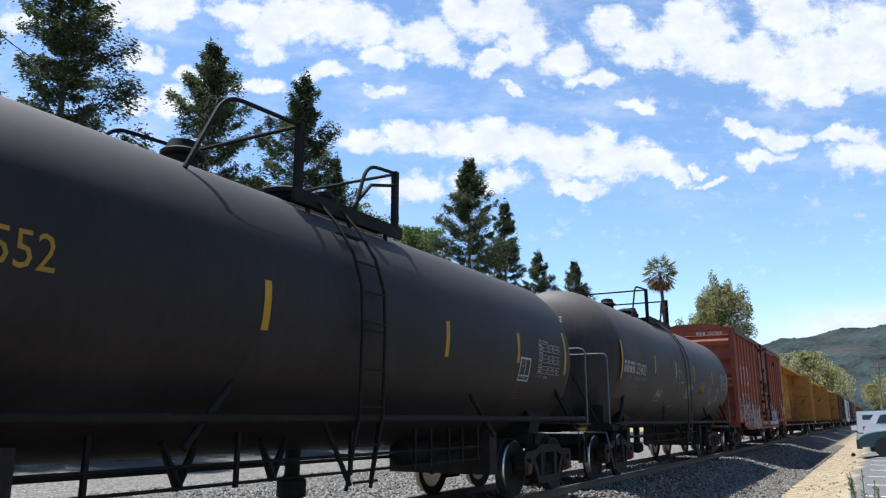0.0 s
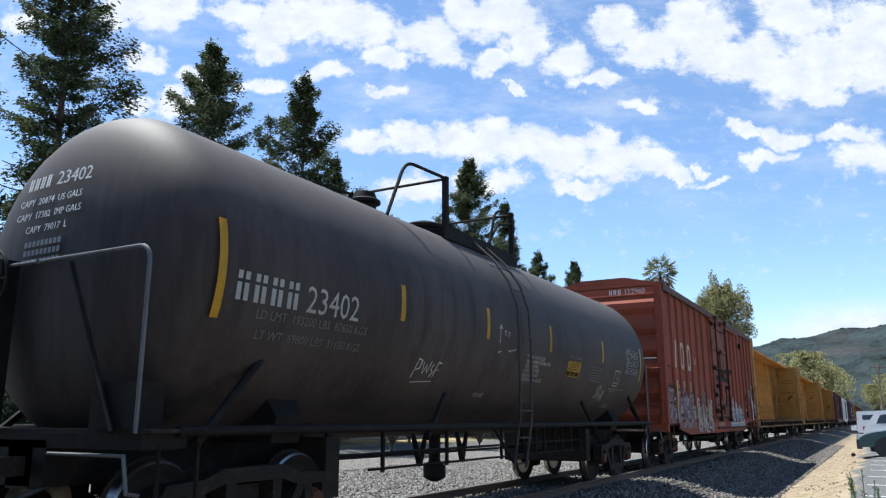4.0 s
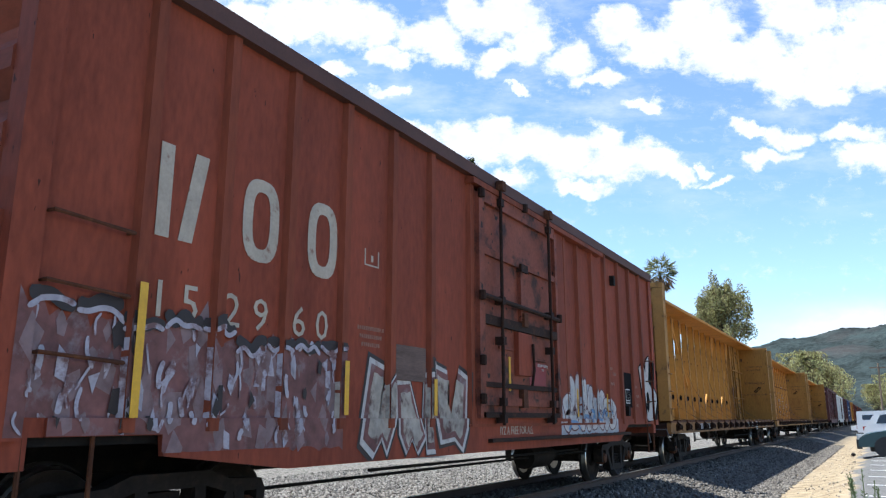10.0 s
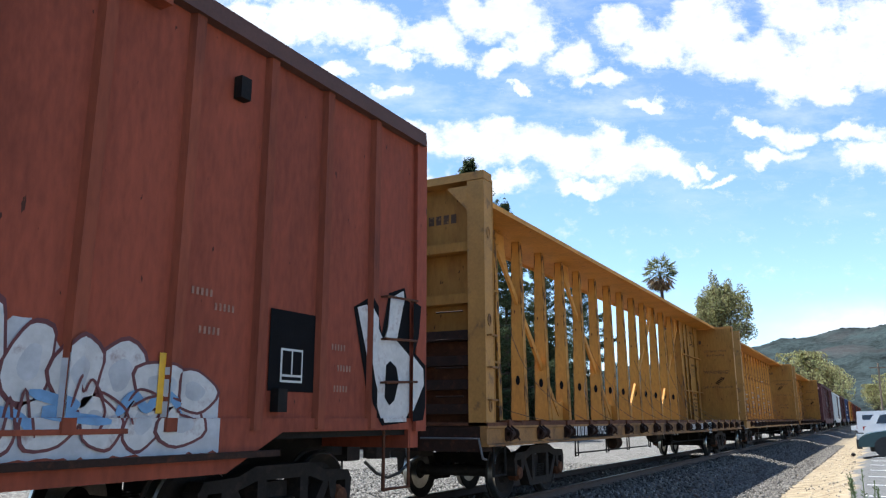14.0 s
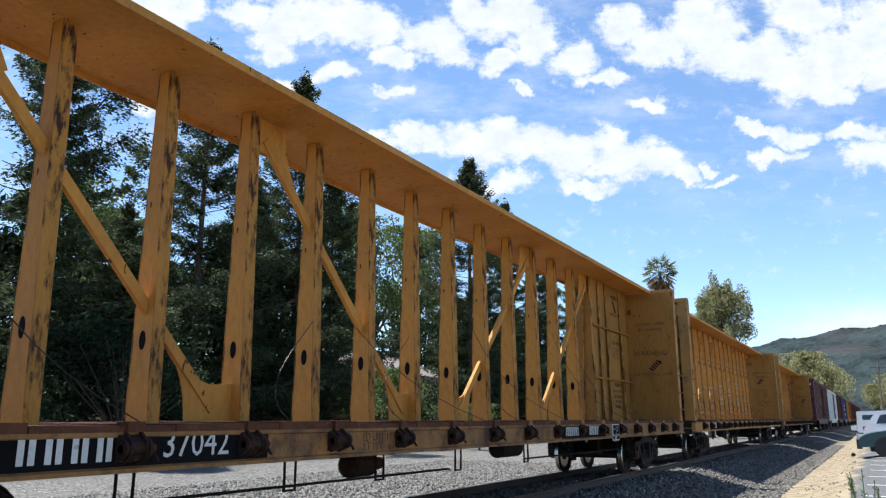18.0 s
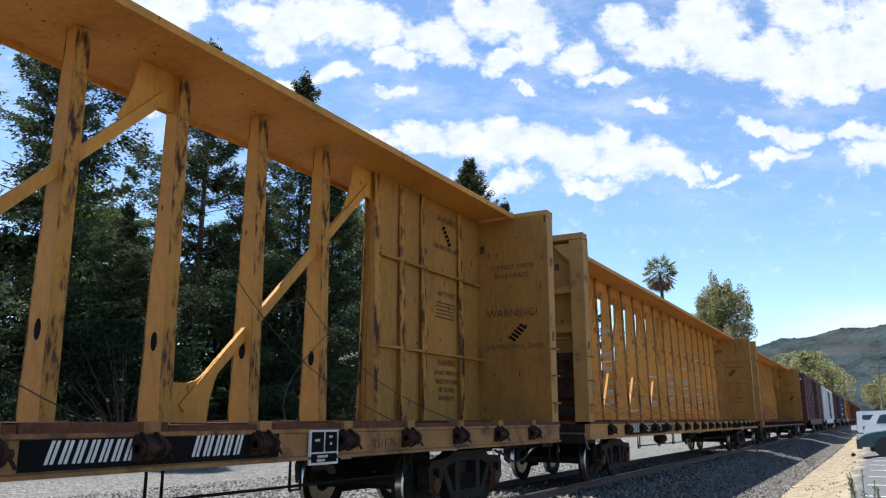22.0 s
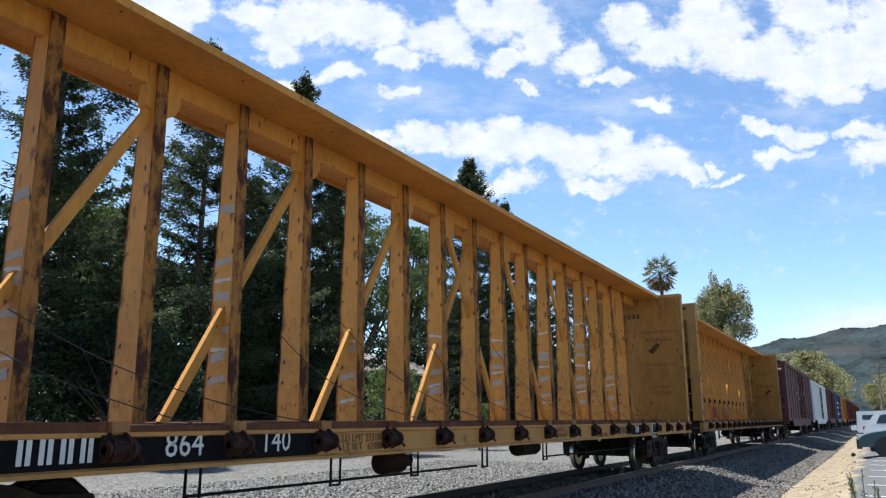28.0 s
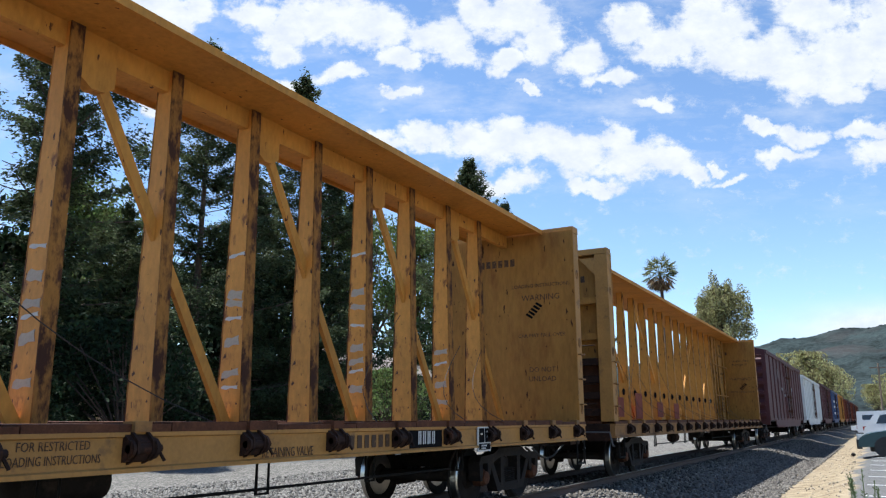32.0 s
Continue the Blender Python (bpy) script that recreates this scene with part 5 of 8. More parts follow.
    for n, form in enumerate(letters):
        cy, cz = sum(p[0] for p in form) / len(form), sum(p[1] for p in form) / len(form)
        for k, (grow, ink) in enumerate(((1.17, "spray_dark"), (1.06, "spray_white"), (0.93, "graffiti_a"), (0.74, "graffiti_b"))):
            wave = 0.012 if k == 3 else 0.0
            rim = []
            for (y_, z_), (y2, z2) in zip(form, form[1:] + form[:1]):
                for q in (0.0, 0.33, 0.66):
                    a, b = y_ + (y2 - y_) * q, z_ + (z2 - z_) * q
                    rim.append((loc(cy + (a - cy) * grow + wave * math.sin(31 * b + n)), cz + (b - cz) * (grow if k < 3 else 0.75) + wave * math.sin(37 * a)))
            paint(car, polygon(rim, 0.003 + 0.0035 * k + 0.0006 * n), ink, planes, label=white)
    # pale bubble letters with maroon outlines
    paint(car, blot(loc(-3.75), loc(-0.55), 0.98, (1.5, 1.85, 1.8, 1.7, 1.55, 1.4), 3, rag=0.11), "graffiti_c", planes, label=pale)
    rng = random.Random(93)
    for n in range(17):
        low = n >= 9
        cy = -3.5 + 0.335 * n if not low else -3.45 + 0.36 * (n - 9)
        top_ = (1.62, 1.98, 1.92, 1.84, 1.74, 1.62, 1.56)[min(6, int((cy + 3.75) / 0.46))]
        cz, rz = (1.22, 0.20) if low else ((top_ + 1.34) / 2, (top_ - 1.34) / 2 + 0.06)
        ry, turn = rng.uniform(0.18, 0.26), rng.uniform(-0.5, 0.5)
        for k, (grow, ink) in enumerate(((1.0, "spray_maroon"), (0.88, "spray_white"), (0.42, "graffiti_c"))):
            rim = []
            for q in range(18):
                an = q * 0.349
                u, v = ry * grow * math.cos(an) * (1 + 0.14 * math.sin(3 * an + n)), rz * grow * math.sin(an) * (1 + 0.10 * math.sin(2 * an + 2 * n))
                rim.append((loc(cy + u * math.cos(turn) - 0.4 * v * math.sin(turn)), cz + v))
            paint(car, polygon(rim, 0.004 + 0.0012 * k + 0.004 * (n % 3)), ink, planes, label=pale)
    for bm in scrawl(loc(-3.5), loc(-0.8), 1.05, (1.6, 1.8, 1.6, 1.4), 0.02, (1.0,), 97, 9, (0.3, 0.6), 0.0175):
        paint(car, bm, "spray_maroon", planes)
    for bm in scrawl(loc(-3.5), loc(-0.9), 1.0, (1.45, 1.4), 0.07, (1.0,), 99, 4, (0.2, 0.4), 0.0165):
        paint(car, bm, "spray_blue", planes, label="blue spray paint")
    words("IYZ A FREE FOR ALL", 0.16, side_plane(1.536, loc(-5.55), 1.03), "letter_cream", car, wide=0.82)
    box(bm := B(), 1.53, 1.60, loc(-6.5), loc(0.1), 0.935, 0.985)
    part("sill_ledge", bm, "winch", car, "grimy ledge along the side sill", bevel=0.01)
    # a small framed stencil between the ribs
    for p in ((-9.38, -9.36, 2.84, 3.02), (-9.13, -9.11, 2.84, 3.02), (-9.36, -9.13, 2.84, 2.855), (-9.26, -9.22, 2.89, 2.96)):
        box(bm := B(), 1.5005, 1.5035, loc(p[0]), loc(p[1]), p[2], p[3])
        part("stencil_line", bm, "letter_cream", car, smooth=False)
    for k in range(3):
        bars(13 - 2 * k, 0.024, 0.042, 0.014, side_plane(1.504, loc(-9.24), 2.15 - 0.085 * k), "letter_tan", car)
    # the near flanks of the ribs caught the spray too
    for y in ribs:
        for lo_, hi_, top_, ink in ((-13.0, -9.9, 1.8, "spray_silver"), (-9.8, -7.1, 1.6, "graffiti_b"), (-3.6, -0.6, 1.62, "graffiti_c")):
            if loc(lo_) < y < loc(hi_):
                bm = B()
                rng = random.Random(int(y * 100))
                last = None
                for k in range(13):
                    z = 1.25 + (top_ - 1.25) * k / 12
                    row = [bm.verts.new((1.505 + 0.05 * q, y - 0.0765 + 0.0225 * q, z + rng.uniform(-0.01, 0.01))) for q in (0.05, 1.0)]
                    if last and rng.random() < 0.85:
                        bm.faces.new((last[0], last[1], row[1], row[0]))
                    last = row
                part("graffiti", bm, ink, car, smooth=False)
    for y, z in ((-0.8, 2.2), (-0.55, 2.1), (-0.7, 1.9), (1.0, 1.9), (1.1, 1.7), (1.05, 1.5)):
        bars(5, 0.024, 0.06, 0.024, side_plane(1.504, loc(y), z), "letter_tan", car)
    # a black and white tag at the corner
    for points, ink, lift in (([(1.237, 2.363), (1.505, 2.497), (1.69, 2.34), (1.762, 2.142), (1.888, 2.6), (2.214, 2.708), (2.268, 2.571), (2.505, 2.524), (2.451, 2.158), (2.361, 1.974), (2.616, 1.844), (2.651, 1.519), (2.558, 1.231), (1.747, 1.172), (1.527, 1.397), (1.457, 1.658)], "sign_black", 0.004), ([(1.301, 2.369), (1.467, 2.419), (1.628, 2.267), (1.799, 2.07), (1.879, 2.213), (1.926, 2.552), (2.188, 2.669), (2.21, 2.565), (2.059, 2.088), (2.335, 1.937), (2.553, 1.805), (2.566, 1.625), (2.373, 1.372), (2.237, 1.214), (1.793, 1.205), (1.675, 1.399), (1.566, 1.629), (1.475, 1.922)], "spray_white", 0.006), ([(1.848, 1.808), (1.927, 1.86), (2.053, 1.8), (2.106, 1.647), (2.022, 1.438), (1.919, 1.382), (1.827, 1.468)], "sign_black", 0.008)):
        paint(car, polygon([(loc(y), z) for y, z in points], lift), ink, planes, "graffiti_tag", "black and white graffiti tag")
    # reflective strips, consolidated stencil, dark patches, door notices
    for y, z0, z1, xs_ in ((-12.22, 1.25, 2.2, xr + 0.03), (-9.76, 1.28, 1.8, xr + 0.03), (-8.01, 1.28, 1.7, xr + 0.03), (-5.84, 1.63, 2.11, 1.565), (-2.86, 1.28, 1.76, x + 0.013), (-1.14, 1.28, 1.72, x + 0.013)):
        box(bm := B(), xs_, xs_ + 0.003, loc(y) - 0.035, loc(y) + 0.035, z0, z1)
        part("reflective_strip", bm, "stripe", car, "yellow reflective tape")
    box(bm := B(), x + 0.005, x + 0.008, loc(0.0), loc(0.62), 1.48, 2.2)
    part("stencil_patch", bm, "sign_black", car, "black painted square", smooth=False)
    bm = B()
    for p in ((-0.15, 0.15, 0, 0.3), ):
        box(bm, *p, -0.001, 0.001)
    bmesh.ops.transform(bm, matrix=side_plane(x + 0.011, loc(0.30), 1.56), verts=bm.verts)
    part("stencil_frame", bm, "letter_white", car, smooth=False)
    bm = B()
    for p in ((-0.13, -0.01, 0.07, 0.28), (0.01, 0.13, 0.07, 0.28), (-0.13, 0.13, 0.02, 0.05)):
        box(bm, *p, -0.001, 0.001)
    bmesh.ops.transform(bm, matrix=side_plane(x + 0.014, loc(0.30), 1.56), verts=bm.verts)
    part("stencil_field", bm, "sign_black", car, smooth=False)
    words("LUBED & INSP TBT KARNACK", 0.058, side_plane(1.572, loc(-4.60), 2.03), "letter_white", car, wide=0.55)
    words("9/15", 0.05, side_plane(1.572, loc(-4.60), 1.97), "letter_white", car)
    box(bm := B(), 1.562, 1.566, loc(-5.12), loc(-4.46), 1.74, 2.09)
    part("notice_patch", bm, mat("notice_red", (0.22, 0.028, 0.03), 0.6, var=0.35), car, "faded red notice panel", smooth=False)
    words("1 13-10", 0.1, end_plane(0.15, -half - 0.103, 3.13), "letter_grey", car)
    for y, h in ((loc(-8.45), 0.5),):
        box(bm := B(), x, x + 0.02, y - 0.32, y + 0.32, 1.66, 2.05)
        part("route_board", bm, "plywood", car, bevel=0.006)
    for y in (-0.6, 0.05):
        box(bm := B(), x, x + 0.09, loc(y), loc(y) + 0.12, 3.95 if y < 0 else 1.3, 4.15 if y < 0 else 1.5)
        part("track_stop", bm, "black", car, bevel=0.015)
    return car


def other_boxcars():
    """The cars far behind, seen only at a distance."""
    row = [("dark maroon boxcar with faded scrawls", 87.6, 9.6, "maroon"), ("white painted refrigerator boxcar", 108.6, 9.0, "white_car"), ("dull maroon painted boxcar", 128.4, 8.4, "maroon"),
           ("blue painted boxcar with white bands", 146.8, 7.8, "blue_car"), ("faded yellow painted boxcar", 164.8, 8.2, "yellow"), ("weathered brown boxcar far back", 183.0, 7.8, "box_red"),
           ("dark red painted boxcar", 200.6, 7.8, "maroon"), ("weathered brown boxcar far back", 218.2, 7.8, "box_red"), ("weathered brown boxcar far back", 235.8, 7.8, "maroon"), ("red-brown painted steel boxcar", 253.4, 7.8, "box_red"), ("dark red painted boxcar", 271.0, 7.8, "maroon")]
    for k, (label, mid, half, paint) in enumerate(row):
        n = 5
        dw = 1.5
        ribs = [s * (dw + (half - 0.1 - dw) * i / n) for s in (-1, 1) for i in range(n)]
        car = boxcar(label, mid, half, paint, paint, paint, sorted(ribs), (-dw, dw), top=4.55 if k != 1 else 4.35, detail=False, group="boxcars far behind")
        if k == 0:
            for y, z, w_, h in ((-2, 2.6, 0.15, 1.0), (-3.6, 2.8, 0.8, 0.15), (2.0, 2.9, 0.6, 0.2), (-5, 3.4, 0.15, 0.5), (-2.2, 2.5, 0.7, 0.12)):
                box(bm := B(), 1.562, 1.565, y, y + w_, z, z + h)
                part("scrawl", bm, "letter_grey", car, "pale scrawl", smooth=False)
        if k == 3:
            for z in (1.8, 2.6, 3.2):
                box(bm := B(), 1.562, 1.565, -5, 4, z, z + 0.25)
                part("mark", bm, "letter_white", car, smooth=False)
def centerbeam(label, mid, half, post_ys, panels, braces, style):
    """A flat car with a tall truss down its middle and a bulkhead at each end, for bundled lumber."""
    car = thing("centerbeam_car", label, "flat car", group="centerbeam flat cars")
    CARS.append((car, mid))
    zd, zt, wd = 1.15, 4.66, 1.40
    paint = "yellow" if style == 1 else "yellow_worn"
    # deck and side sills
    for s in (-1, 1):
        prism(bm := B(), [(s * (wd - 0.10), 0.87), (s * (wd + 0.03), 0.87), (s * (wd + 0.03), 0.90), (s * wd, 0.91), (s * wd, 1.11), (s * (wd + 0.02), 1.12), (s * (wd + 0.02), 1.15), (s * (wd - 0.10), 1.15)], "y", -half, half)
        part("side_sill", bm, "sill_dirty" if style == 1 else "sill_yellow", car, "faded yellow side sill")
        n = 19
        for k in range(n):
            a, b = -half + 2 * half * k / n, -half + 2 * half * (k + 1) / n
            box(bm := B(), min(s * 0.05, s * (wd + 0.015)), max(s * 0.05, s * (wd + 0.015)), a + 0.006, b - 0.006, zd, zd + 0.045 + 0.012 * ((k * 7) % 3))
            part("deck_plate", bm, "rust", car, "rusty deck plate", bevel=0.006)
    box(bm := B(), -0.30, 0.30, -half, half, 0.80, 1.12)
    part("centre_sill", bm, "black", car)
    for k in range(13):
        y = -half + 1.0 + (2 * half - 2) * k / 12
        prism(bm := B(), [(-wd + 0.1, 0.97), (-0.3, 0.84), (0.3, 0.84), (wd - 0.1, 0.97), (wd - 0.1, 1.12), (-wd + 0.1, 1.12)], "y", y - 0.04, y + 0.04)
        part("cross_bearer", bm, "black", car)
    # winches along both sills
    wy = [y for k in range(-20, 30) if abs(y := post_ys[0] - 0.03 + (post_ys[1] - post_ys[0]) * k) < half - 0.25]
    for s in (-1, 1):
        for y in wy:
            sh = B()
            xs_ = s * (wd + 0.06)
            lathe(sh, [(-0.13, 0.03), (-0.125, 0.062), (-0.10, 0.062), (-0.095, 0.045), (0.06, 0.045), (0.065, 0.078), (0.095, 0.078), (0.10, 0.03), (0.16, 0.028), (0.165, 0.015)], "y", 12, (xs_, y, 1.035))
            for q in (-0.085, 0.045):
                prism(sh, [(s * wd, 0.925), (s * (wd + 0.06), 0.95), (s * (wd + 0.11), 1.0), (s * (wd + 0.11), 1.09), (s * (wd + 0.04), 1.15), (s * wd, 1.15)], "y", y + q, y + q + 0.022)
            prism(sh, [(s * wd, 0.94), (s * (wd + 0.05), 0.95), (s * (wd + 0.085), 1.01), (s * (wd + 0.085), 1.08), (s * wd, 1.15)], "y", y - 0.13, y + 0.10)
            rod(sh, (xs_, y + 0.13, 1.035), (s * (wd + 0.11), y + 0.16, 0.945), 0.013, 5)
            wn = part("winch", sh, "winch", car, "rusty strap winch", bevel=0.006)
            box(bm := B(), min(s * (wd - 0.08), s * (wd + 0.05)), max(s * (wd - 0.08), s * (wd + 0.05)), y - 0.075, y + 0.075, 1.15, 1.225)
            part("strap_guide", bm, "sill_dirty" if (int(y * 10) % 3 == 0) else "rust", wn)
    # top chord: a wide flange with turned-down lips
    prism(bm := B(), [(-0.80, 4.71), (-0.78, 4.71), (-0.76, 4.765), (0.76, 4.765), (0.78, 4.71), (0.80, 4.71), (0.80, 4.795), (0.45, 4.815), (-0.45, 4.815), (-0.80, 4.795)], "y", -half + 0.32, half - 0.32)
    part("top_chord", bm, "yellow", car, "yellow top chord, chipped along the edge")
    if style == 2:
        box(bm := B(), -0.05, 0.05, -half + 0.32, half - 0.32, 4.53, 4.76)
        part("chord_web", bm, "yellow", car)
    # posts: tapered webs with rusted flanges
    lo, hi = (0.14, 0.065) if style == 1 else (0.165, 0.09)
    web = prism(B(), [(-lo, zd), (lo, zd), (hi, zt + 0.1), (-hi, zt + 0.1)], "y", -0.012, 0.012)
    fw = 0.07
    bmesh.ops.translate(web, verts=web.verts, vec=(0, 0.013 - fw, 0))
    web = finish(web, "post", paint)
    fl = B()
    for s in (-1, 1):
        prism(fl, [(s * lo, zd), (s * (lo + 0.02), zd), (s * (hi + 0.02), zt + 0.1), (s * hi, zt + 0.1)], "y", -fw, fw)
    fl = finish(fl, "flange", "rust_paint" if style == 1 else "rust_flange")
    hole = finish(lathe(B(), [(-0.014, 0.0), (-0.014, 0.05), (0.014, 0.05), (0.014, 0.0)], "y", 12), "slot", "sign_black")
    def smear(name, w, h, ink):
        rim = [(-w, 0.0), (-0.4 * w, -0.012), (0.2 * w, 0.008), (w, -0.004), (0.92 * w, 0.6 * h), (w, h), (0.1 * w, 0.85 * h), (-0.6 * w, h), (-0.9 * w, 0.7 * h)]
        return finish(prism(B(), rim, "y", -0.004, 0.0), name, ink)

    tape, tape_dull, tape_thin = smear("scuff", 0.125, 0.075, "letter_cream"), smear("scuff", 0.11, 0.10, "letter_cream"), smear("scuff", 0.12, 0.035, "letter_white")
    for i, y in enumerate(post_ys):
        po = share("post", web, car, pose(0, y, 0))
        share("flange", fl, po, None, "rusted flange, paint flaked off")
        if style == 1:
            share("slot", hole, po, pose(0.0, 0.013 - fw, 1.98) @ Matrix.Diagonal((0.9, 1, 1.9, 1)))
        elif i % 2:
            for q, z in enumerate((1.55, 1.78, 2.02, 2.22, 2.44, 2.62, 2.98, 3.4)[: 4 + (i * 3) % 5]):
                share("scuff", (tape, tape_dull, tape_thin)[(i + q) % 3], po, pose(0, -fw - 0.0004 * q, z + 0.09 * math.sin(i * 5 + 7 * z), 0, 9 * math.sin(i * 3 + 5 * z), 0))
    # solid panels next to the bulkheads
    for a, b in panels:
        box(bm := B(), -0.06, 0.06, a, b, zd, 4.76)
        pn = part("end_panel", bm, "yellow_panel", car, "solid yellow panel with stencilled warnings")
        sg, inner = (1, a) if a > 0 else (-1, b)
        stiff = [inner + sg * o for o in ((0, 0.66, 1.28, 2.52) if sg > 0 else (0, 0.6, 1.2, 2.4))]
        for y in stiff:
            for s in (-1, 1):
                prism(bm := B(), [(s * 0.06, zd), (s * lo, zd), (s * hi, 4.75), (s * 0.06, 4.75)], "y", y - 0.015, y + 0.015)
                part("stiffener", bm, "yellow_panel", pn)
                prism(bm := B(), [(s * lo, zd), (s * (lo + 0.02), zd), (s * (hi + 0.02), 4.75), (s * hi, 4.75)], "y", y - 0.065, y + 0.065)
                part("stiffener_flange", bm, "rust_paint", pn)
        edges = sorted(stiff + [b if sg > 0 else a])
        for y0, y1 in zip(edges, edges[1:]):
            for z in (2.25, 3.55):
                for s in (-1, 1):
                    box(bm := B(), min(s * 0.06, s * 0.16), max(s * 0.06, s * 0.16), y0 + 0.02, y1 - 0.02, z - 0.02, z + 0.02)
                    part("panel_rib", bm, "yellow_panel", pn)
    # sway braces with gusset plates
    for ya, za, yb, zb in braces:
        d = Vector((0, yb - ya, zb - za)).normalized()
        u = Vector((0, -d.z, d.y)) * 0.055
        a, b = Vector((0, ya, za)), Vector((0, yb, zb))
        bm = B()
        prism(bm, [tuple((p)[1:]) for p in (a + u, b + u, b - u, a - u)], "x", *((-0.03, 0.03) if zb > za else (-0.024, 0.034)))
        br = part("brace", bm, "yellow", car, "slanting flat sway brace")
        for y, z in ((ya, za), (yb, zb)):
            s = 1 if z > 3 else -1
            base = zt + 0.1 if s > 0 else zd + 0.04
            lean = 1 if y > (ya + yb) / 2 else -1
            if style == 2:
                if s < 0:
                    continue
                c = [(y - lean * 0.20, base), (y + lean * 0.26, base), (y + lean * 0.17, base - 0.10), (y + lean * 0.21, base - 0.22), (y + lean * 0.22, base - 0.34), (y + lean * 0.16, base - 0.46), (y + lean * 0.04, base - 0.54), (y - lean * 0.10, base - 0.53), (y - lean * 0.20, base - 0.46)]
            else:
                rim = [(0.30, 0.0), (0.30, 0.43), (0.08, 0.41), (-0.06, 0.41), (-0.18, 0.44), (-0.28, 0.51), (-0.37, 0.61), (-0.46, 0.70), (-0.54, 0.66), (-0.44, 0.46), (-0.38, 0.26), (-0.35, 0.0)]
                c = [(y + lean * u, base - s * v) for u, v in rim]
            bm = B()
            w = 0.065 if style == 2 else 0.012
            prism(bm, c, "x", -w, w)
            part("gusset", bm, "yellow", car, "gusset plate with a rounded edge")
    # bulkheads: inner sheet, outer frame with shelves
    for s in (-1, 1):
        ye = s * half
        inner = ye - s * 0.30
        box(bm := B(), -wd, wd, min(inner, inner + s * 0.03), max(inner, inner + s * 0.03), zd, 4.74)
        bk = part("bulkhead", bm, "yellow_panel", car, "tall yellow bulkhead sheet")
        for x in (-1, 1):
            box(bm := B(), min(x * (wd - 0.28), x * (wd - 0.005)), max(x * (wd - 0.28), x * (wd - 0.005)), min(ye - s * 0.006, ye - s * 0.27), max(ye - s * 0.006, ye - s * 0.27), 1.152, 4.69)
            bp = part("bulkhead_post", bm, "sill_yellow", bk, bevel=0.02)
            for z in (1.42, 2.62, 3.9):
                lathe(bm := B(), [(0.0, 0.0), (0.0, 0.055), (0.012, 0.055), (0.012, 0.034), (0.003, 0.034)], "x", 12)
                bmesh.ops.transform(bm, matrix=pose(x * (wd - 0.006), ye - s * 0.135, z) @ Matrix.Diagonal((x, 1, 1.6, 1)), verts=bm.verts)
                part("lashing_hole", bm, "sill_dirty", bp)
            prism(bm := B(), [(x * (wd - 0.28), 4.62), (x * (wd - 0.62), 4.62), (x * (wd - 0.28), 4.25)], "y", min(ye, ye - s * 0.03), max(ye, ye - s * 0.03))
            part("corner_plate", bm, "sill_yellow", bk)
        box(bm := B(), -wd, wd, min(ye, ye - s * 0.27), max(ye, ye - s * 0.27), 4.70, 4.82)
        part("bulkhead_cap", bm, "sill_yellow", bk, bevel=0.02)
        # lower shelves darker: rust, and the end's shade put into their colour
        for z in (1.38, 1.72, 2.06, 2.42, 2.95, 3.72):
            box(bm := B(), -wd + 0.28, wd - 0.28, min(ye - s * 0.06, ye - s * 0.27), max(ye - s * 0.06, ye - s * 0.27), z - 0.07, z + 0.07)
            part("bulkhead_shelf", bm, "yellow_panel" if z > 2.5 else "winch", bk, bevel=0.02)
        # added plate that carries rust and the shade of the lower end
        box(bm := B(), -wd + 0.28, wd - 0.28, min(inner + s * 0.031, inner + s * 0.038), max(inner + s * 0.031, inner + s * 0.038), 1.16, 2.38)
        part("kick_plate", bm, "rust", bk, "added lower plate, rust and shade in its colour")
        box(bm := B(), -0.10, 0.10, min(ye - s * 0.05, ye - s * 0.27), max(ye - s * 0.05, ye - s * 0.27), 1.1, 4.6)
        part("bulkhead_post", bm, "rust" if style == 2 else "sill_yellow", bk)
        bars(8, 0.09, 0.14, 0.04, end_plane(0.30 if s < 0 else -0.3, inner + (0.03 * s if s < 0 else 0.0) - 0.004, 4.15), "letter_brown", car)
        box(bm := B(), -wd + 0.11, wd - 0.11, min(ye - s * 0.02, ye - s * 0.5), max(ye - s * 0.02, ye - s * 0.5), 0.80, 1.14)
        part("end_sill", bm, "winch", car, bevel=0.02)
        coupler(car, ye, s)
        truck(car, s * (half - (2.7 if style == 1 else 2.6)), 0.42)
        for x in (-1.42, 1.42):
            sill_step(car, x, ye - s * 0.35, 0.48, 0.88)
            for z in (1.5, 1.95, 2.4):
                grab(car, (x * 0.98, ye - s * 0.06, z), (x * 0.98, ye - s * 0.24, z), (0.07 if x > 0 else -0.07, 0, 0), "sill_dirty")
        # the end ladder beside the post
        for z in (1.55, 1.95, 2.35, 2.75):
            part("end_rung", rod(B(), (0.62, ye + s * 0.03, z), (1.06, ye + s * 0.03, z), 0.013, 6), "winch", bk)
        if s > 0:
            y = inner - 0.004
            for z, t_, size in ((3.82, "DO NOT OPEN", 0.12), (3.66, "BULKHEADS", 0.12), (2.98, "WARNING!", 0.19), (2.42, "CAR MAY FALL OVER", 0.12)) if style == 1 else ((3.7, "LOADING INSTRUCTIONS", 0.10), (3.45, "WARNING", 0.16), (2.75, "CAR MAY FALL OVER", 0.10), (2.1, "DO NOT", 0.13), (1.93, "UNLOAD", 0.13)):
                words(t_, size, end_plane(0.72, y, z), "letter_brown", car)
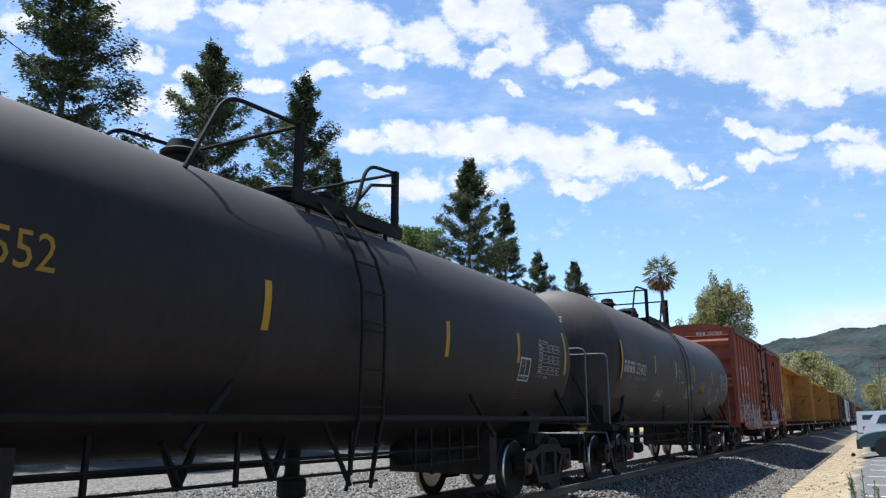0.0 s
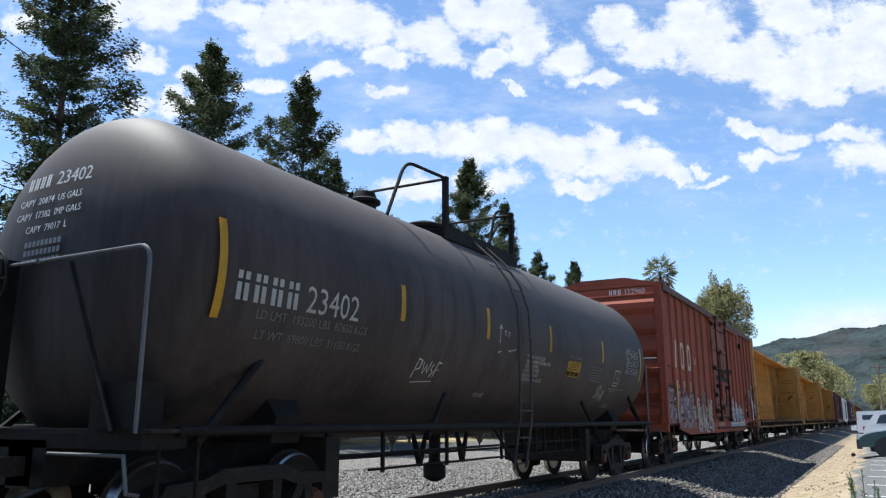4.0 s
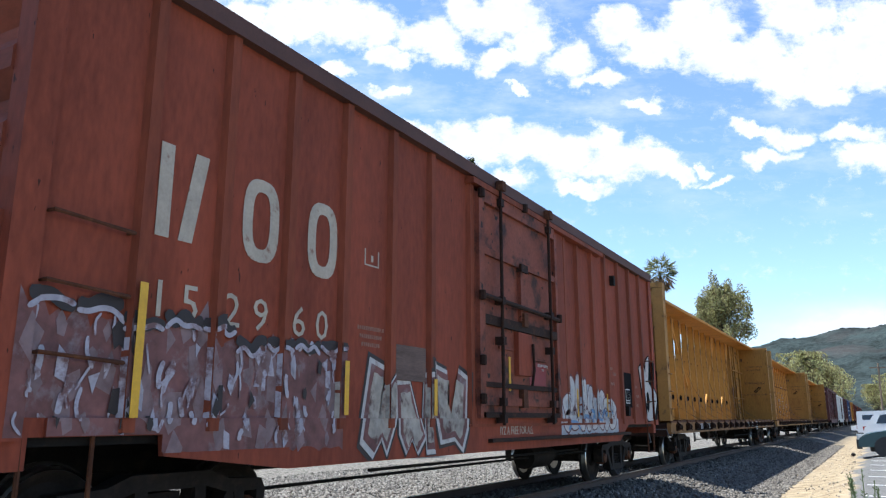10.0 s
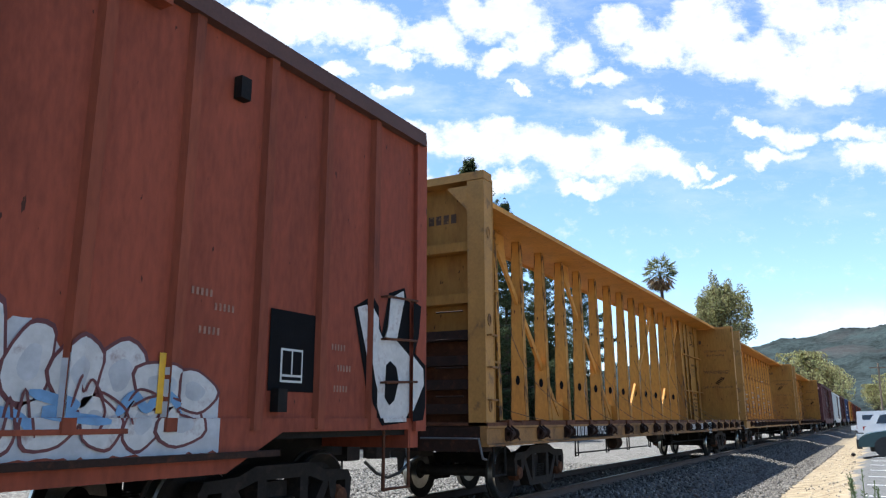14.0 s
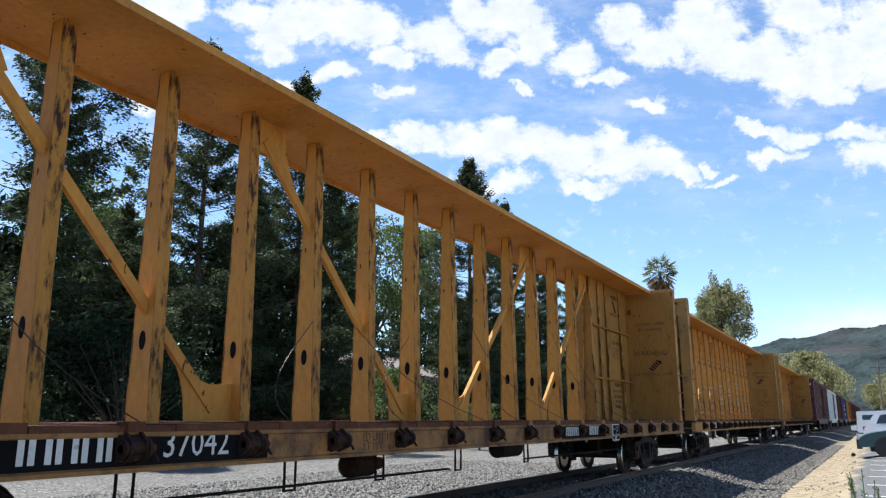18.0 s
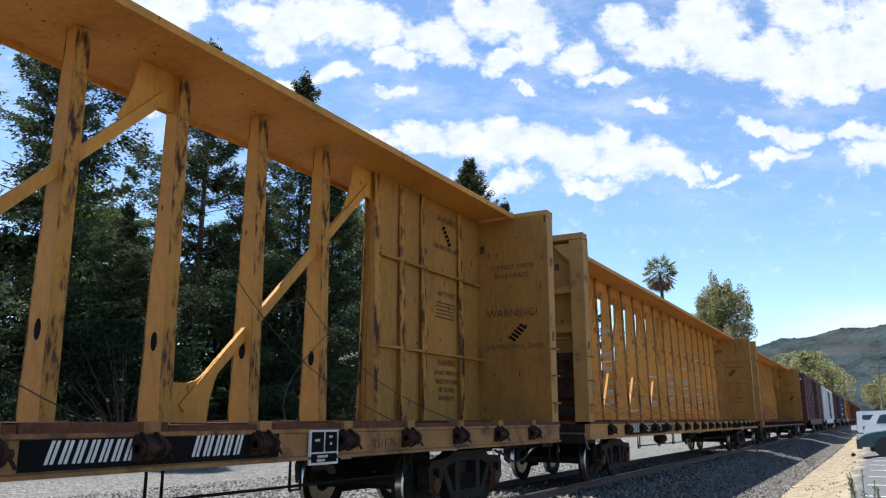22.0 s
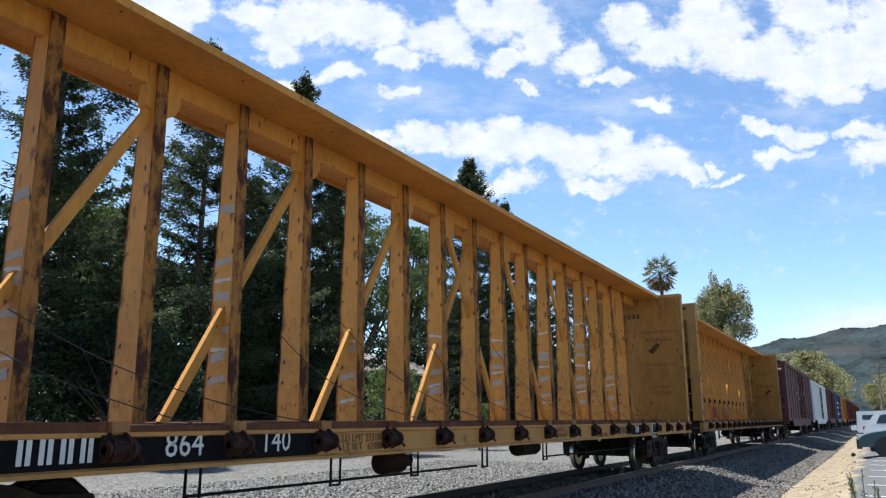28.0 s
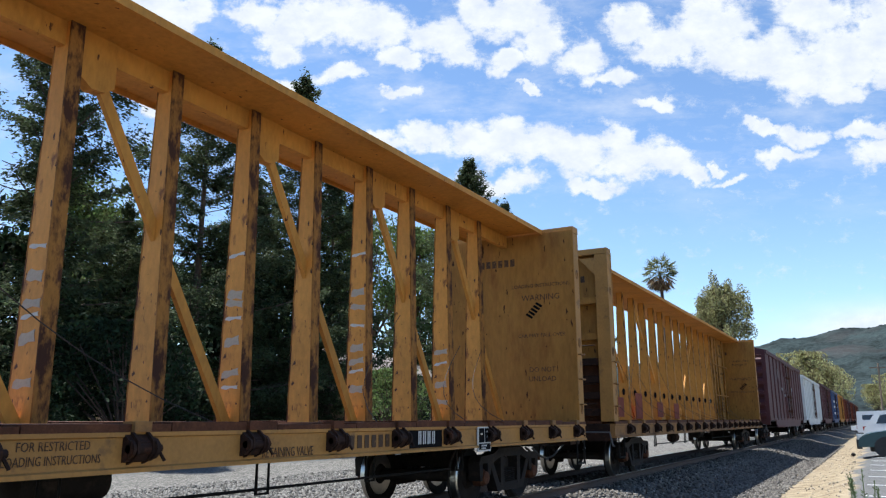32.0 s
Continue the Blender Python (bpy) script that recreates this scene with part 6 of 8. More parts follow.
            for x, z in ((0.55, 3.3),) if style == 2 else ((0.78, 2.74),):
                bm = B()
                for i in range(5):
                    prism(bm, [(x - 0.14 + 0.05 * i, z - 0.12 + 0.05 * i), (x - 0.02 + 0.05 * i, z - 0.20 + 0.05 * i), (x + 0.01 + 0.05 * i, z - 0.165 + 0.05 * i), (x - 0.11 + 0.05 * i, z - 0.085 + 0.05 * i)], "y", y - 0.002, y)
                part("tipping_sign", bm, "sign_black", car, "black tipping pictogram", smooth=False)
    # stencils on the solid panels
    if style == 1:
        for a, b in panels:
            yc = a + 2.1 if a > 0 else b - 1.75
            for z, t_, size in ((4.44, "WARNING!", 0.16), (3.98, "CAR MAY FALL OVER", 0.12), (3.2, "SAFETY FIRST", 0.13), (2.08, "WARNING!", 0.15), (1.93, "DO NOT MOVE CAR", 0.11), (1.79, "UNLESS TIEDOWNS", 0.11), (1.66, "ARE SECURED", 0.11), (1.53, "IN KEYSLOTS", 0.11)):
                words(t_, size, side_plane(0.066, yc, z), "letter_brown", car, wide=0.8)
            for k in range(5):
                box(bm := B(), 0.064, 0.067, yc - 0.36, yc + 0.2 + 0.15 * random.random(), 3.08 - 0.06 * k, 3.10 - 0.06 * k)
                part("stencil_line", bm, "letter_brown", car, smooth=False)
            bm = B()
            for i in range(5):
                prism(bm, [(yc - 0.16 + 0.05 * i, 4.36 - 0.06 * i), (yc - 0.06 + 0.05 * i, 4.40 - 0.06 * i), (yc - 0.035 + 0.05 * i, 4.355 - 0.06 * i), (yc - 0.135 + 0.05 * i, 4.31 - 0.06 * i)], "x", 0.062, 0.067)
            part("tipping_sign", bm, "sign_black", car, "black tipping pictogram", smooth=False)
    # tie-down cables hanging across the truss
    rng = random.Random(int(mid))
    for k in range(10):
        y = -half + 1.5 + (2 * half - 3) * (k + rng.random() * 0.6) / 10
        e = y + rng.choice((-1, 1)) * rng.uniform(1.2, 2.6)
        z = rng.uniform(2.0, 3.0)
        pts = []
        for i in range(9):
            t = i / 8
            pts.append((0.42 - 0.14 * t + 0.9 * (1 - t) ** 3, y + (e - y) * t, zd + 0.05 + (z - zd) * t - 0.25 * t * (1 - t)))
        part("tie_down_cable", pipe(B(), pts, 0.0055, 5), "cable", car, "slack steel tie-down cable")
    # gear under the deck
    for y0_, y1_ in ((-half + 4.5, -1.5), (1.0, half - 4.5)):
        part("brake_rod", rod(B(), (1.05, y0_, 0.62), (1.05, y1_, 0.60), 0.014, 6), "black", car)
        for i in range(4):
            y = y0_ + (y1_ - y0_) * (i + 0.1 * (i % 2)) / 3
            part("rod_hanger", pipe(B(), [(1.05, y, 0.9), (1.05, y, 0.57), (1.05, y + 0.16, 0.57), (1.05, y + 0.16, 0.9)], 0.012, 6), "black", car)
    lathe(bm := B(), [(-0.35, 0.08), (-0.3, 0.14), (0.12, 0.14), (0.16, 0.09), (0.35, 0.07)], "y", 16, (0.7, -half + 8.2, 0.72))
    part("brake_cylinder", bm, "winch", car, "rusty brake cylinder")
    lathe(bm := B(), [(-0.4, 0.05), (-0.36, 0.15), (0.4, 0.15), (0.44, 0.05)], "y", 16, (0.5, 1.5, 0.76))
    part("air_reservoir", bm, "grime", car)
    return car


def centerbeams():
    # first: solid panels at both ends
    half, mid = 11.18, 15.70
    K = lambda k: 7.67 - mid + 1.203 * k
    pl = [(-half + 0.3, K(0)), (K(13), half - 0.3)]
    br = [(K(0) + 0.2, 4.50, K(2.72), 1.34), (K(3.2), 4.50, K(5.85), 1.34), (K(9.85), 4.50, K(7.26), 1.34), (K(13) - 0.15, 4.50, K(10.26), 1.34)]
    c = centerbeam("yellow centerbeam flat car, empty, with solid end panels and rust", mid, half, [K(k) for k in range(1, 13)], pl, br, 1)
    sign(c, 1.405, 9.02 - mid, 2.5, [(-0.68, 4, 0.18), (0.44, "37042", 0.29)])
    sign(c, 1.405, 18.7 - mid, 2.4, [(-0.70, 7, 0.095), (0.45, 5, 0.105)], 0.3)
    stencil_board(c, 20.52 - mid, 0.22)
    words("LD LMT 199300", 0.12, side_plane(1.406, 12.1 - mid, 1.02), "letter_brown", c)
    words("LT WT   63700", 0.12, side_plane(1.406, 12.1 - mid, 0.925), "letter_brown", c)
    words("T511 75", 0.13, side_plane(1.406, 21.6 - mid, 0.945), "letter_brown", c)
    # second: open posts right up to the bulkheads
    half, mid = 11.32, 39.80
    Q = lambda k: 41.33 - mid + 1.163 * (k - 8)
    br = [(Q(k) - 1.92, 1.19, Q(k) + 0.06, 4.45) for k in (1, 3, 5, 7)]
    br += [(Q(k) + 0.26, 4.45, Q(k) + 2.22, 1.19) for k in (6, 8, 10, 12, 14)]
    c = centerbeam("yellow centerbeam flat car, empty, with scuffed tapered posts", mid, half, [Q(k) for k in range(-1, 16)], [], br, 2)
    sign(c, 1.405, 32.5 - mid, 3.5, [(-0.95, 4, 0.14), (0.12, "864", 0.275), (1.16, "140", 0.275)])
    stencil_board(c, 46.9 - mid)
    words("LD LMT 223100", 0.11, side_plane(1.406, 35.0 - mid, 1.02), "letter_brown", c)
    words("LT WT   62900", 0.11, side_plane(1.406, 35.0 - mid, 0.93), "letter_brown", c)
    words("FOR RESTRICTED", 0.085, side_plane(1.406, 40.65 - mid, 1.04), "letter_brown", c, wide=0.8)
    words("LOADING INSTRUCTIONS", 0.085, side_plane(1.406, 40.65 - mid, 0.95), "letter_brown", c, wide=0.7)
    words("RETAINING VALVE", 0.12, side_plane(1.406, 42.95 - mid, 0.915), "letter_brown", c, wide=0.7)
    bars(6, 0.08, 0.13, 0.05, side_plane(1.406, 44.24 - mid, 0.95), "letter_brown", c)
    sign(c, 1.405, 45.4 - mid, 0.75, [(0.0, 4, 0.1)])
    # third, behind
    half, mid = 11.25, 64.20
    K = lambda k: -7.9 + 1.165 * k
    pl = [(-half + 0.3, K(0)), (K(13.5), half - 0.3)]
    c = centerbeam("yellow centerbeam flat car with dented ends and red-brown patches", mid, half, [K(k) for k in range(1, 14)], pl, [(K(0) + 0.2, 4.50, K(2.72), 1.34), (K(3.2), 4.50, K(5.85), 1.34), (K(10.3), 4.50, K(7.8), 1.34), (K(13.4), 4.50, K(11), 1.34)], 1)
    for k, z, h in ((0.6, 1.3, 0.5), (2.2, 1.25, 0.7), (4.3, 1.3, 0.45), (6.2, 1.25, 0.5)):
        box(bm := B(), 0.225, 0.24, K(k), K(k) + 0.7, z, z + h)
        part("red_patch", bm, "box_red", c, "red-brown replacement plate", smooth=False)


def sign(car, x, y, w, groups, lean=0.0):
    """A black panel on the sill; groups: (offset, how many plain shapes or a number, its width or size)."""
    box(bm := B(), x - 0.003, x + 0.002, y - w / 2, y + w / 2, 0.915, 1.145)
    part("name_board", bm, "sign_black", car, "black painted panel with white lettering", smooth=False)
    for off, k, size in groups:
        if isinstance(k, str):
            words(k, size, side_plane(x + 0.005, y + off, 0.965), "letter_white", car, wide=0.95)
        else:
            marks(k, size * 0.8, 0.17 if size > 0.1 else 0.15, size * 0.25, side_plane(x + 0.005, y + off, 0.955), "letter_white", car, lean)


def stencil_board(car, y, hw=0.19):
    """A white framed board with three black fields and small stencilled lines."""
    box(bm := B(), 1.41, 1.43, y - hw, y + hw, 0.82, 1.14)
    b = part("stencil_board", bm, "letter_white", car, "white framed stencil board")
    k = hw / 0.17
    for p in ((-0.15, -0.008, 0.115, 0.30), (0.008, 0.15, 0.115, 0.30), (-0.15, 0.15, 0.02, 0.10)):
        bm = box(B(), p[0] * k, p[1] * k, p[2], p[3], -0.001, 0.001)
        bmesh.ops.transform(bm, matrix=side_plane(1.433, y, 0.822), verts=bm.verts)
        part("stencil_field", bm, "sign_black", b, smooth=False)
    for n, dy, z in ((4, -0.085, 1.035), (3, 0.07, 1.065), (2, 0.075, 1.0), (9, -0.02, 0.885), (7, -0.04, 0.85)):
        bars(n, 0.012, 0.022, 0.006, side_plane(1.436, y + dy * k, z), "letter_white", b)


tank_cars()
red_boxcar()
centerbeams()
other_boxcars()
# ---- trees, hills, houses, parked cars ----
RNG = np.random.default_rng(4)


def sprays(name, centre, along, length, width, material):
    """Many small leaf blades as one mesh: each a bent diamond, set by its middle, direction, length and width."""
    k = len(centre)
    along = along / np.linalg.norm(along, axis=1, keepdims=True)
    side = np.cross(along, RNG.normal(size=(k, 3)))
    side /= np.linalg.norm(side, axis=1, keepdims=True) + 1e-9
    up = np.cross(side, along)
    L, W = np.asarray(length)[:, None] / 2, np.asarray(width)[:, None] / 2
    v = np.stack([centre - along * L, centre + side * W + up * W * 0.4, centre + along * L, centre - side * W + up * W * 0.4], 1).reshape(-1, 3)
    me = bpy.data.meshes.new(name)
    me.vertices.add(4 * k)
    me.vertices.foreach_set("co", v.astype(np.float32).ravel())
    me.loops.add(4 * k)
    me.loops.foreach_set("vertex_index", np.arange(4 * k, dtype=np.int32))
    me.polygons.add(k)
    me.polygons.foreach_set("loop_start", np.arange(0, 4 * k, 4, dtype=np.int32))
    me.update(calc_edges=True)
    me.materials.append(M[material])
    return me


def conifer_mesh(h, spread, seed, bare=0.08, dense=1.0):
    """A redwood: whorls of limbs that droop and turn up, hung with flat sprays; gaps between them."""
    rng = np.random.default_rng(seed)
    C, A, Ln, Wd = [], [], [], []
    wood = B()
    rod(wood, (0, 0, -0.3), (0, 0, h * 0.55), 0.011 * h + 0.05, 9, 0.006 * h)
    rod(wood, (0, 0, h * 0.55), (0.1, 0.05, h * 0.985), 0.006 * h, 8, 0.015)
    z = h * bare
    while z < h * 0.985:
        f = z / h
        reach = spread * (1 - f) ** 0.85 * (0.55 + 0.45 * min(1, f / 0.15))
        n = 5 if f < 0.9 else 4
        a0 = rng.uniform(0, 6.28)
        for i in range(n):
            if rng.random() < 0.2:
                continue
            a = a0 + 6.283 * i / n + rng.normal(0, 0.25)
            r = max(0.3, reach * rng.choice((0.5, 0.75, 1.0, 1.2)) * rng.uniform(0.85, 1.1))
            droop = -0.22 + 0.75 * f + rng.normal(0, 0.07)
            d = np.array([math.cos(a), math.sin(a), 0])
            pts = [np.array([0, 0, z]) + d * r * t + np.array([0, 0, r * (droop * t + 0.22 * t * t)]) for t in np.linspace(0, 1, 6)]
            for p, q in zip(pts[:4], pts[1:5]):
                rod(wood, p, q, 0.035 * (1 - f) + 0.01, 4, 0.02 * (1 - f) + 0.008)
            m = int(dense * (70 + 230 * r))
            tufts = np.sort(rng.uniform(0.18, 1.0, 2 + int(r * 2.0)))
            t = np.clip(rng.choice(tufts, m) + rng.normal(0, 0.15 / (r + 0.6), m), 0.05, 1.05)
            base = np.array([0, 0, z]) + np.outer(t * r, d)
            base[:, 2] += r * (droop * t + 0.22 * t * t)
            lat = np.cross(d, [0, 0, 1.0])
            off = rng.normal(0, 1, m) * (0.10 + 0.20 * r * np.sin(t * 2.6)) * 0.62
            base += np.outer(off, lat)
            base[:, 2] -= np.abs(rng.normal(0, 0.14, m)) + 0.22 * np.abs(off)
            base += rng.normal(0, 0.05, (m, 3))
            dr = d * 0.8 + np.outer(np.sign(off) * rng.uniform(0.2, 1.0, m), lat) + np.array([0, 0, -0.25]) + rng.normal(0, 0.35, (m, 3))
            C.append(base), A.append(dr)
            Ln.append(rng.uniform(0.09, 0.19, m)), Wd.append(rng.uniform(0.04, 0.08, m))
        z += max(0.25, 0.062 * h * (1 - f) ** 0.5 * rng.uniform(0.5, 0.9))
    top = rng.normal(0, [0.12, 0.12, 0.35], (60, 3)) + [0.1, 0.05, h * 0.97]
    C.append(top), A.append(rng.normal(0, 1, (60, 3)) + [0, 0, 1.0]), Ln.append(rng.uniform(0.2, 0.35, 60)), Wd.append(rng.uniform(0.05, 0.1, 60))
    return sprays("crown", np.concatenate(C), np.concatenate(A), np.concatenate(Ln), np.concatenate(Wd), "redwood"), finish(wood, "trunk", "bark")


def broad_mesh(h, r, seed, material, leaf_len=0.22, count=9000, low=0.3, tall=1.0, tuft=0.23):
    """A broadleaf tree: forked limbs, and leaves in uneven clumps round their ends."""
    rng = np.random.default_rng(seed)
    wood = B()
    rod(wood, (0, 0, -0.3), (0, 0, h * low), 0.03 * h, 9, 0.02 * h)
    C = []
    n = 34
    for i in range(n):
        a, e = rng.uniform(0, 6.28), rng.uniform(-0.15, 1.45)
        rr = r * rng.uniform(0.55, 1.0)
        end = np.array([math.cos(a) * math.cos(e) * rr, math.sin(a) * math.cos(e) * rr, h * (low + (1 - low) * 0.46) + math.sin(e) * h * (1 - low) * 0.52 * tall])
        mid_ = np.array([end[0] * 0.35, end[1] * 0.35, h * low + (end[2] - h * low) * 0.45])
        rod(wood, (0, 0, h * low * 0.95), mid_, 0.011 * h, 6, 0.007 * h)
        rod(wood, mid_, end, 0.007 * h, 5, 0.02)
        m = count // n
        for k in range(5):
            cc = end + rng.normal(0, 0.22 * r, 3) * [1, 1, 0.8]
            q = rng.normal(0, 1, (m // 5, 3))
            q *= (rng.uniform(0.2, 1, (m // 5, 1)) ** 0.5) / np.linalg.norm(q, axis=1, keepdims=True)
            C.append(cc + q * [tuft * r, tuft * r, (0.17 if tuft > 0.2 else 0.30) * r])
    C = np.concatenate(C)
    C[:, 2] = np.where(C[:, 2] > h, h + (C[:, 2] - h) * (0.15 if tuft > 0.2 else 1.0), C[:, 2])
    k = len(C)
    A = rng.normal(0, 1, (k, 3)) + [0, 0, -0.5]
    return sprays("crown", C, A, rng.uniform(0.7, 1.4, k) * leaf_len, rng.uniform(0.35, 0.6, k) * leaf_len, material), finish(wood, "trunk", "bark")


def tree(name, label, category, meshes, m, scale=1.0, group="", away=1.0):
    """A tree of shared meshes; away moves it out along its line of sight and scales it to match."""
    m = pose(m.translation.x * away, m.translation.y * away, m.translation.z) @ m.to_3x3().to_4x4()
    scale *= away * (0.975 if away > 1 else 1)
    t = thing(name, label, category, m @ Matrix.Scale(scale, 4), group)
    share("trunk", meshes[1], t)
    share("crown", meshes[0], t)
    return t


red = [conifer_mesh(19.0, 5.3, 11, dense=1.15), conifer_mesh(18.0, 6.5, 12, dense=1.15), conifer_mesh(18.0, 6.2, 13, dense=1.15)]
row = [(15.1, 20.2, 0), (22.2, 18.1, 1), (28.5, 19.2, 2), (45.6, 19.8, 1), (51.6, 18.1, 0), (60.0, 15.8, 2), (69.0, 16.6, 1), (8.5, 17.0, 2), (31.2, 15.5, 0), (18.6, 9.6, 2), (25.2, 12.5, 1), (49.0, 12.0, 2)]
for y, h, k in row:
    base = (19.0, 18.0, 18.0)[k]
    tree("redwood_tree", "tall dark green redwood with drooping limbs", "tree", red[k], pose(-24.0 + 0.6 * math.sin(y), y, -0.4, 0, 0, y * 37), h / base, "redwoods beyond the track", 1.4)
green = broad_mesh(13.5, 3.4, 21, "broadleaf", 0.26, 9000, 0.22, 1.0)
for x, y, s, a in ((-27.0, 37.6, 1.0, 10), (-26.6, 42.3, 1.0, 140), (-30, 20.5, 0.86, 60), (-33, 13, 0.8, 200), (-30, 31, 0.75, 20), (-36, 26, 0.9, 80), (-31, 58, 0.85, 300), (-30, 66, 0.8, 250), (-38, 48, 0.9, 100), (-31, 7, 0.8, 10)):
    tree("broadleaf_tree", "bright green broadleaf tree behind the redwoods", "tree", green, pose(x, y, -0.4, 0, 0, a), s, "broadleaf trees beyond the track", 1.9 if 37 < y < 43 else 1.4)
dark = broad_mesh(4.4, 2.5, 22, "shrub", 0.2, 5200, 0.08, 1.0)
for k in range(17):
    y = 5 + 4.1 * k
    if 24 < y < 37 or 40 < y < 49:
        continue
    tree("shrub", "dark green leafy shrub under the trees", "shrub", dark, pose(-22.6 - 1.5 * math.sin(k * 1.9), y, -0.5, 0, 0, k * 73), 0.8 + 0.25 * math.sin(k * 2.7), "shrubs under the trees", 1.25)
for k in range(15):
    y = 6 + 4.6 * k
    if 33 < y < 46:
        continue
    tree("evergreen_tree", "dark leafy evergreen tree among the redwoods", "tree", dark, pose(-27.5 - 1.2 * math.sin(k * 2.3), y, -0.5, 0, 0, k * 131), 1.75 + 0.3 * math.sin(k * 1.7), "dark evergreens among the redwoods", 1.4)
lit = broad_mesh(3.2, 1.6, 23, "broadleaf", 0.16, 3500, 0.08)
for x, y, s in ((-22.3, 34.4, 1.3), (-21.5, 43.0, 0.8)):
    tree("shrub", "light green shrub in the sun", "shrub", lit, pose(x, y, -0.45, 0, 0, y * 50), s, "light green shrubs")
pepper = broad_mesh(13.9, 3.0, 24, "oak", 0.22, 20000, 0.42, 1.0, 0.15)
tree("pepper_tree", "airy olive green tree beside the line", "tree", pepper, pose(-12.6, 79, -0.5))
tree("pepper_tree", "airy olive green tree beside the line", "tree", pepper, pose(-15.0, 83, -0.5, 0, 0, 120), 0.86)
far = broad_mesh(14.5, 5.5, 25, "oak", 0.6, 4200, 0.2)
for x, y, s in ((-12.2, 172, 1.0), (-9.6, 186, 0.86), (-14.5, 160, 0.8), (-10.5, 215, 0.9), (-11, 260, 1.0), (7, 128, 0.42), (4.0, 142, 0.42), (9, 118, 0.5), (0, 190, 0.6), (4, 240, 0.9), (14, 150, 0.8)):
    tree("distant_tree", "olive green tree far along the line", "tree", far, pose(x, y, -0.3, 0, 0, x * 40 + y), s, "trees far along the line")


def palm():
    t = thing("palm_tree", "tall fan palm with a skirt of dry fronds", "palm tree", pose(-21.35, 92.6, -0.3))
    bm = B()
    pts = [(0.25 * math.sin(k * 0.35), 0, 1.9 * k) for k in range(11)]
    for i, (p, q) in enumerate(zip(pts, pts[1:])):
        rod(bm, p, q, 0.30 - 0.012 * i, 10, 0.29 - 0.012 * i)
    part("trunk", bm, "bark", t)
    top = np.array([0.25 * math.sin(3.5), 0, 19.0])
    rng = np.random.default_rng(8)
    for k in range(46):
        e = 1.25 - 2.75 * (k / 46) ** 0.9
        a = k * 2.4 + rng.normal(0, 0.2)
        n = np.array([math.cos(a) * math.cos(e), math.sin(a) * math.cos(e), math.sin(e)])
        stem = rng.uniform(1.0, 1.5)
        hub = top + n * stem
        lat = np.cross(n, [0, 0, 1.0])
        lat /= np.linalg.norm(lat) + 1e-6
        C, A = [], []
        for j in range(15):
            b = (j - 7) / 7 * 1.25
            d = n * math.cos(b) + lat * math.sin(b)
            d = d + np.array([0, 0, -0.35 * abs(math.sin(b)) - 0.15])
            C.append(hub + d * 0.62), A.append(d)
        me = sprays("frond", np.array(C), np.array(A), np.full(15, 1.3), np.full(15, 0.11), "palm" if e > -0.35 else "palm_dry")
        fr = share("frond", me, t)
        part("stalk", rod(B(), top, hub, 0.025, 5), "palm", fr)


palm()


def hill():
    """A wooded ridge beyond the end of the line."""
    # bluish base: the haze of distance is mixed into the hillside's colour
    m = mat("hazy_chaparral_hillside", (0.026, 0.036, 0.036), 0.95, var=0.9, scale=0.02, fine=0.15, bump=0.8, depth=6.0, patch=(0.06, 0.052, 0.05), amount=0.45, patch_scale=0.008, coords="Object", spec=0.1, soft=0.3)
    xs, ys = np.linspace(-1500, 1500, 190), np.linspace(800, 2400, 110)
    verts, faces = [], []
    for y in ys:
        for x in xs:
            f = (y - 800) / 800
            ridge = 146 + 34 * math.sin(x / 330 + 0.4) + 0.045 * x
            z = ridge * (math.sin(min(1.0, f * 0.93) * math.pi / 2) ** 1.3 if f < 1.1 else max(0.4, 1 - (f - 1.1) * 0.4))
            z += 22 * noise.fractal((x / 170, y / 170, 3.1), 1.0, 2.0, 5) * min(1, f * 2)
            z += 9.0 * abs(noise.noise((x / 17, y / 17, 0))) + 3.0 * noise.noise((x / 22, y / 22, 7))
            verts.append((x, y, z - 6))
    k = len(xs)
    for j in range(len(ys) - 1):
        for i in range(k - 1):
            faces.append((j * k + i, j * k + i + 1, (j + 1) * k + i + 1, (j + 1) * k + i))
    me = bpy.data.meshes.new("hill")
    me.from_pydata(verts, [], faces)
    me.materials.append(m)
    me.polygons.foreach_set("use_smooth", [True] * len(me.polygons))
    tagged(new("hill", me), "wooded grey-green ridge beyond the line", "hill", kind="structure")


hill()


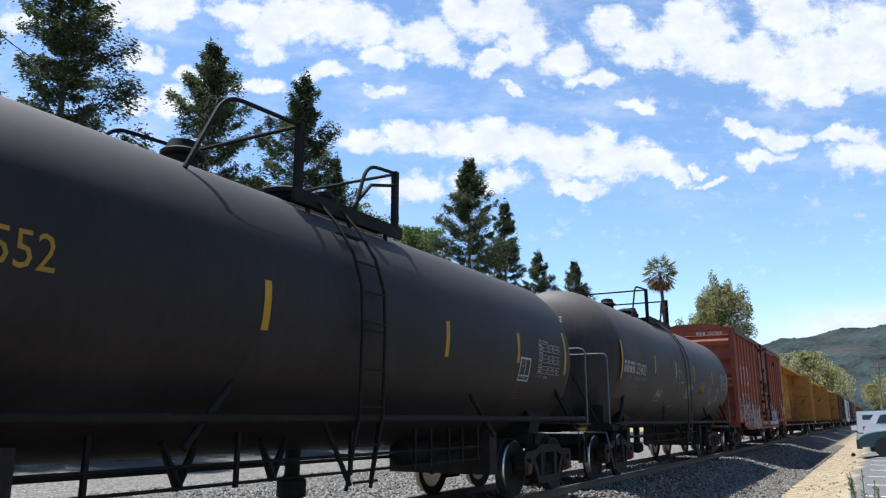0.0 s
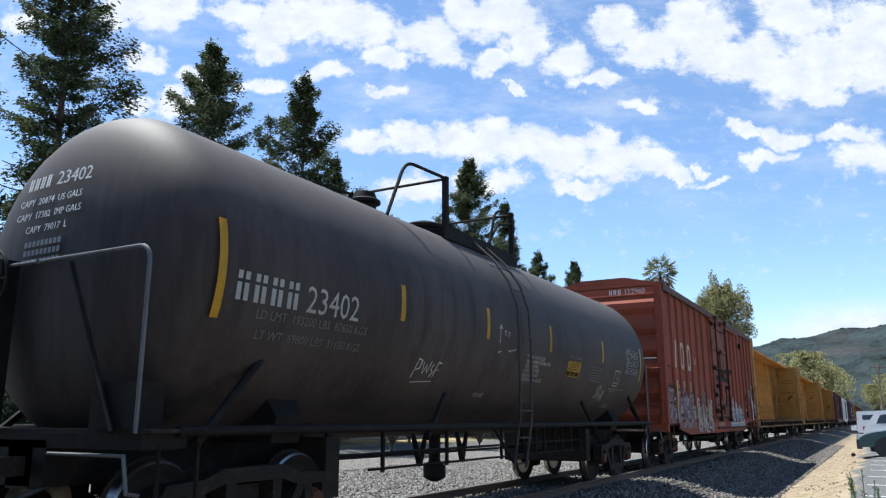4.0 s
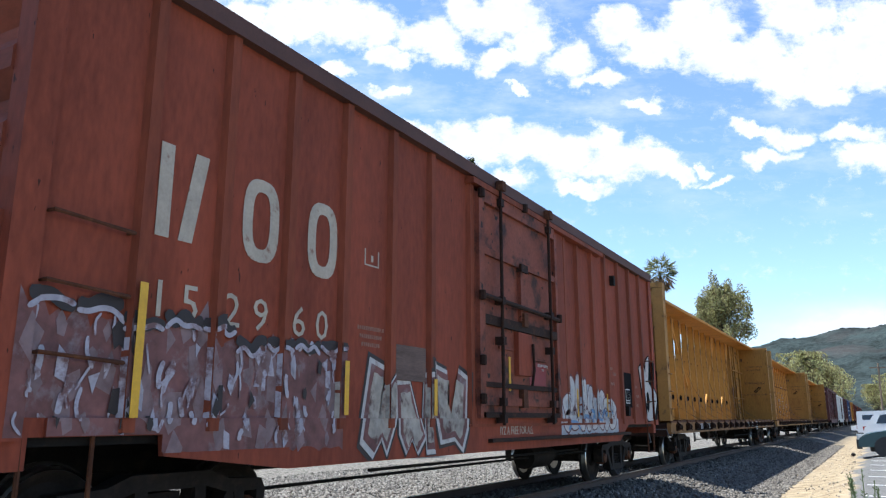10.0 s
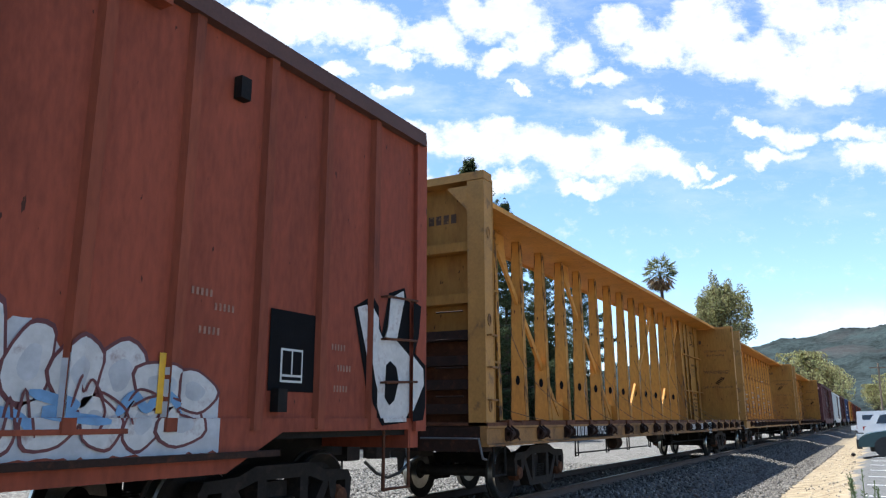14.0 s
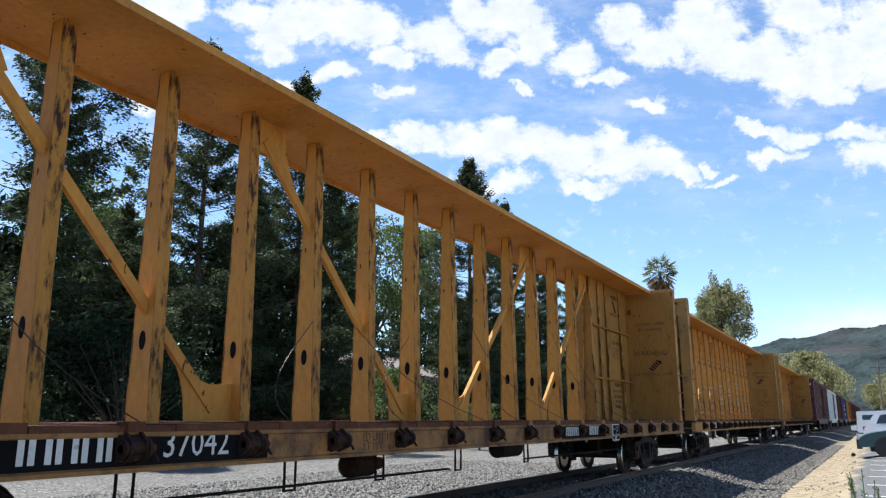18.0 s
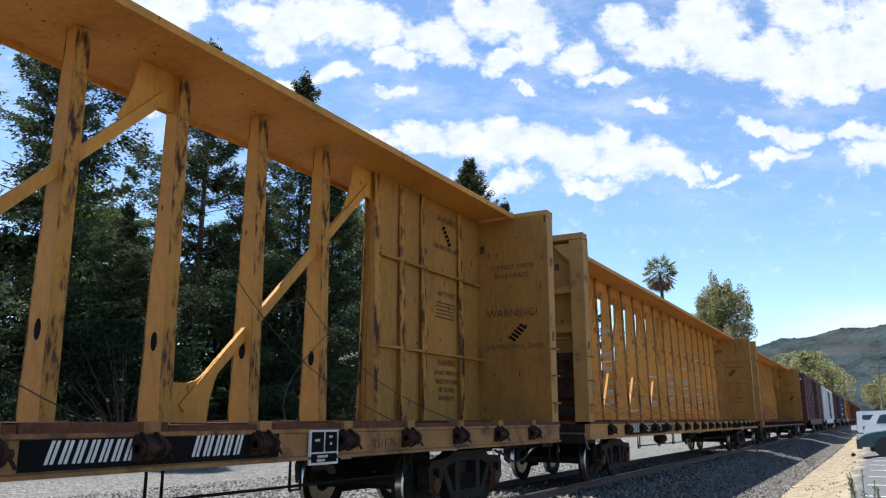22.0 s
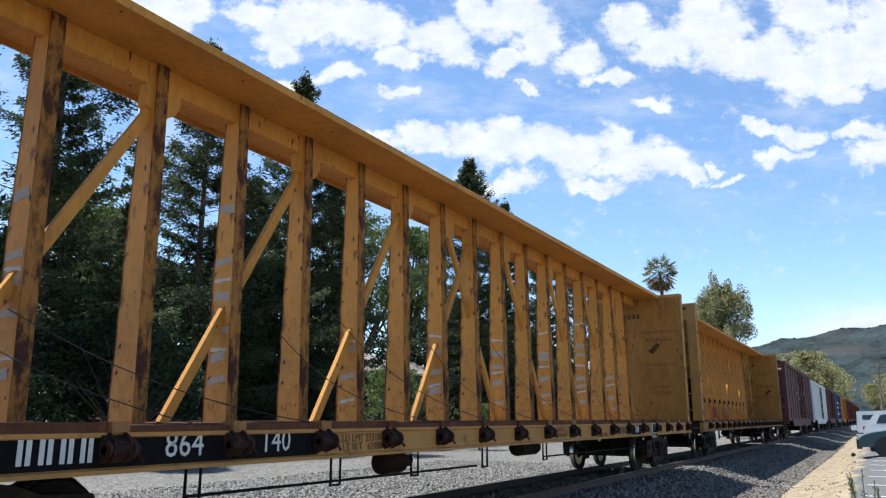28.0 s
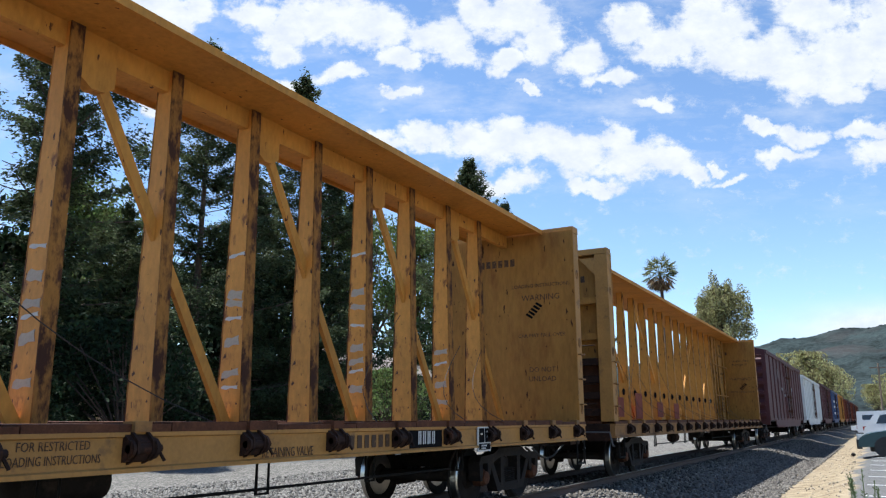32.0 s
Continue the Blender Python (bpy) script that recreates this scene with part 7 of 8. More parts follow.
def woods():
    """Crowns of the trees on the ridge, too far and too many to count."""
    rng = np.random.default_rng(17)
    ridge = bpy.data.objects["hill"].data
    k = len(ridge.vertices)
    co = np.empty(3 * k, dtype=np.float32)
    ridge.vertices.foreach_get("co", co)
    co = co.reshape(-1, 3).astype(float)
    grid = co[:, 2].reshape(110, 190)
    n = 15000
    x, y = rng.uniform(-330, 230, n), rng.uniform(1480, 1800, n)
    fx, fy = (x + 1500) / 3000 * 189, (y - 800) / 1600 * 109
    ix, iy = fx.astype(int), fy.astype(int)
    ax_, ay_ = fx - ix, fy - iy
    z = (grid[iy, ix] * (1 - ax_) + grid[iy, ix + 1] * ax_) * (1 - ay_) + (grid[iy + 1, ix] * (1 - ax_) + grid[iy + 1, ix + 1] * ax_) * ay_
    keep = noise_keep(x, y)
    x, y, z = x[keep], y[keep], z[keep]
    n = len(x)
    bm = B()
    bmesh.ops.create_icosphere(bm, subdivisions=1, radius=1.0)
    bm.verts.ensure_lookup_table()
    unit = np.array([v.co[:] for v in bm.verts])
    tri = np.array([[v.index for v in f.verts] for f in bm.faces])
    bm.free()
    r = rng.uniform(1.2, 2.8, (n, 1, 1))
    v = unit[None] * r * (1 + rng.normal(0, 0.16, (n, len(unit), 3))) * [1, 1, 0.55] + np.stack([x, y, z + 0.4], 1)[:, None]
    me = bpy.data.meshes.new("hillside_trees")
    me.from_pydata(v.reshape(-1, 3).tolist(), [], (tri[None] + len(unit) * np.arange(n)[:, None, None]).reshape(-1, 3).tolist())
    me.polygons.foreach_set("use_smooth", [True] * len(me.polygons))
    me.materials.append(M["far_crown"])
    tagged(new("hillside_trees", me), "grey-green tree crowns along the ridge", "woods", kind="stuff")


def noise_keep(x, y):
    return np.array([noise.noise((a / 90, b / 90, 5.0)) > -0.28 for a, b in zip(x, y)])


# crowns tinted blue for aerial haze, like the slope below
M["far_crown"] = leaf("hazy_distant_crowns", (0.036, 0.048, 0.046), var=0.35, through=0.6)
woods()


def house(x, y, w, d, eave, ridge, turn=0):
    h = thing("house", "tan stucco house with a grey shingle roof", "house", pose(x, y, -0.4, 0, 0, turn))
    for a in ((-w / 2, w / 2, -d / 2, -d / 2 + 0.2), (-w / 2, w / 2, d / 2 - 0.2, d / 2), (-w / 2, -w / 2 + 0.2, -d / 2 + 0.2, d / 2 - 0.2), (w / 2 - 0.2, w / 2, -d / 2 + 0.2, d / 2 - 0.2)):
        part("wall", box(B(), *a, 0, eave), "stucco", h)
    for s in (-1, 1):
        prism(bm := B(), [(0, ridge), (s * (w / 2 + 0.6), eave - 0.1), (s * (w / 2 + 0.6), eave + 0.08), (0, ridge + 0.2)], "y", -d / 2 - 0.5, d / 2 + 0.5)
        part("roof", bm, "shingle", h)
        prism(bm := B(), [(-w / 2, eave), (w / 2, eave), (0, ridge)], "y", s * d / 2 - 0.1, s * d / 2 + 0.1)
        part("gable", bm, "stucco", h)
    for k in (-1, 1):
        wn = part("window", box(B(), w / 2, w / 2 + 0.05, k * d / 4 - 0.7, k * d / 4 + 0.7, 1.0, 2.2), "line_white", h)
        part("pane", box(B(), w / 2 + 0.05, w / 2 + 0.06, k * d / 4 - 0.62, k * d / 4 + 0.62, 1.08, 2.12), "glass", wn)
    part("fascia", box(B(), w / 2 + 0.55, w / 2 + 0.62, -d / 2 - 0.5, d / 2 + 0.5, eave - 0.2, eave + 0.06), "wood", h)


house(-39.5, 54.8, 10.0, 14.5, 5.2, 7.2)
house(-42.0, 38.5, 9.5, 11.0, 3.5, 5.4)


def vehicle(name, label, m, length, wide, prof, glass, body, lamp, back, trim=None):
    """A parked car: a body drawn out of its side profile, with glass, wheels, lamps and bumpers. It faces -x."""
    v = thing(name, label, "car", m, "parked cars")
    bm = prism(B(), prof, "y", -wide / 2, wide / 2)
    top = max(z for _, z in prof)
    for q in bm.verts:
        if q.co.z > 0.95:
            q.co.y *= 1 - 0.16 * (q.co.z - 0.95) / max(0.3, top - 0.95)
    part("body", bm, body, v, bevel=0.05)
    for g in glass:
        gm = prism(B(), g, "y", -wide / 2 - 0.006, wide / 2 + 0.006)
        for q in gm.verts:
            if q.co.z > 0.95:
                q.co.y *= 1 - 0.16 * (q.co.z - 0.95) / max(0.3, top - 0.95)
        part("window", gm, "glass", v, bevel=0.01)
    for x in (0.21 * length, 0.80 * length):
        for s in (-1, 1):
            yy = s * (wide / 2 - 0.10)
            ty = part("wheel", lathe(B(), [(-0.11, 0.20), (-0.11, 0.31), (-0.08, 0.335), (0.08, 0.335), (0.11, 0.31), (0.11, 0.20)], "y", 24, (x, yy, 0.335)), "tyre", v)
            part("rim", lathe(B(), [(-0.112, 0.06), (-0.115, 0.205), (0.115, 0.205), (0.112, 0.06)], "y", 20, (x, yy, 0.335)), "rim", ty)
            bm = B()
            for k in range(6):
                an = k * 1.0472
                rod(bm, (x + 0.06 * math.cos(an), yy + s * 0.118, 0.335 + 0.06 * math.sin(an)), (x + 0.19 * math.cos(an + 0.1), yy + s * 0.112, 0.335 + 0.19 * math.sin(an + 0.1)), 0.018, 5)
            part("spokes", bm, "plastic", ty)
            part("wheel_arch", lathe(B(), [(-0.02, 0.34), (-0.02, 0.39), (0.02, 0.39), (0.02, 0.34)], "y", 24, (x, s * wide / 2, 0.34)), "plastic", v)
    for s in (-1, 1):
        part("lamp", box(B(), lamp[0], lamp[1], s * wide * 0.36 - 0.16, s * wide * 0.36 + 0.17, lamp[2], lamp[3]), "lamp_red" if back else "chrome", v, bevel=0.03)
        part("mirror", box(B(), length * 0.33, length * 0.33 + 0.1, s * (wide / 2 + 0.09) - 0.09, s * (wide / 2 + 0.09) + 0.09, 1.0, 1.15), trim or body, v, bevel=0.03)
    part("bumper", box(B(), -0.05, 0.12, -wide / 2 + 0.04, wide / 2 - 0.04, 0.28, 0.60), trim or "plastic", v, bevel=0.05)
    part("underbody", box(B(), 0.4, length - 0.4, -wide / 2 + 0.2, wide / 2 - 0.2, 0.18, 0.4), "plastic", v)
    return v


LOT = -0.125
vehicle("hatchback", "dark green hatchback with black bumper, parked nose to the path", pose(-0.78, 34.0, LOT, 0, 0, 2), 4.3, 1.75,
        [(0, 0.35), (0.0, 0.55), (0.06, 0.68), (0.2, 0.78), (0.5, 0.87), (1.1, 0.96), (1.4, 1.12), (1.9, 1.40), (2.5, 1.47), (3.5, 1.38), (4.1, 0.98), (4.28, 0.9), (4.3, 0.35)],
        [[(1.25, 0.95), (1.92, 1.36), (2.4, 1.40), (2.4, 0.95)], [(2.5, 0.95), (2.5, 1.40), (3.3, 1.33), (3.8, 0.98)]], "car_green", (-0.02, 0.34, 0.62, 0.80), False, "plastic")
vehicle("sport_utility_car", "white sport utility car parked tail to the path", pose(-0.72, 48.0, LOT, 0, 0, -2), 4.6, 1.85,
        [(0, 0.4), (0.0, 0.72), (0.06, 0.92), (0.16, 1.02), (0.46, 1.50), (0.66, 1.68), (0.95, 1.75), (2.0, 1.77), (2.75, 1.68), (3.45, 1.12), (4.3, 0.96), (4.55, 0.75), (4.6, 0.4)],
        [[(0.62, 1.14), (0.84, 1.58), (1.5, 1.66), (1.5, 1.14)], [(1.58, 1.14), (1.58, 1.66), (2.6, 1.62), (3.15, 1.14)]], "car_white", (-0.02, 0.2, 0.78, 0.98), True)
vehicle("pickup_truck", "white pickup truck with a camper shell, tail to the path", pose(-1.29, 59.0, LOT, 0, 0, 1), 5.3, 1.85,
        [(0, 0.5), (0.0, 1.02), (0.04, 1.85), (1.9, 1.92), (2.0, 1.75), (3.1, 1.75), (3.75, 1.15), (5.1, 1.02), (5.3, 0.9), (5.3, 0.45)],
        [[(0.35, 1.32), (0.35, 1.62), (1.65, 1.66), (1.65, 1.32)], [(2.1, 1.2), (2.1, 1.68), (3.0, 1.68), (3.5, 1.2)]], "car_white", (-0.03, 0.12, 0.72, 1.0), True)
vehicle("sedan", "white sedan parked far along the path", pose(-2.3, 82.0, LOT, 0, 0, 0), 4.5, 1.8,
        [(0, 0.35), (0.02, 0.7), (0.9, 0.9), (1.6, 1.40), (2.9, 1.42), (3.6, 0.95), (4.45, 0.9), (4.5, 0.35)],
        [[(1.05, 0.93), (1.65, 1.34), (2.85, 1.36), (3.4, 0.95)]], "car_white", (-0.02, 0.26, 0.58, 0.74), False)
for k in range(14):
    y = 13.5 + 2.7 * k
    m_ = part("parking_line", box(B(), -0.35, 4.6, y - 0.05, y + 0.05, LOT + 0.015, LOT + 0.021), "line_white", None, smooth=False)
    tagged(m_, "worn white painted parking line", "parking line", "parking lines")
lamp_post = thing("utility_pole", "thin weathered utility pole", "pole")
part("shaft", rod(B(), (0.42, 90, -0.2), (0.55, 90, 6.8), 0.11, 8, 0.08), "wood", lamp_post)
part("crossarm", box(B(), -0.3, 1.3, 89.95, 90.05, 6.3, 6.42), "wood", lamp_post)


def weeds():
    rng = np.random.default_rng(31)
    for k, (x, y, top) in enumerate(((-0.32, 9.5, 0.60), (-0.27, 10.2, 0.52), (-0.22, 9.8, 0.68), (-0.17, 9.2, 0.60), (-0.12, 9.3, 0.52), (-0.36, 12.5, 0.40), (-0.52, 16.0, 0.2), (-0.56, 17.5, 0.15), (-0.62, 19.0, 0.1), (-0.05, 9.0, 0.56))):
        w = thing("tall_weed", "tall green roadside weed with narrow leaves", "weed", pose(x, y, -0.22), "weeds at the path's edge")
        h = top + 0.25
        lean = rng.normal(0, 0.05, 2)
        part("stem", rod(B(), (0, 0, 0), (lean[0], lean[1], h), 0.008, 5, 0.004), "weed", w)
        m = 44
        t = rng.uniform(0.05, 1, m)
        a = rng.uniform(0, 6.28, m)
        r = 0.05 * (1.15 - t)
        C = np.stack([lean[0] * t + r * np.cos(a), lean[1] * t + r * np.sin(a), h * t], 1)
        A = np.stack([np.cos(a), np.sin(a), np.full(m, 0.8)], 1)
        share("leaves", sprays("leaves", C, A, 0.04 + 0.045 * (1 - t), np.full(m, 0.011), "weed"), w)


weeds()


def stones(name, count, area, size, material, label, seed):
    """Loose ballast: angular stones, joined, lying on the ground."""
    rng = np.random.default_rng(seed)
    x0, x1, y0, y1 = area
    dx = rng.uniform(x0, x1, count)
    y = y0 + (y1 - y0) * rng.uniform(0, 1, count) ** 1.6
    cube = np.array([(-1, -1, -1), (1, -1, -1), (1, 1, -1), (-1, 1, -1), (-0.7, -0.7, 1), (0.7, -0.7, 1), (0.7, 0.7, 1), (-0.7, 0.7, 1)], float)
    quad = np.array([(3, 2, 1, 0), (4, 5, 6, 7), (0, 1, 5, 4), (1, 2, 6, 5), (2, 3, 7, 6), (3, 0, 4, 7)])
    z = np.array([height(v) for v in dx])
    s = rng.uniform(0.5, 1.2, (count, 1, 3)) * size
    v = cube[None] * s * (1 + rng.normal(0, 0.22, (count, 8, 3)))
    a, b = rng.uniform(0, 6.28, count), rng.normal(0, 0.5, count)
    ca, sa, cb, sb = np.cos(a), np.sin(a), np.cos(b), np.sin(b)
    zr = np.zeros(count)
    R1 = np.stack([np.stack([ca, -sa, zr], 1), np.stack([sa, ca, zr], 1), np.stack([zr, zr, zr + 1], 1)], 1)
    R2 = np.stack([np.stack([cb, zr, sb], 1), np.stack([zr, zr + 1, zr], 1), np.stack([-sb, zr, cb], 1)], 1)
    v = np.einsum("nij,nkj->nki", R1 @ R2, v) + np.stack([TX + dx, y, z + size * 0.35], 1)[:, None]
    f = (quad[None] + 8 * np.arange(count)[:, None, None]).reshape(-1)
    me = bpy.data.meshes.new(name)
    me.vertices.add(8 * count)
    me.vertices.foreach_set("co", v.astype(np.float32).ravel())
    me.loops.add(24 * count)
    me.loops.foreach_set("vertex_index", f.astype(np.int32))
    me.polygons.add(6 * count)
    me.polygons.foreach_set("loop_start", np.arange(0, 24 * count, 4, dtype=np.int32))
    me.update(calc_edges=True)
    me.materials.append(M[material])
    return tagged(new(name, me), label, "gravel", kind="stuff")


def stone_material(name, lo, hi):
    m = bpy.data.materials.new(name)
    m.use_nodes = True
    n, lk = m.node_tree.nodes, m.node_tree.links.new
    geo = n.new("ShaderNodeNewGeometry")
    r = n.new("ShaderNodeValToRGB")
    r.color_ramp.elements[0].color, r.color_ramp.elements[1].color = (*lo, 1), (*hi, 1)
    lk(geo.outputs["Random Per Island"], r.inputs[0])
    lk(r.outputs[0], n["Principled BSDF"].inputs["Base Color"])
    n["Principled BSDF"].inputs["Roughness"].default_value = 0.9
    return m


M["stone"] = stone_material("ballast_stone", (0.045, 0.04, 0.035), (0.30, 0.28, 0.25))
# near-track stones toned down for the deep shade beside the train
M["dull_stone"] = stone_material("train_shade_ballast_stone", (0.036, 0.031, 0.026), (0.20, 0.18, 0.158))
M["pebble"] = stone_material("path_pebble", (0.2, 0.16, 0.12), (0.5, 0.43, 0.34))
stones("ballast", 26000, (-3.4, 3.15, 4, 60), 0.03, "dull_stone", "grey crushed stone ballast round the ties", 1)
stones("ballast", 26000, (-11.5, -2.8, 4, 32), 0.032, "stone", "pale grey gravel beyond the track", 2)
stones("shoulder_gravel", 8000, (2.7, 3.9, 11, 60), 0.033, "dull_stone", "coarse gravel at the edge of the path", 3)
stones("pebbles", 350, (3.8, 5.3, 11, 60), 0.022, "pebble", "scattered pebbles on the dirt path", 4)
rk = thing("rock", "dark rounded rock at the path's edge", "rock", pose(-1.05, 36.2, -0.22) @ Matrix.Scale(0.42, 4))
part("stone", lathe(B(), [(-0.05, 0.05), (0.02, 0.2), (0.15, 0.22), (0.26, 0.12), (0.29, 0.03)], "z", 9), "grime", rk)
# ---- clouds: a far sheet of broken cumulus that drifts with the wind ----
def clouds():
    """The sheet lies on a sphere about the eye; its map counts hundredths of the picture's width."""
    m = bpy.data.materials.new("cumulus")
    m.use_nodes = True
    nt = m.node_tree
    n, lk = nt.nodes, nt.links.new
    n.remove(n["Principled BSDF"])
    uv = n.new("ShaderNodeUVMap")
    uv.uv_map = "sheet"
    groups = (
        ((2.1, 0.15, 0.45, 0.4), (2.7, 0.3, 0.6, 0.45), (3.2, 0.15, 0.4, 0.3), (2.55, 1.03, 0.42, 0.2), (3.0, 1.75, 0.45, 0.26), (2.35, 1.85, 0.3, 0.2), (3.4, 1.3, 0.4, 0.2), (0.3, 0.4, 0.4, 0.3), (4.6, 1.6, 0.5, 0.18)),
        ((4.2, 0.15, 0.5, 0.35), (4.8, 0.4, 0.6, 0.5), (4.7, 0.9, 0.45, 0.25), (5.5, 0.3, 0.7, 0.5), (6.2, 0.45, 0.7, 0.55), (6.7, 0.6, 0.45, 0.4), (5.7, 1.3, 0.45, 0.16), (6.9, 1.12, 0.5, 0.18), (6.7, 1.65, 0.4, 0.12)),
        ((7.5, 0.7, 0.6, 0.45), (7.9, 1.0, 0.5, 0.25), (8.2, 0.25, 0.5, 0.4), (8.9, 0.3, 0.7, 0.5), (9.2, 0.75, 0.5, 0.4), (8.7, 1.15, 0.35, 0.25), (10.1, 1.1, 0.55, 0.3), (10.6, 1.45, 0.5, 0.15)),
        ((10.8, 0.45, 0.55, 0.4), (11.5, 0.8, 0.7, 0.42), (12.3, 0.5, 0.7, 0.6), (12.6, 1.0, 0.8, 0.4), (13.3, 1.05, 0.8, 0.5), (13.9, 1.35, 0.7, 0.5), (14.0, 0.3, 0.7, 0.5), (14.6, 1.0, 0.8, 0.6), (14.6, 1.6, 0.45, 0.3), (15.3, 0.6, 0.7, 0.8), (15.4, 1.3, 0.5, 0.4), (16.5, 0.9, 1.2, 1.1)),
        ((6.5, 2.6, 0.5, 0.22), (7.2, 2.4, 0.5, 0.3), (8.0, 2.5, 0.6, 0.4), (8.6, 2.55, 0.7, 0.42), (9.3, 2.6, 0.7, 0.45), (9.9, 2.8, 0.7, 0.45), (10.5, 2.45, 0.32, 0.32), (10.9, 2.9, 0.6, 0.36), (11.5, 3.0, 0.55, 0.28), (12.0, 3.15, 0.35, 0.16), (7.2, 3.3, 0.7, 0.25), (8.6, 3.25, 0.7, 0.2), (10.2, 3.3, 0.6, 0.14)),
        ((13.6, 2.7, 0.55, 0.16), (13.9, 2.35, 0.6, 0.2), (15.3, 2.75, 0.6, 0.28), (15.0, 2.4, 0.5, 0.16), (12.3, 2.95, 0.2, 0.1), (12.6, 3.22, 0.28, 0.08), (11.3, 1.92, 0.4, 0.14), (9.2, 1.6, 0.2, 0.08), (13.1, 2.28, 0.35, 0.1)),
    )

    def math_(op, a, b):
        k = n.new("ShaderNodeMath")
        k.operation = op
        for i, v in enumerate((a, b)):
            if isinstance(v, (int, float)):
                k.inputs[i].default_value = v
            else:
                lk(v, k.inputs[i])
        return k.outputs[0]

    # ragged edges: the map itself is stirred before the masses are laid out
    stir = n.new("ShaderNodeTexNoise")
    stir.inputs["Scale"].default_value, stir.inputs["Detail"].default_value, stir.inputs["Roughness"].default_value = 1.0, 6, 0.6
    lk(uv.outputs[0], stir.inputs["Vector"])
    warped = n.new("ShaderNodeMix")
    warped.data_type, warped.blend_type = "RGBA", "LINEAR_LIGHT"
    warped.inputs["Factor"].default_value = 0.55
    lk(uv.outputs[0], warped.inputs["A"])
    lk(stir.outputs["Color"], warped.inputs["B"])
    body = None
    for g in groups:
        for cx, cy, rx, ry in g:
            mp = n.new("ShaderNodeMapping")
            mp.vector_type = "TEXTURE"
            mp.inputs["Location"].default_value, mp.inputs["Scale"].default_value = (cx, cy, 0), (rx * 1.25, ry * 1.25, 9)
            lk(warped.outputs["Result"], mp.inputs[0])
            gr = n.new("ShaderNodeTexGradient")
            gr.gradient_type = "SPHERICAL"
            lk(mp.outputs[0], gr.inputs[0])
            body = gr.outputs["Fac"] if body is None else math_("MAXIMUM", body, gr.outputs["Fac"])

    def fbm(scale, detail, rough, sx=1.0, sy=1.0, seed=0.0):
        mp = n.new("ShaderNodeMapping")
        mp.inputs["Scale"].default_value, mp.inputs["Location"].default_value = (sx, sy, 1), (seed, seed, 0)
        lk(uv.outputs[0], mp.inputs[0])
        t = n.new("ShaderNodeTexNoise")
        t.inputs["Scale"].default_value, t.inputs["Detail"].default_value, t.inputs["Roughness"].default_value = scale, detail, rough
        lk(mp.outputs[0], t.inputs["Vector"])
        return t.outputs[0]

    puff = fbm(2.2, 12, 0.7, 1.0, 1.4, 3.0)
    dens = math_("ADD", math_("MULTIPLY", body, 1.7), math_("MULTIPLY", math_("SUBTRACT", puff, 0.5), 2.5))
    a = n.new("ShaderNodeMapRange")
    a.interpolation_type = "SMOOTHSTEP"
    a.inputs[1].default_value, a.inputs[2].default_value = 0.05, 0.9
    lk(dens, a.inputs[0])
    wisp = n.new("ShaderNodeMapRange")
    wisp.inputs[1].default_value, wisp.inputs[2].default_value, wisp.inputs[4].default_value = 0.47, 0.76, 0.5
    lk(fbm(0.7, 9, 0.65, 0.8, 2.2, 11.0), wisp.inputs[0])
    sep = n.new("ShaderNodeSeparateXYZ")
    lk(uv.outputs[0], sep.inputs[0])
    high = n.new("ShaderNodeMapRange")
    high.inputs[1].default_value, high.inputs[2].default_value, high.inputs[3].default_value, high.inputs[4].default_value = 2.6, 4.4, 1.0, 0.0
    lk(sep.outputs[1], high.inputs[0])
    cover = math_("MAXIMUM", a.outputs[0], math_("MULTIPLY", wisp.outputs[0], high.outputs[0]))
    veil = n.new("ShaderNodeTexGradient")
    veil.gradient_type = "QUADRATIC_SPHERE"
    vm = n.new("ShaderNodeMapping")
    vm.vector_type = "TEXTURE"
    vm.inputs["Location"].default_value, vm.inputs["Scale"].default_value = (15.6, 5.85, 0), (3.2, 0.75, 1)
    lk(uv.outputs[0], vm.inputs[0])
    lk(vm.outputs[0], veil.inputs[0])
    thin = n.new("ShaderNodeMapRange")
    thin.inputs[1].default_value, thin.inputs[2].default_value, thin.inputs[4].default_value = 0.0, 0.40, 0.9
    lk(math_("MULTIPLY", veil.outputs["Fac"], math_("ADD", fbm(0.9, 6, 0.55, 0.5, 2.5, 2.0), 0.45)), thin.inputs[0])
    cover = math_("MAXIMUM", cover, thin.outputs[0])
    tone = n.new("ShaderNodeValToRGB")
    tone.color_ramp.elements[0].color, tone.color_ramp.elements[1].color = (0.80, 0.83, 0.92, 1), (1.0, 0.99, 0.985, 1)
    tone.color_ramp.elements[0].position, tone.color_ramp.elements[1].position = 0.30, 0.62
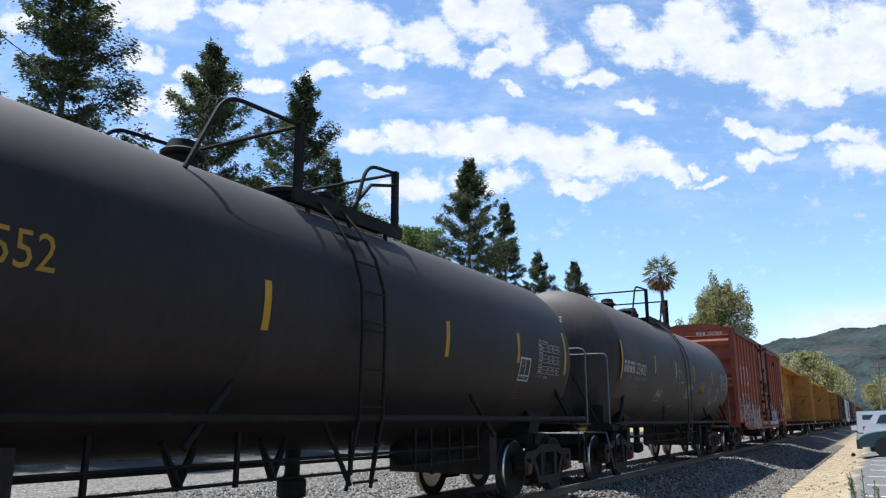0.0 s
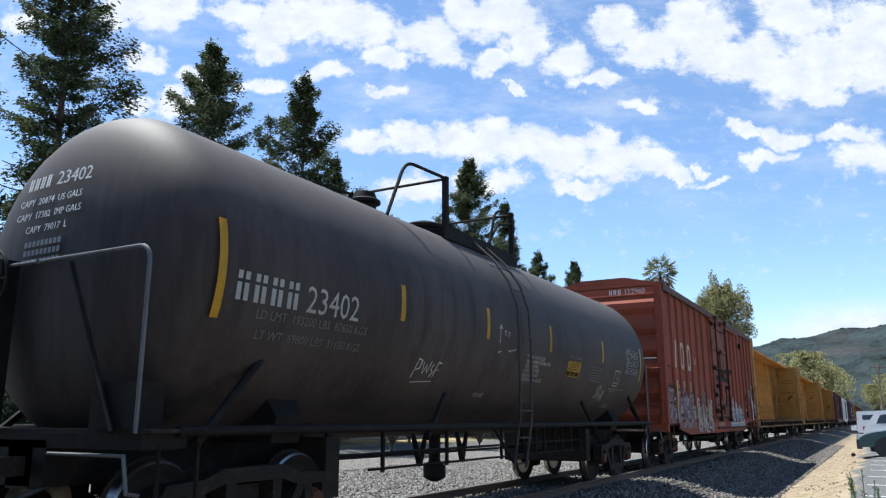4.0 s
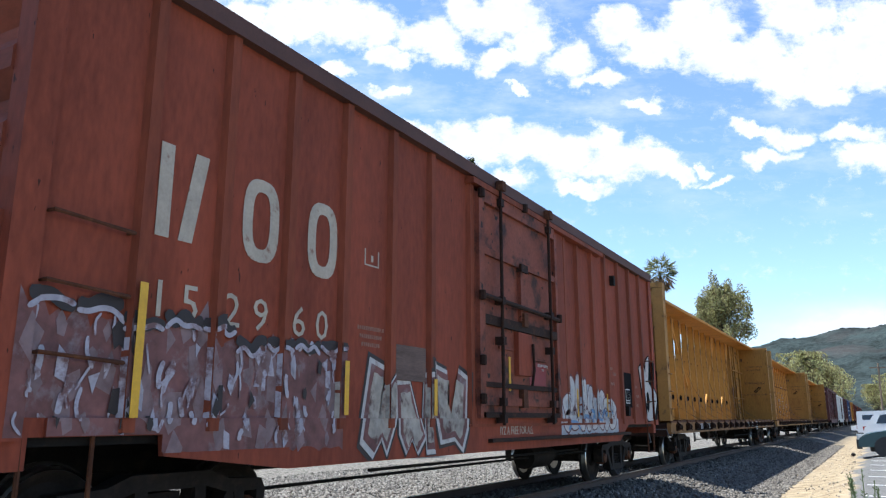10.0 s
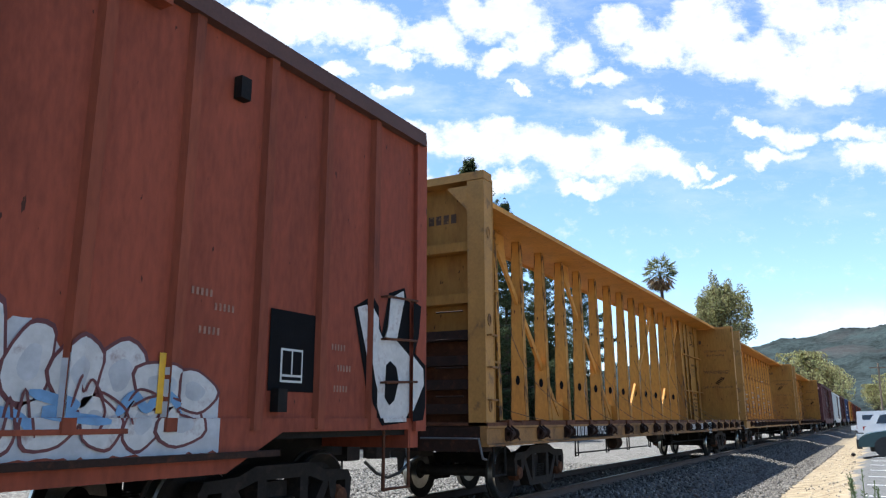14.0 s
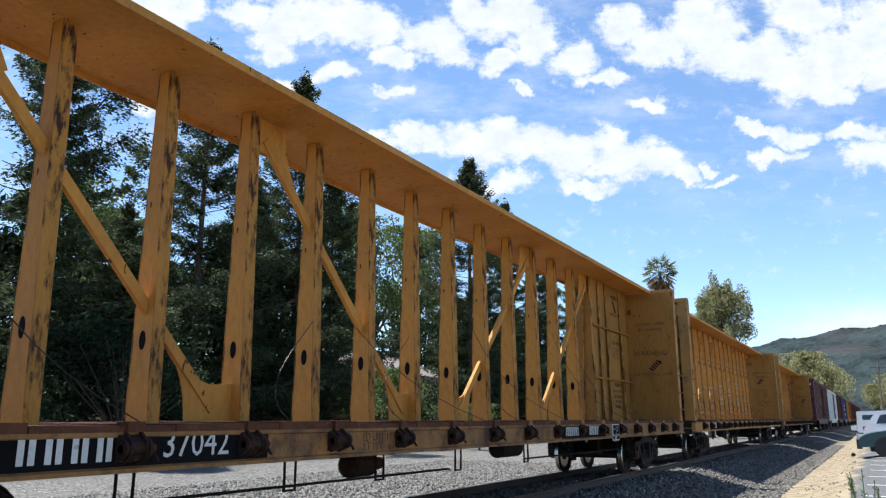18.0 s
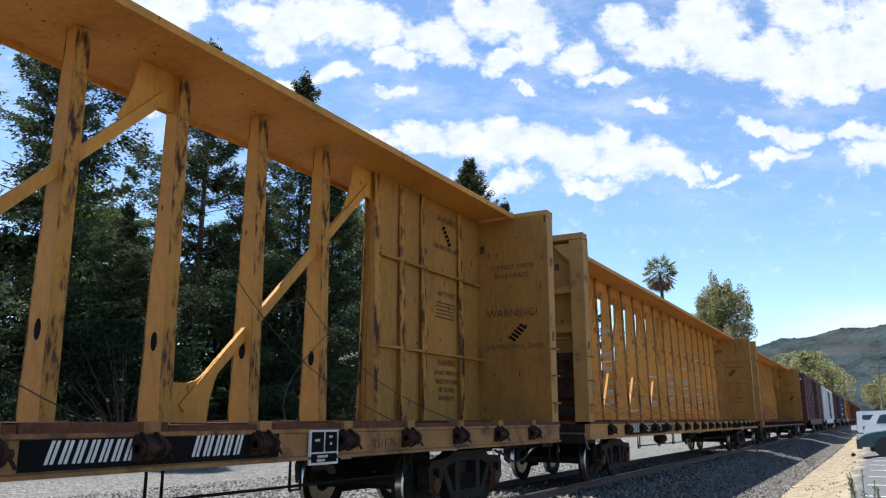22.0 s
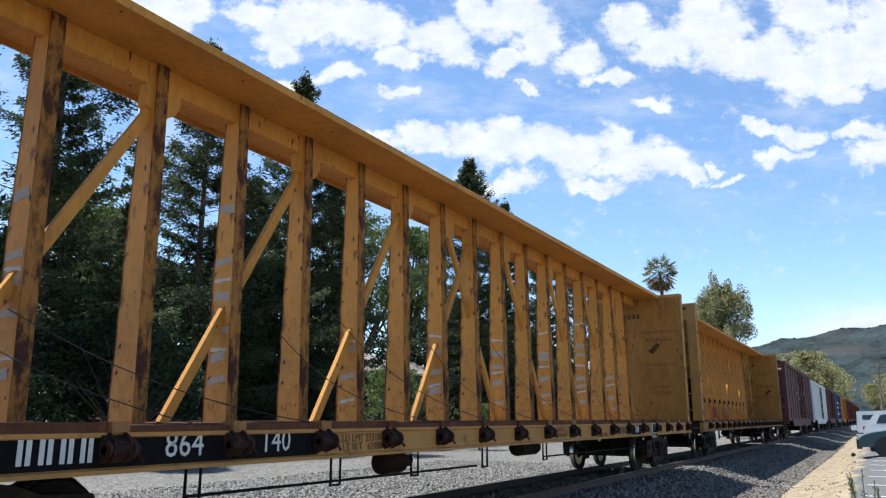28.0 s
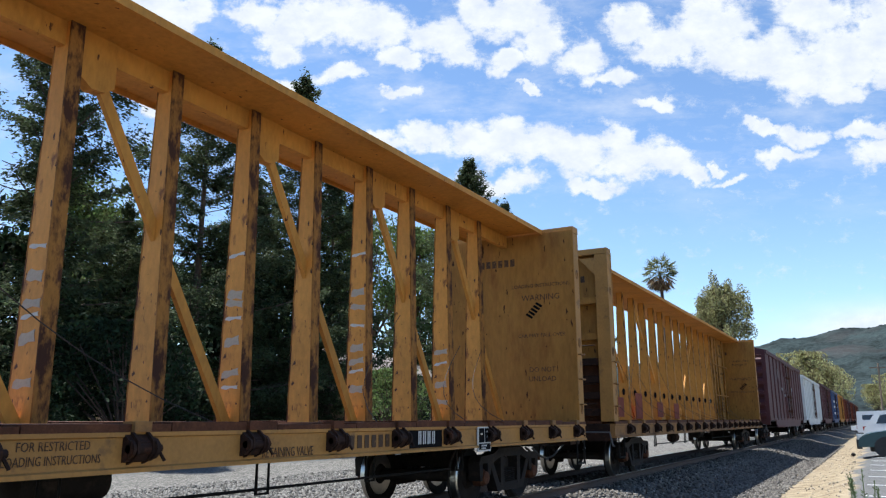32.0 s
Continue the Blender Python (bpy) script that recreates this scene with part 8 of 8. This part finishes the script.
    lk(fbm(2.0, 8, 0.6, 1.0, 1.4, 6.0), tone.inputs[0])
    em = n.new("ShaderNodeEmission")
    em.inputs["Strength"].default_value = CLOUD_LIGHT
    lk(tone.outputs[0], em.inputs["Color"])
    tr = n.new("ShaderNodeBsdfTransparent")
    mx = n.new("ShaderNodeMixShader")
    lk(cover, mx.inputs[0])
    lk(tr.outputs[0], mx.inputs[1])
    lk(em.outputs[0], mx.inputs[2])
    lk(mx.outputs[0], n["Material Output"].inputs["Surface"])
    focal = 0.5 / math.tan(radians(60.49) / 2)
    nu, nv = 40, 24
    verts, uvs, faces = [], [], []
    turn = AIM.to_3x3()
    for j in range(nv + 1):
        for i in range(nu + 1):
            u, v = -5.0 + 26.5 * i / nu, -4.0 + 11.0 * j / nv
            d = turn @ Vector(((u / 15.68 - 0.5), (4.41 - v) / 15.68, -focal))
            verts.append(d.normalized() * 4200)
            uvs.append((u, v))
    for j in range(nv):
        for i in range(nu):
            k = j * (nu + 1) + i
            faces.append((k, k + 1, k + nu + 2, k + nu + 1))
    me = bpy.data.meshes.new("clouds")
    me.from_pydata(verts, [], faces)
    layer = me.uv_layers.new(name="sheet")
    for lp in me.loops:
        layer.data[lp.index].uv = uvs[lp.vertex_index]
    me.materials.append(m)
    ob = tagged(new("clouds", me), "broken white summer clouds, drifting", "clouds", kind="structure")
    ob.matrix_basis = pose(0, 0, EYE_HEIGHT)
    DRIFT.append((ob, [(float(t), pose(0, 0, EYE_HEIGHT, 0, 0, -1.35 * t / 32)) for t in (0, 8, 16, 24, 32)]))


CLOUD_LIGHT = 0.53
clouds()
# ---- what moves ----
def motions():
    for car, mid in CARS:
        walk(car, [(float(t), pose(CAR_TRACK, mid - run(t), 0)) for t in range(33)])
    for ax, y, r, turning in WHEELS:
        if turning and ax.parent in NEAR:
            walk(ax, [(k / 5, pose(0, y, r, math.degrees((run(k / 5) - run(0)) / r))) for k in range(161)])
    for sheet, rows in DRIFT:
        walk(sheet, rows)


NEAR = [car for car, mid in CARS if mid < 70]
motions()
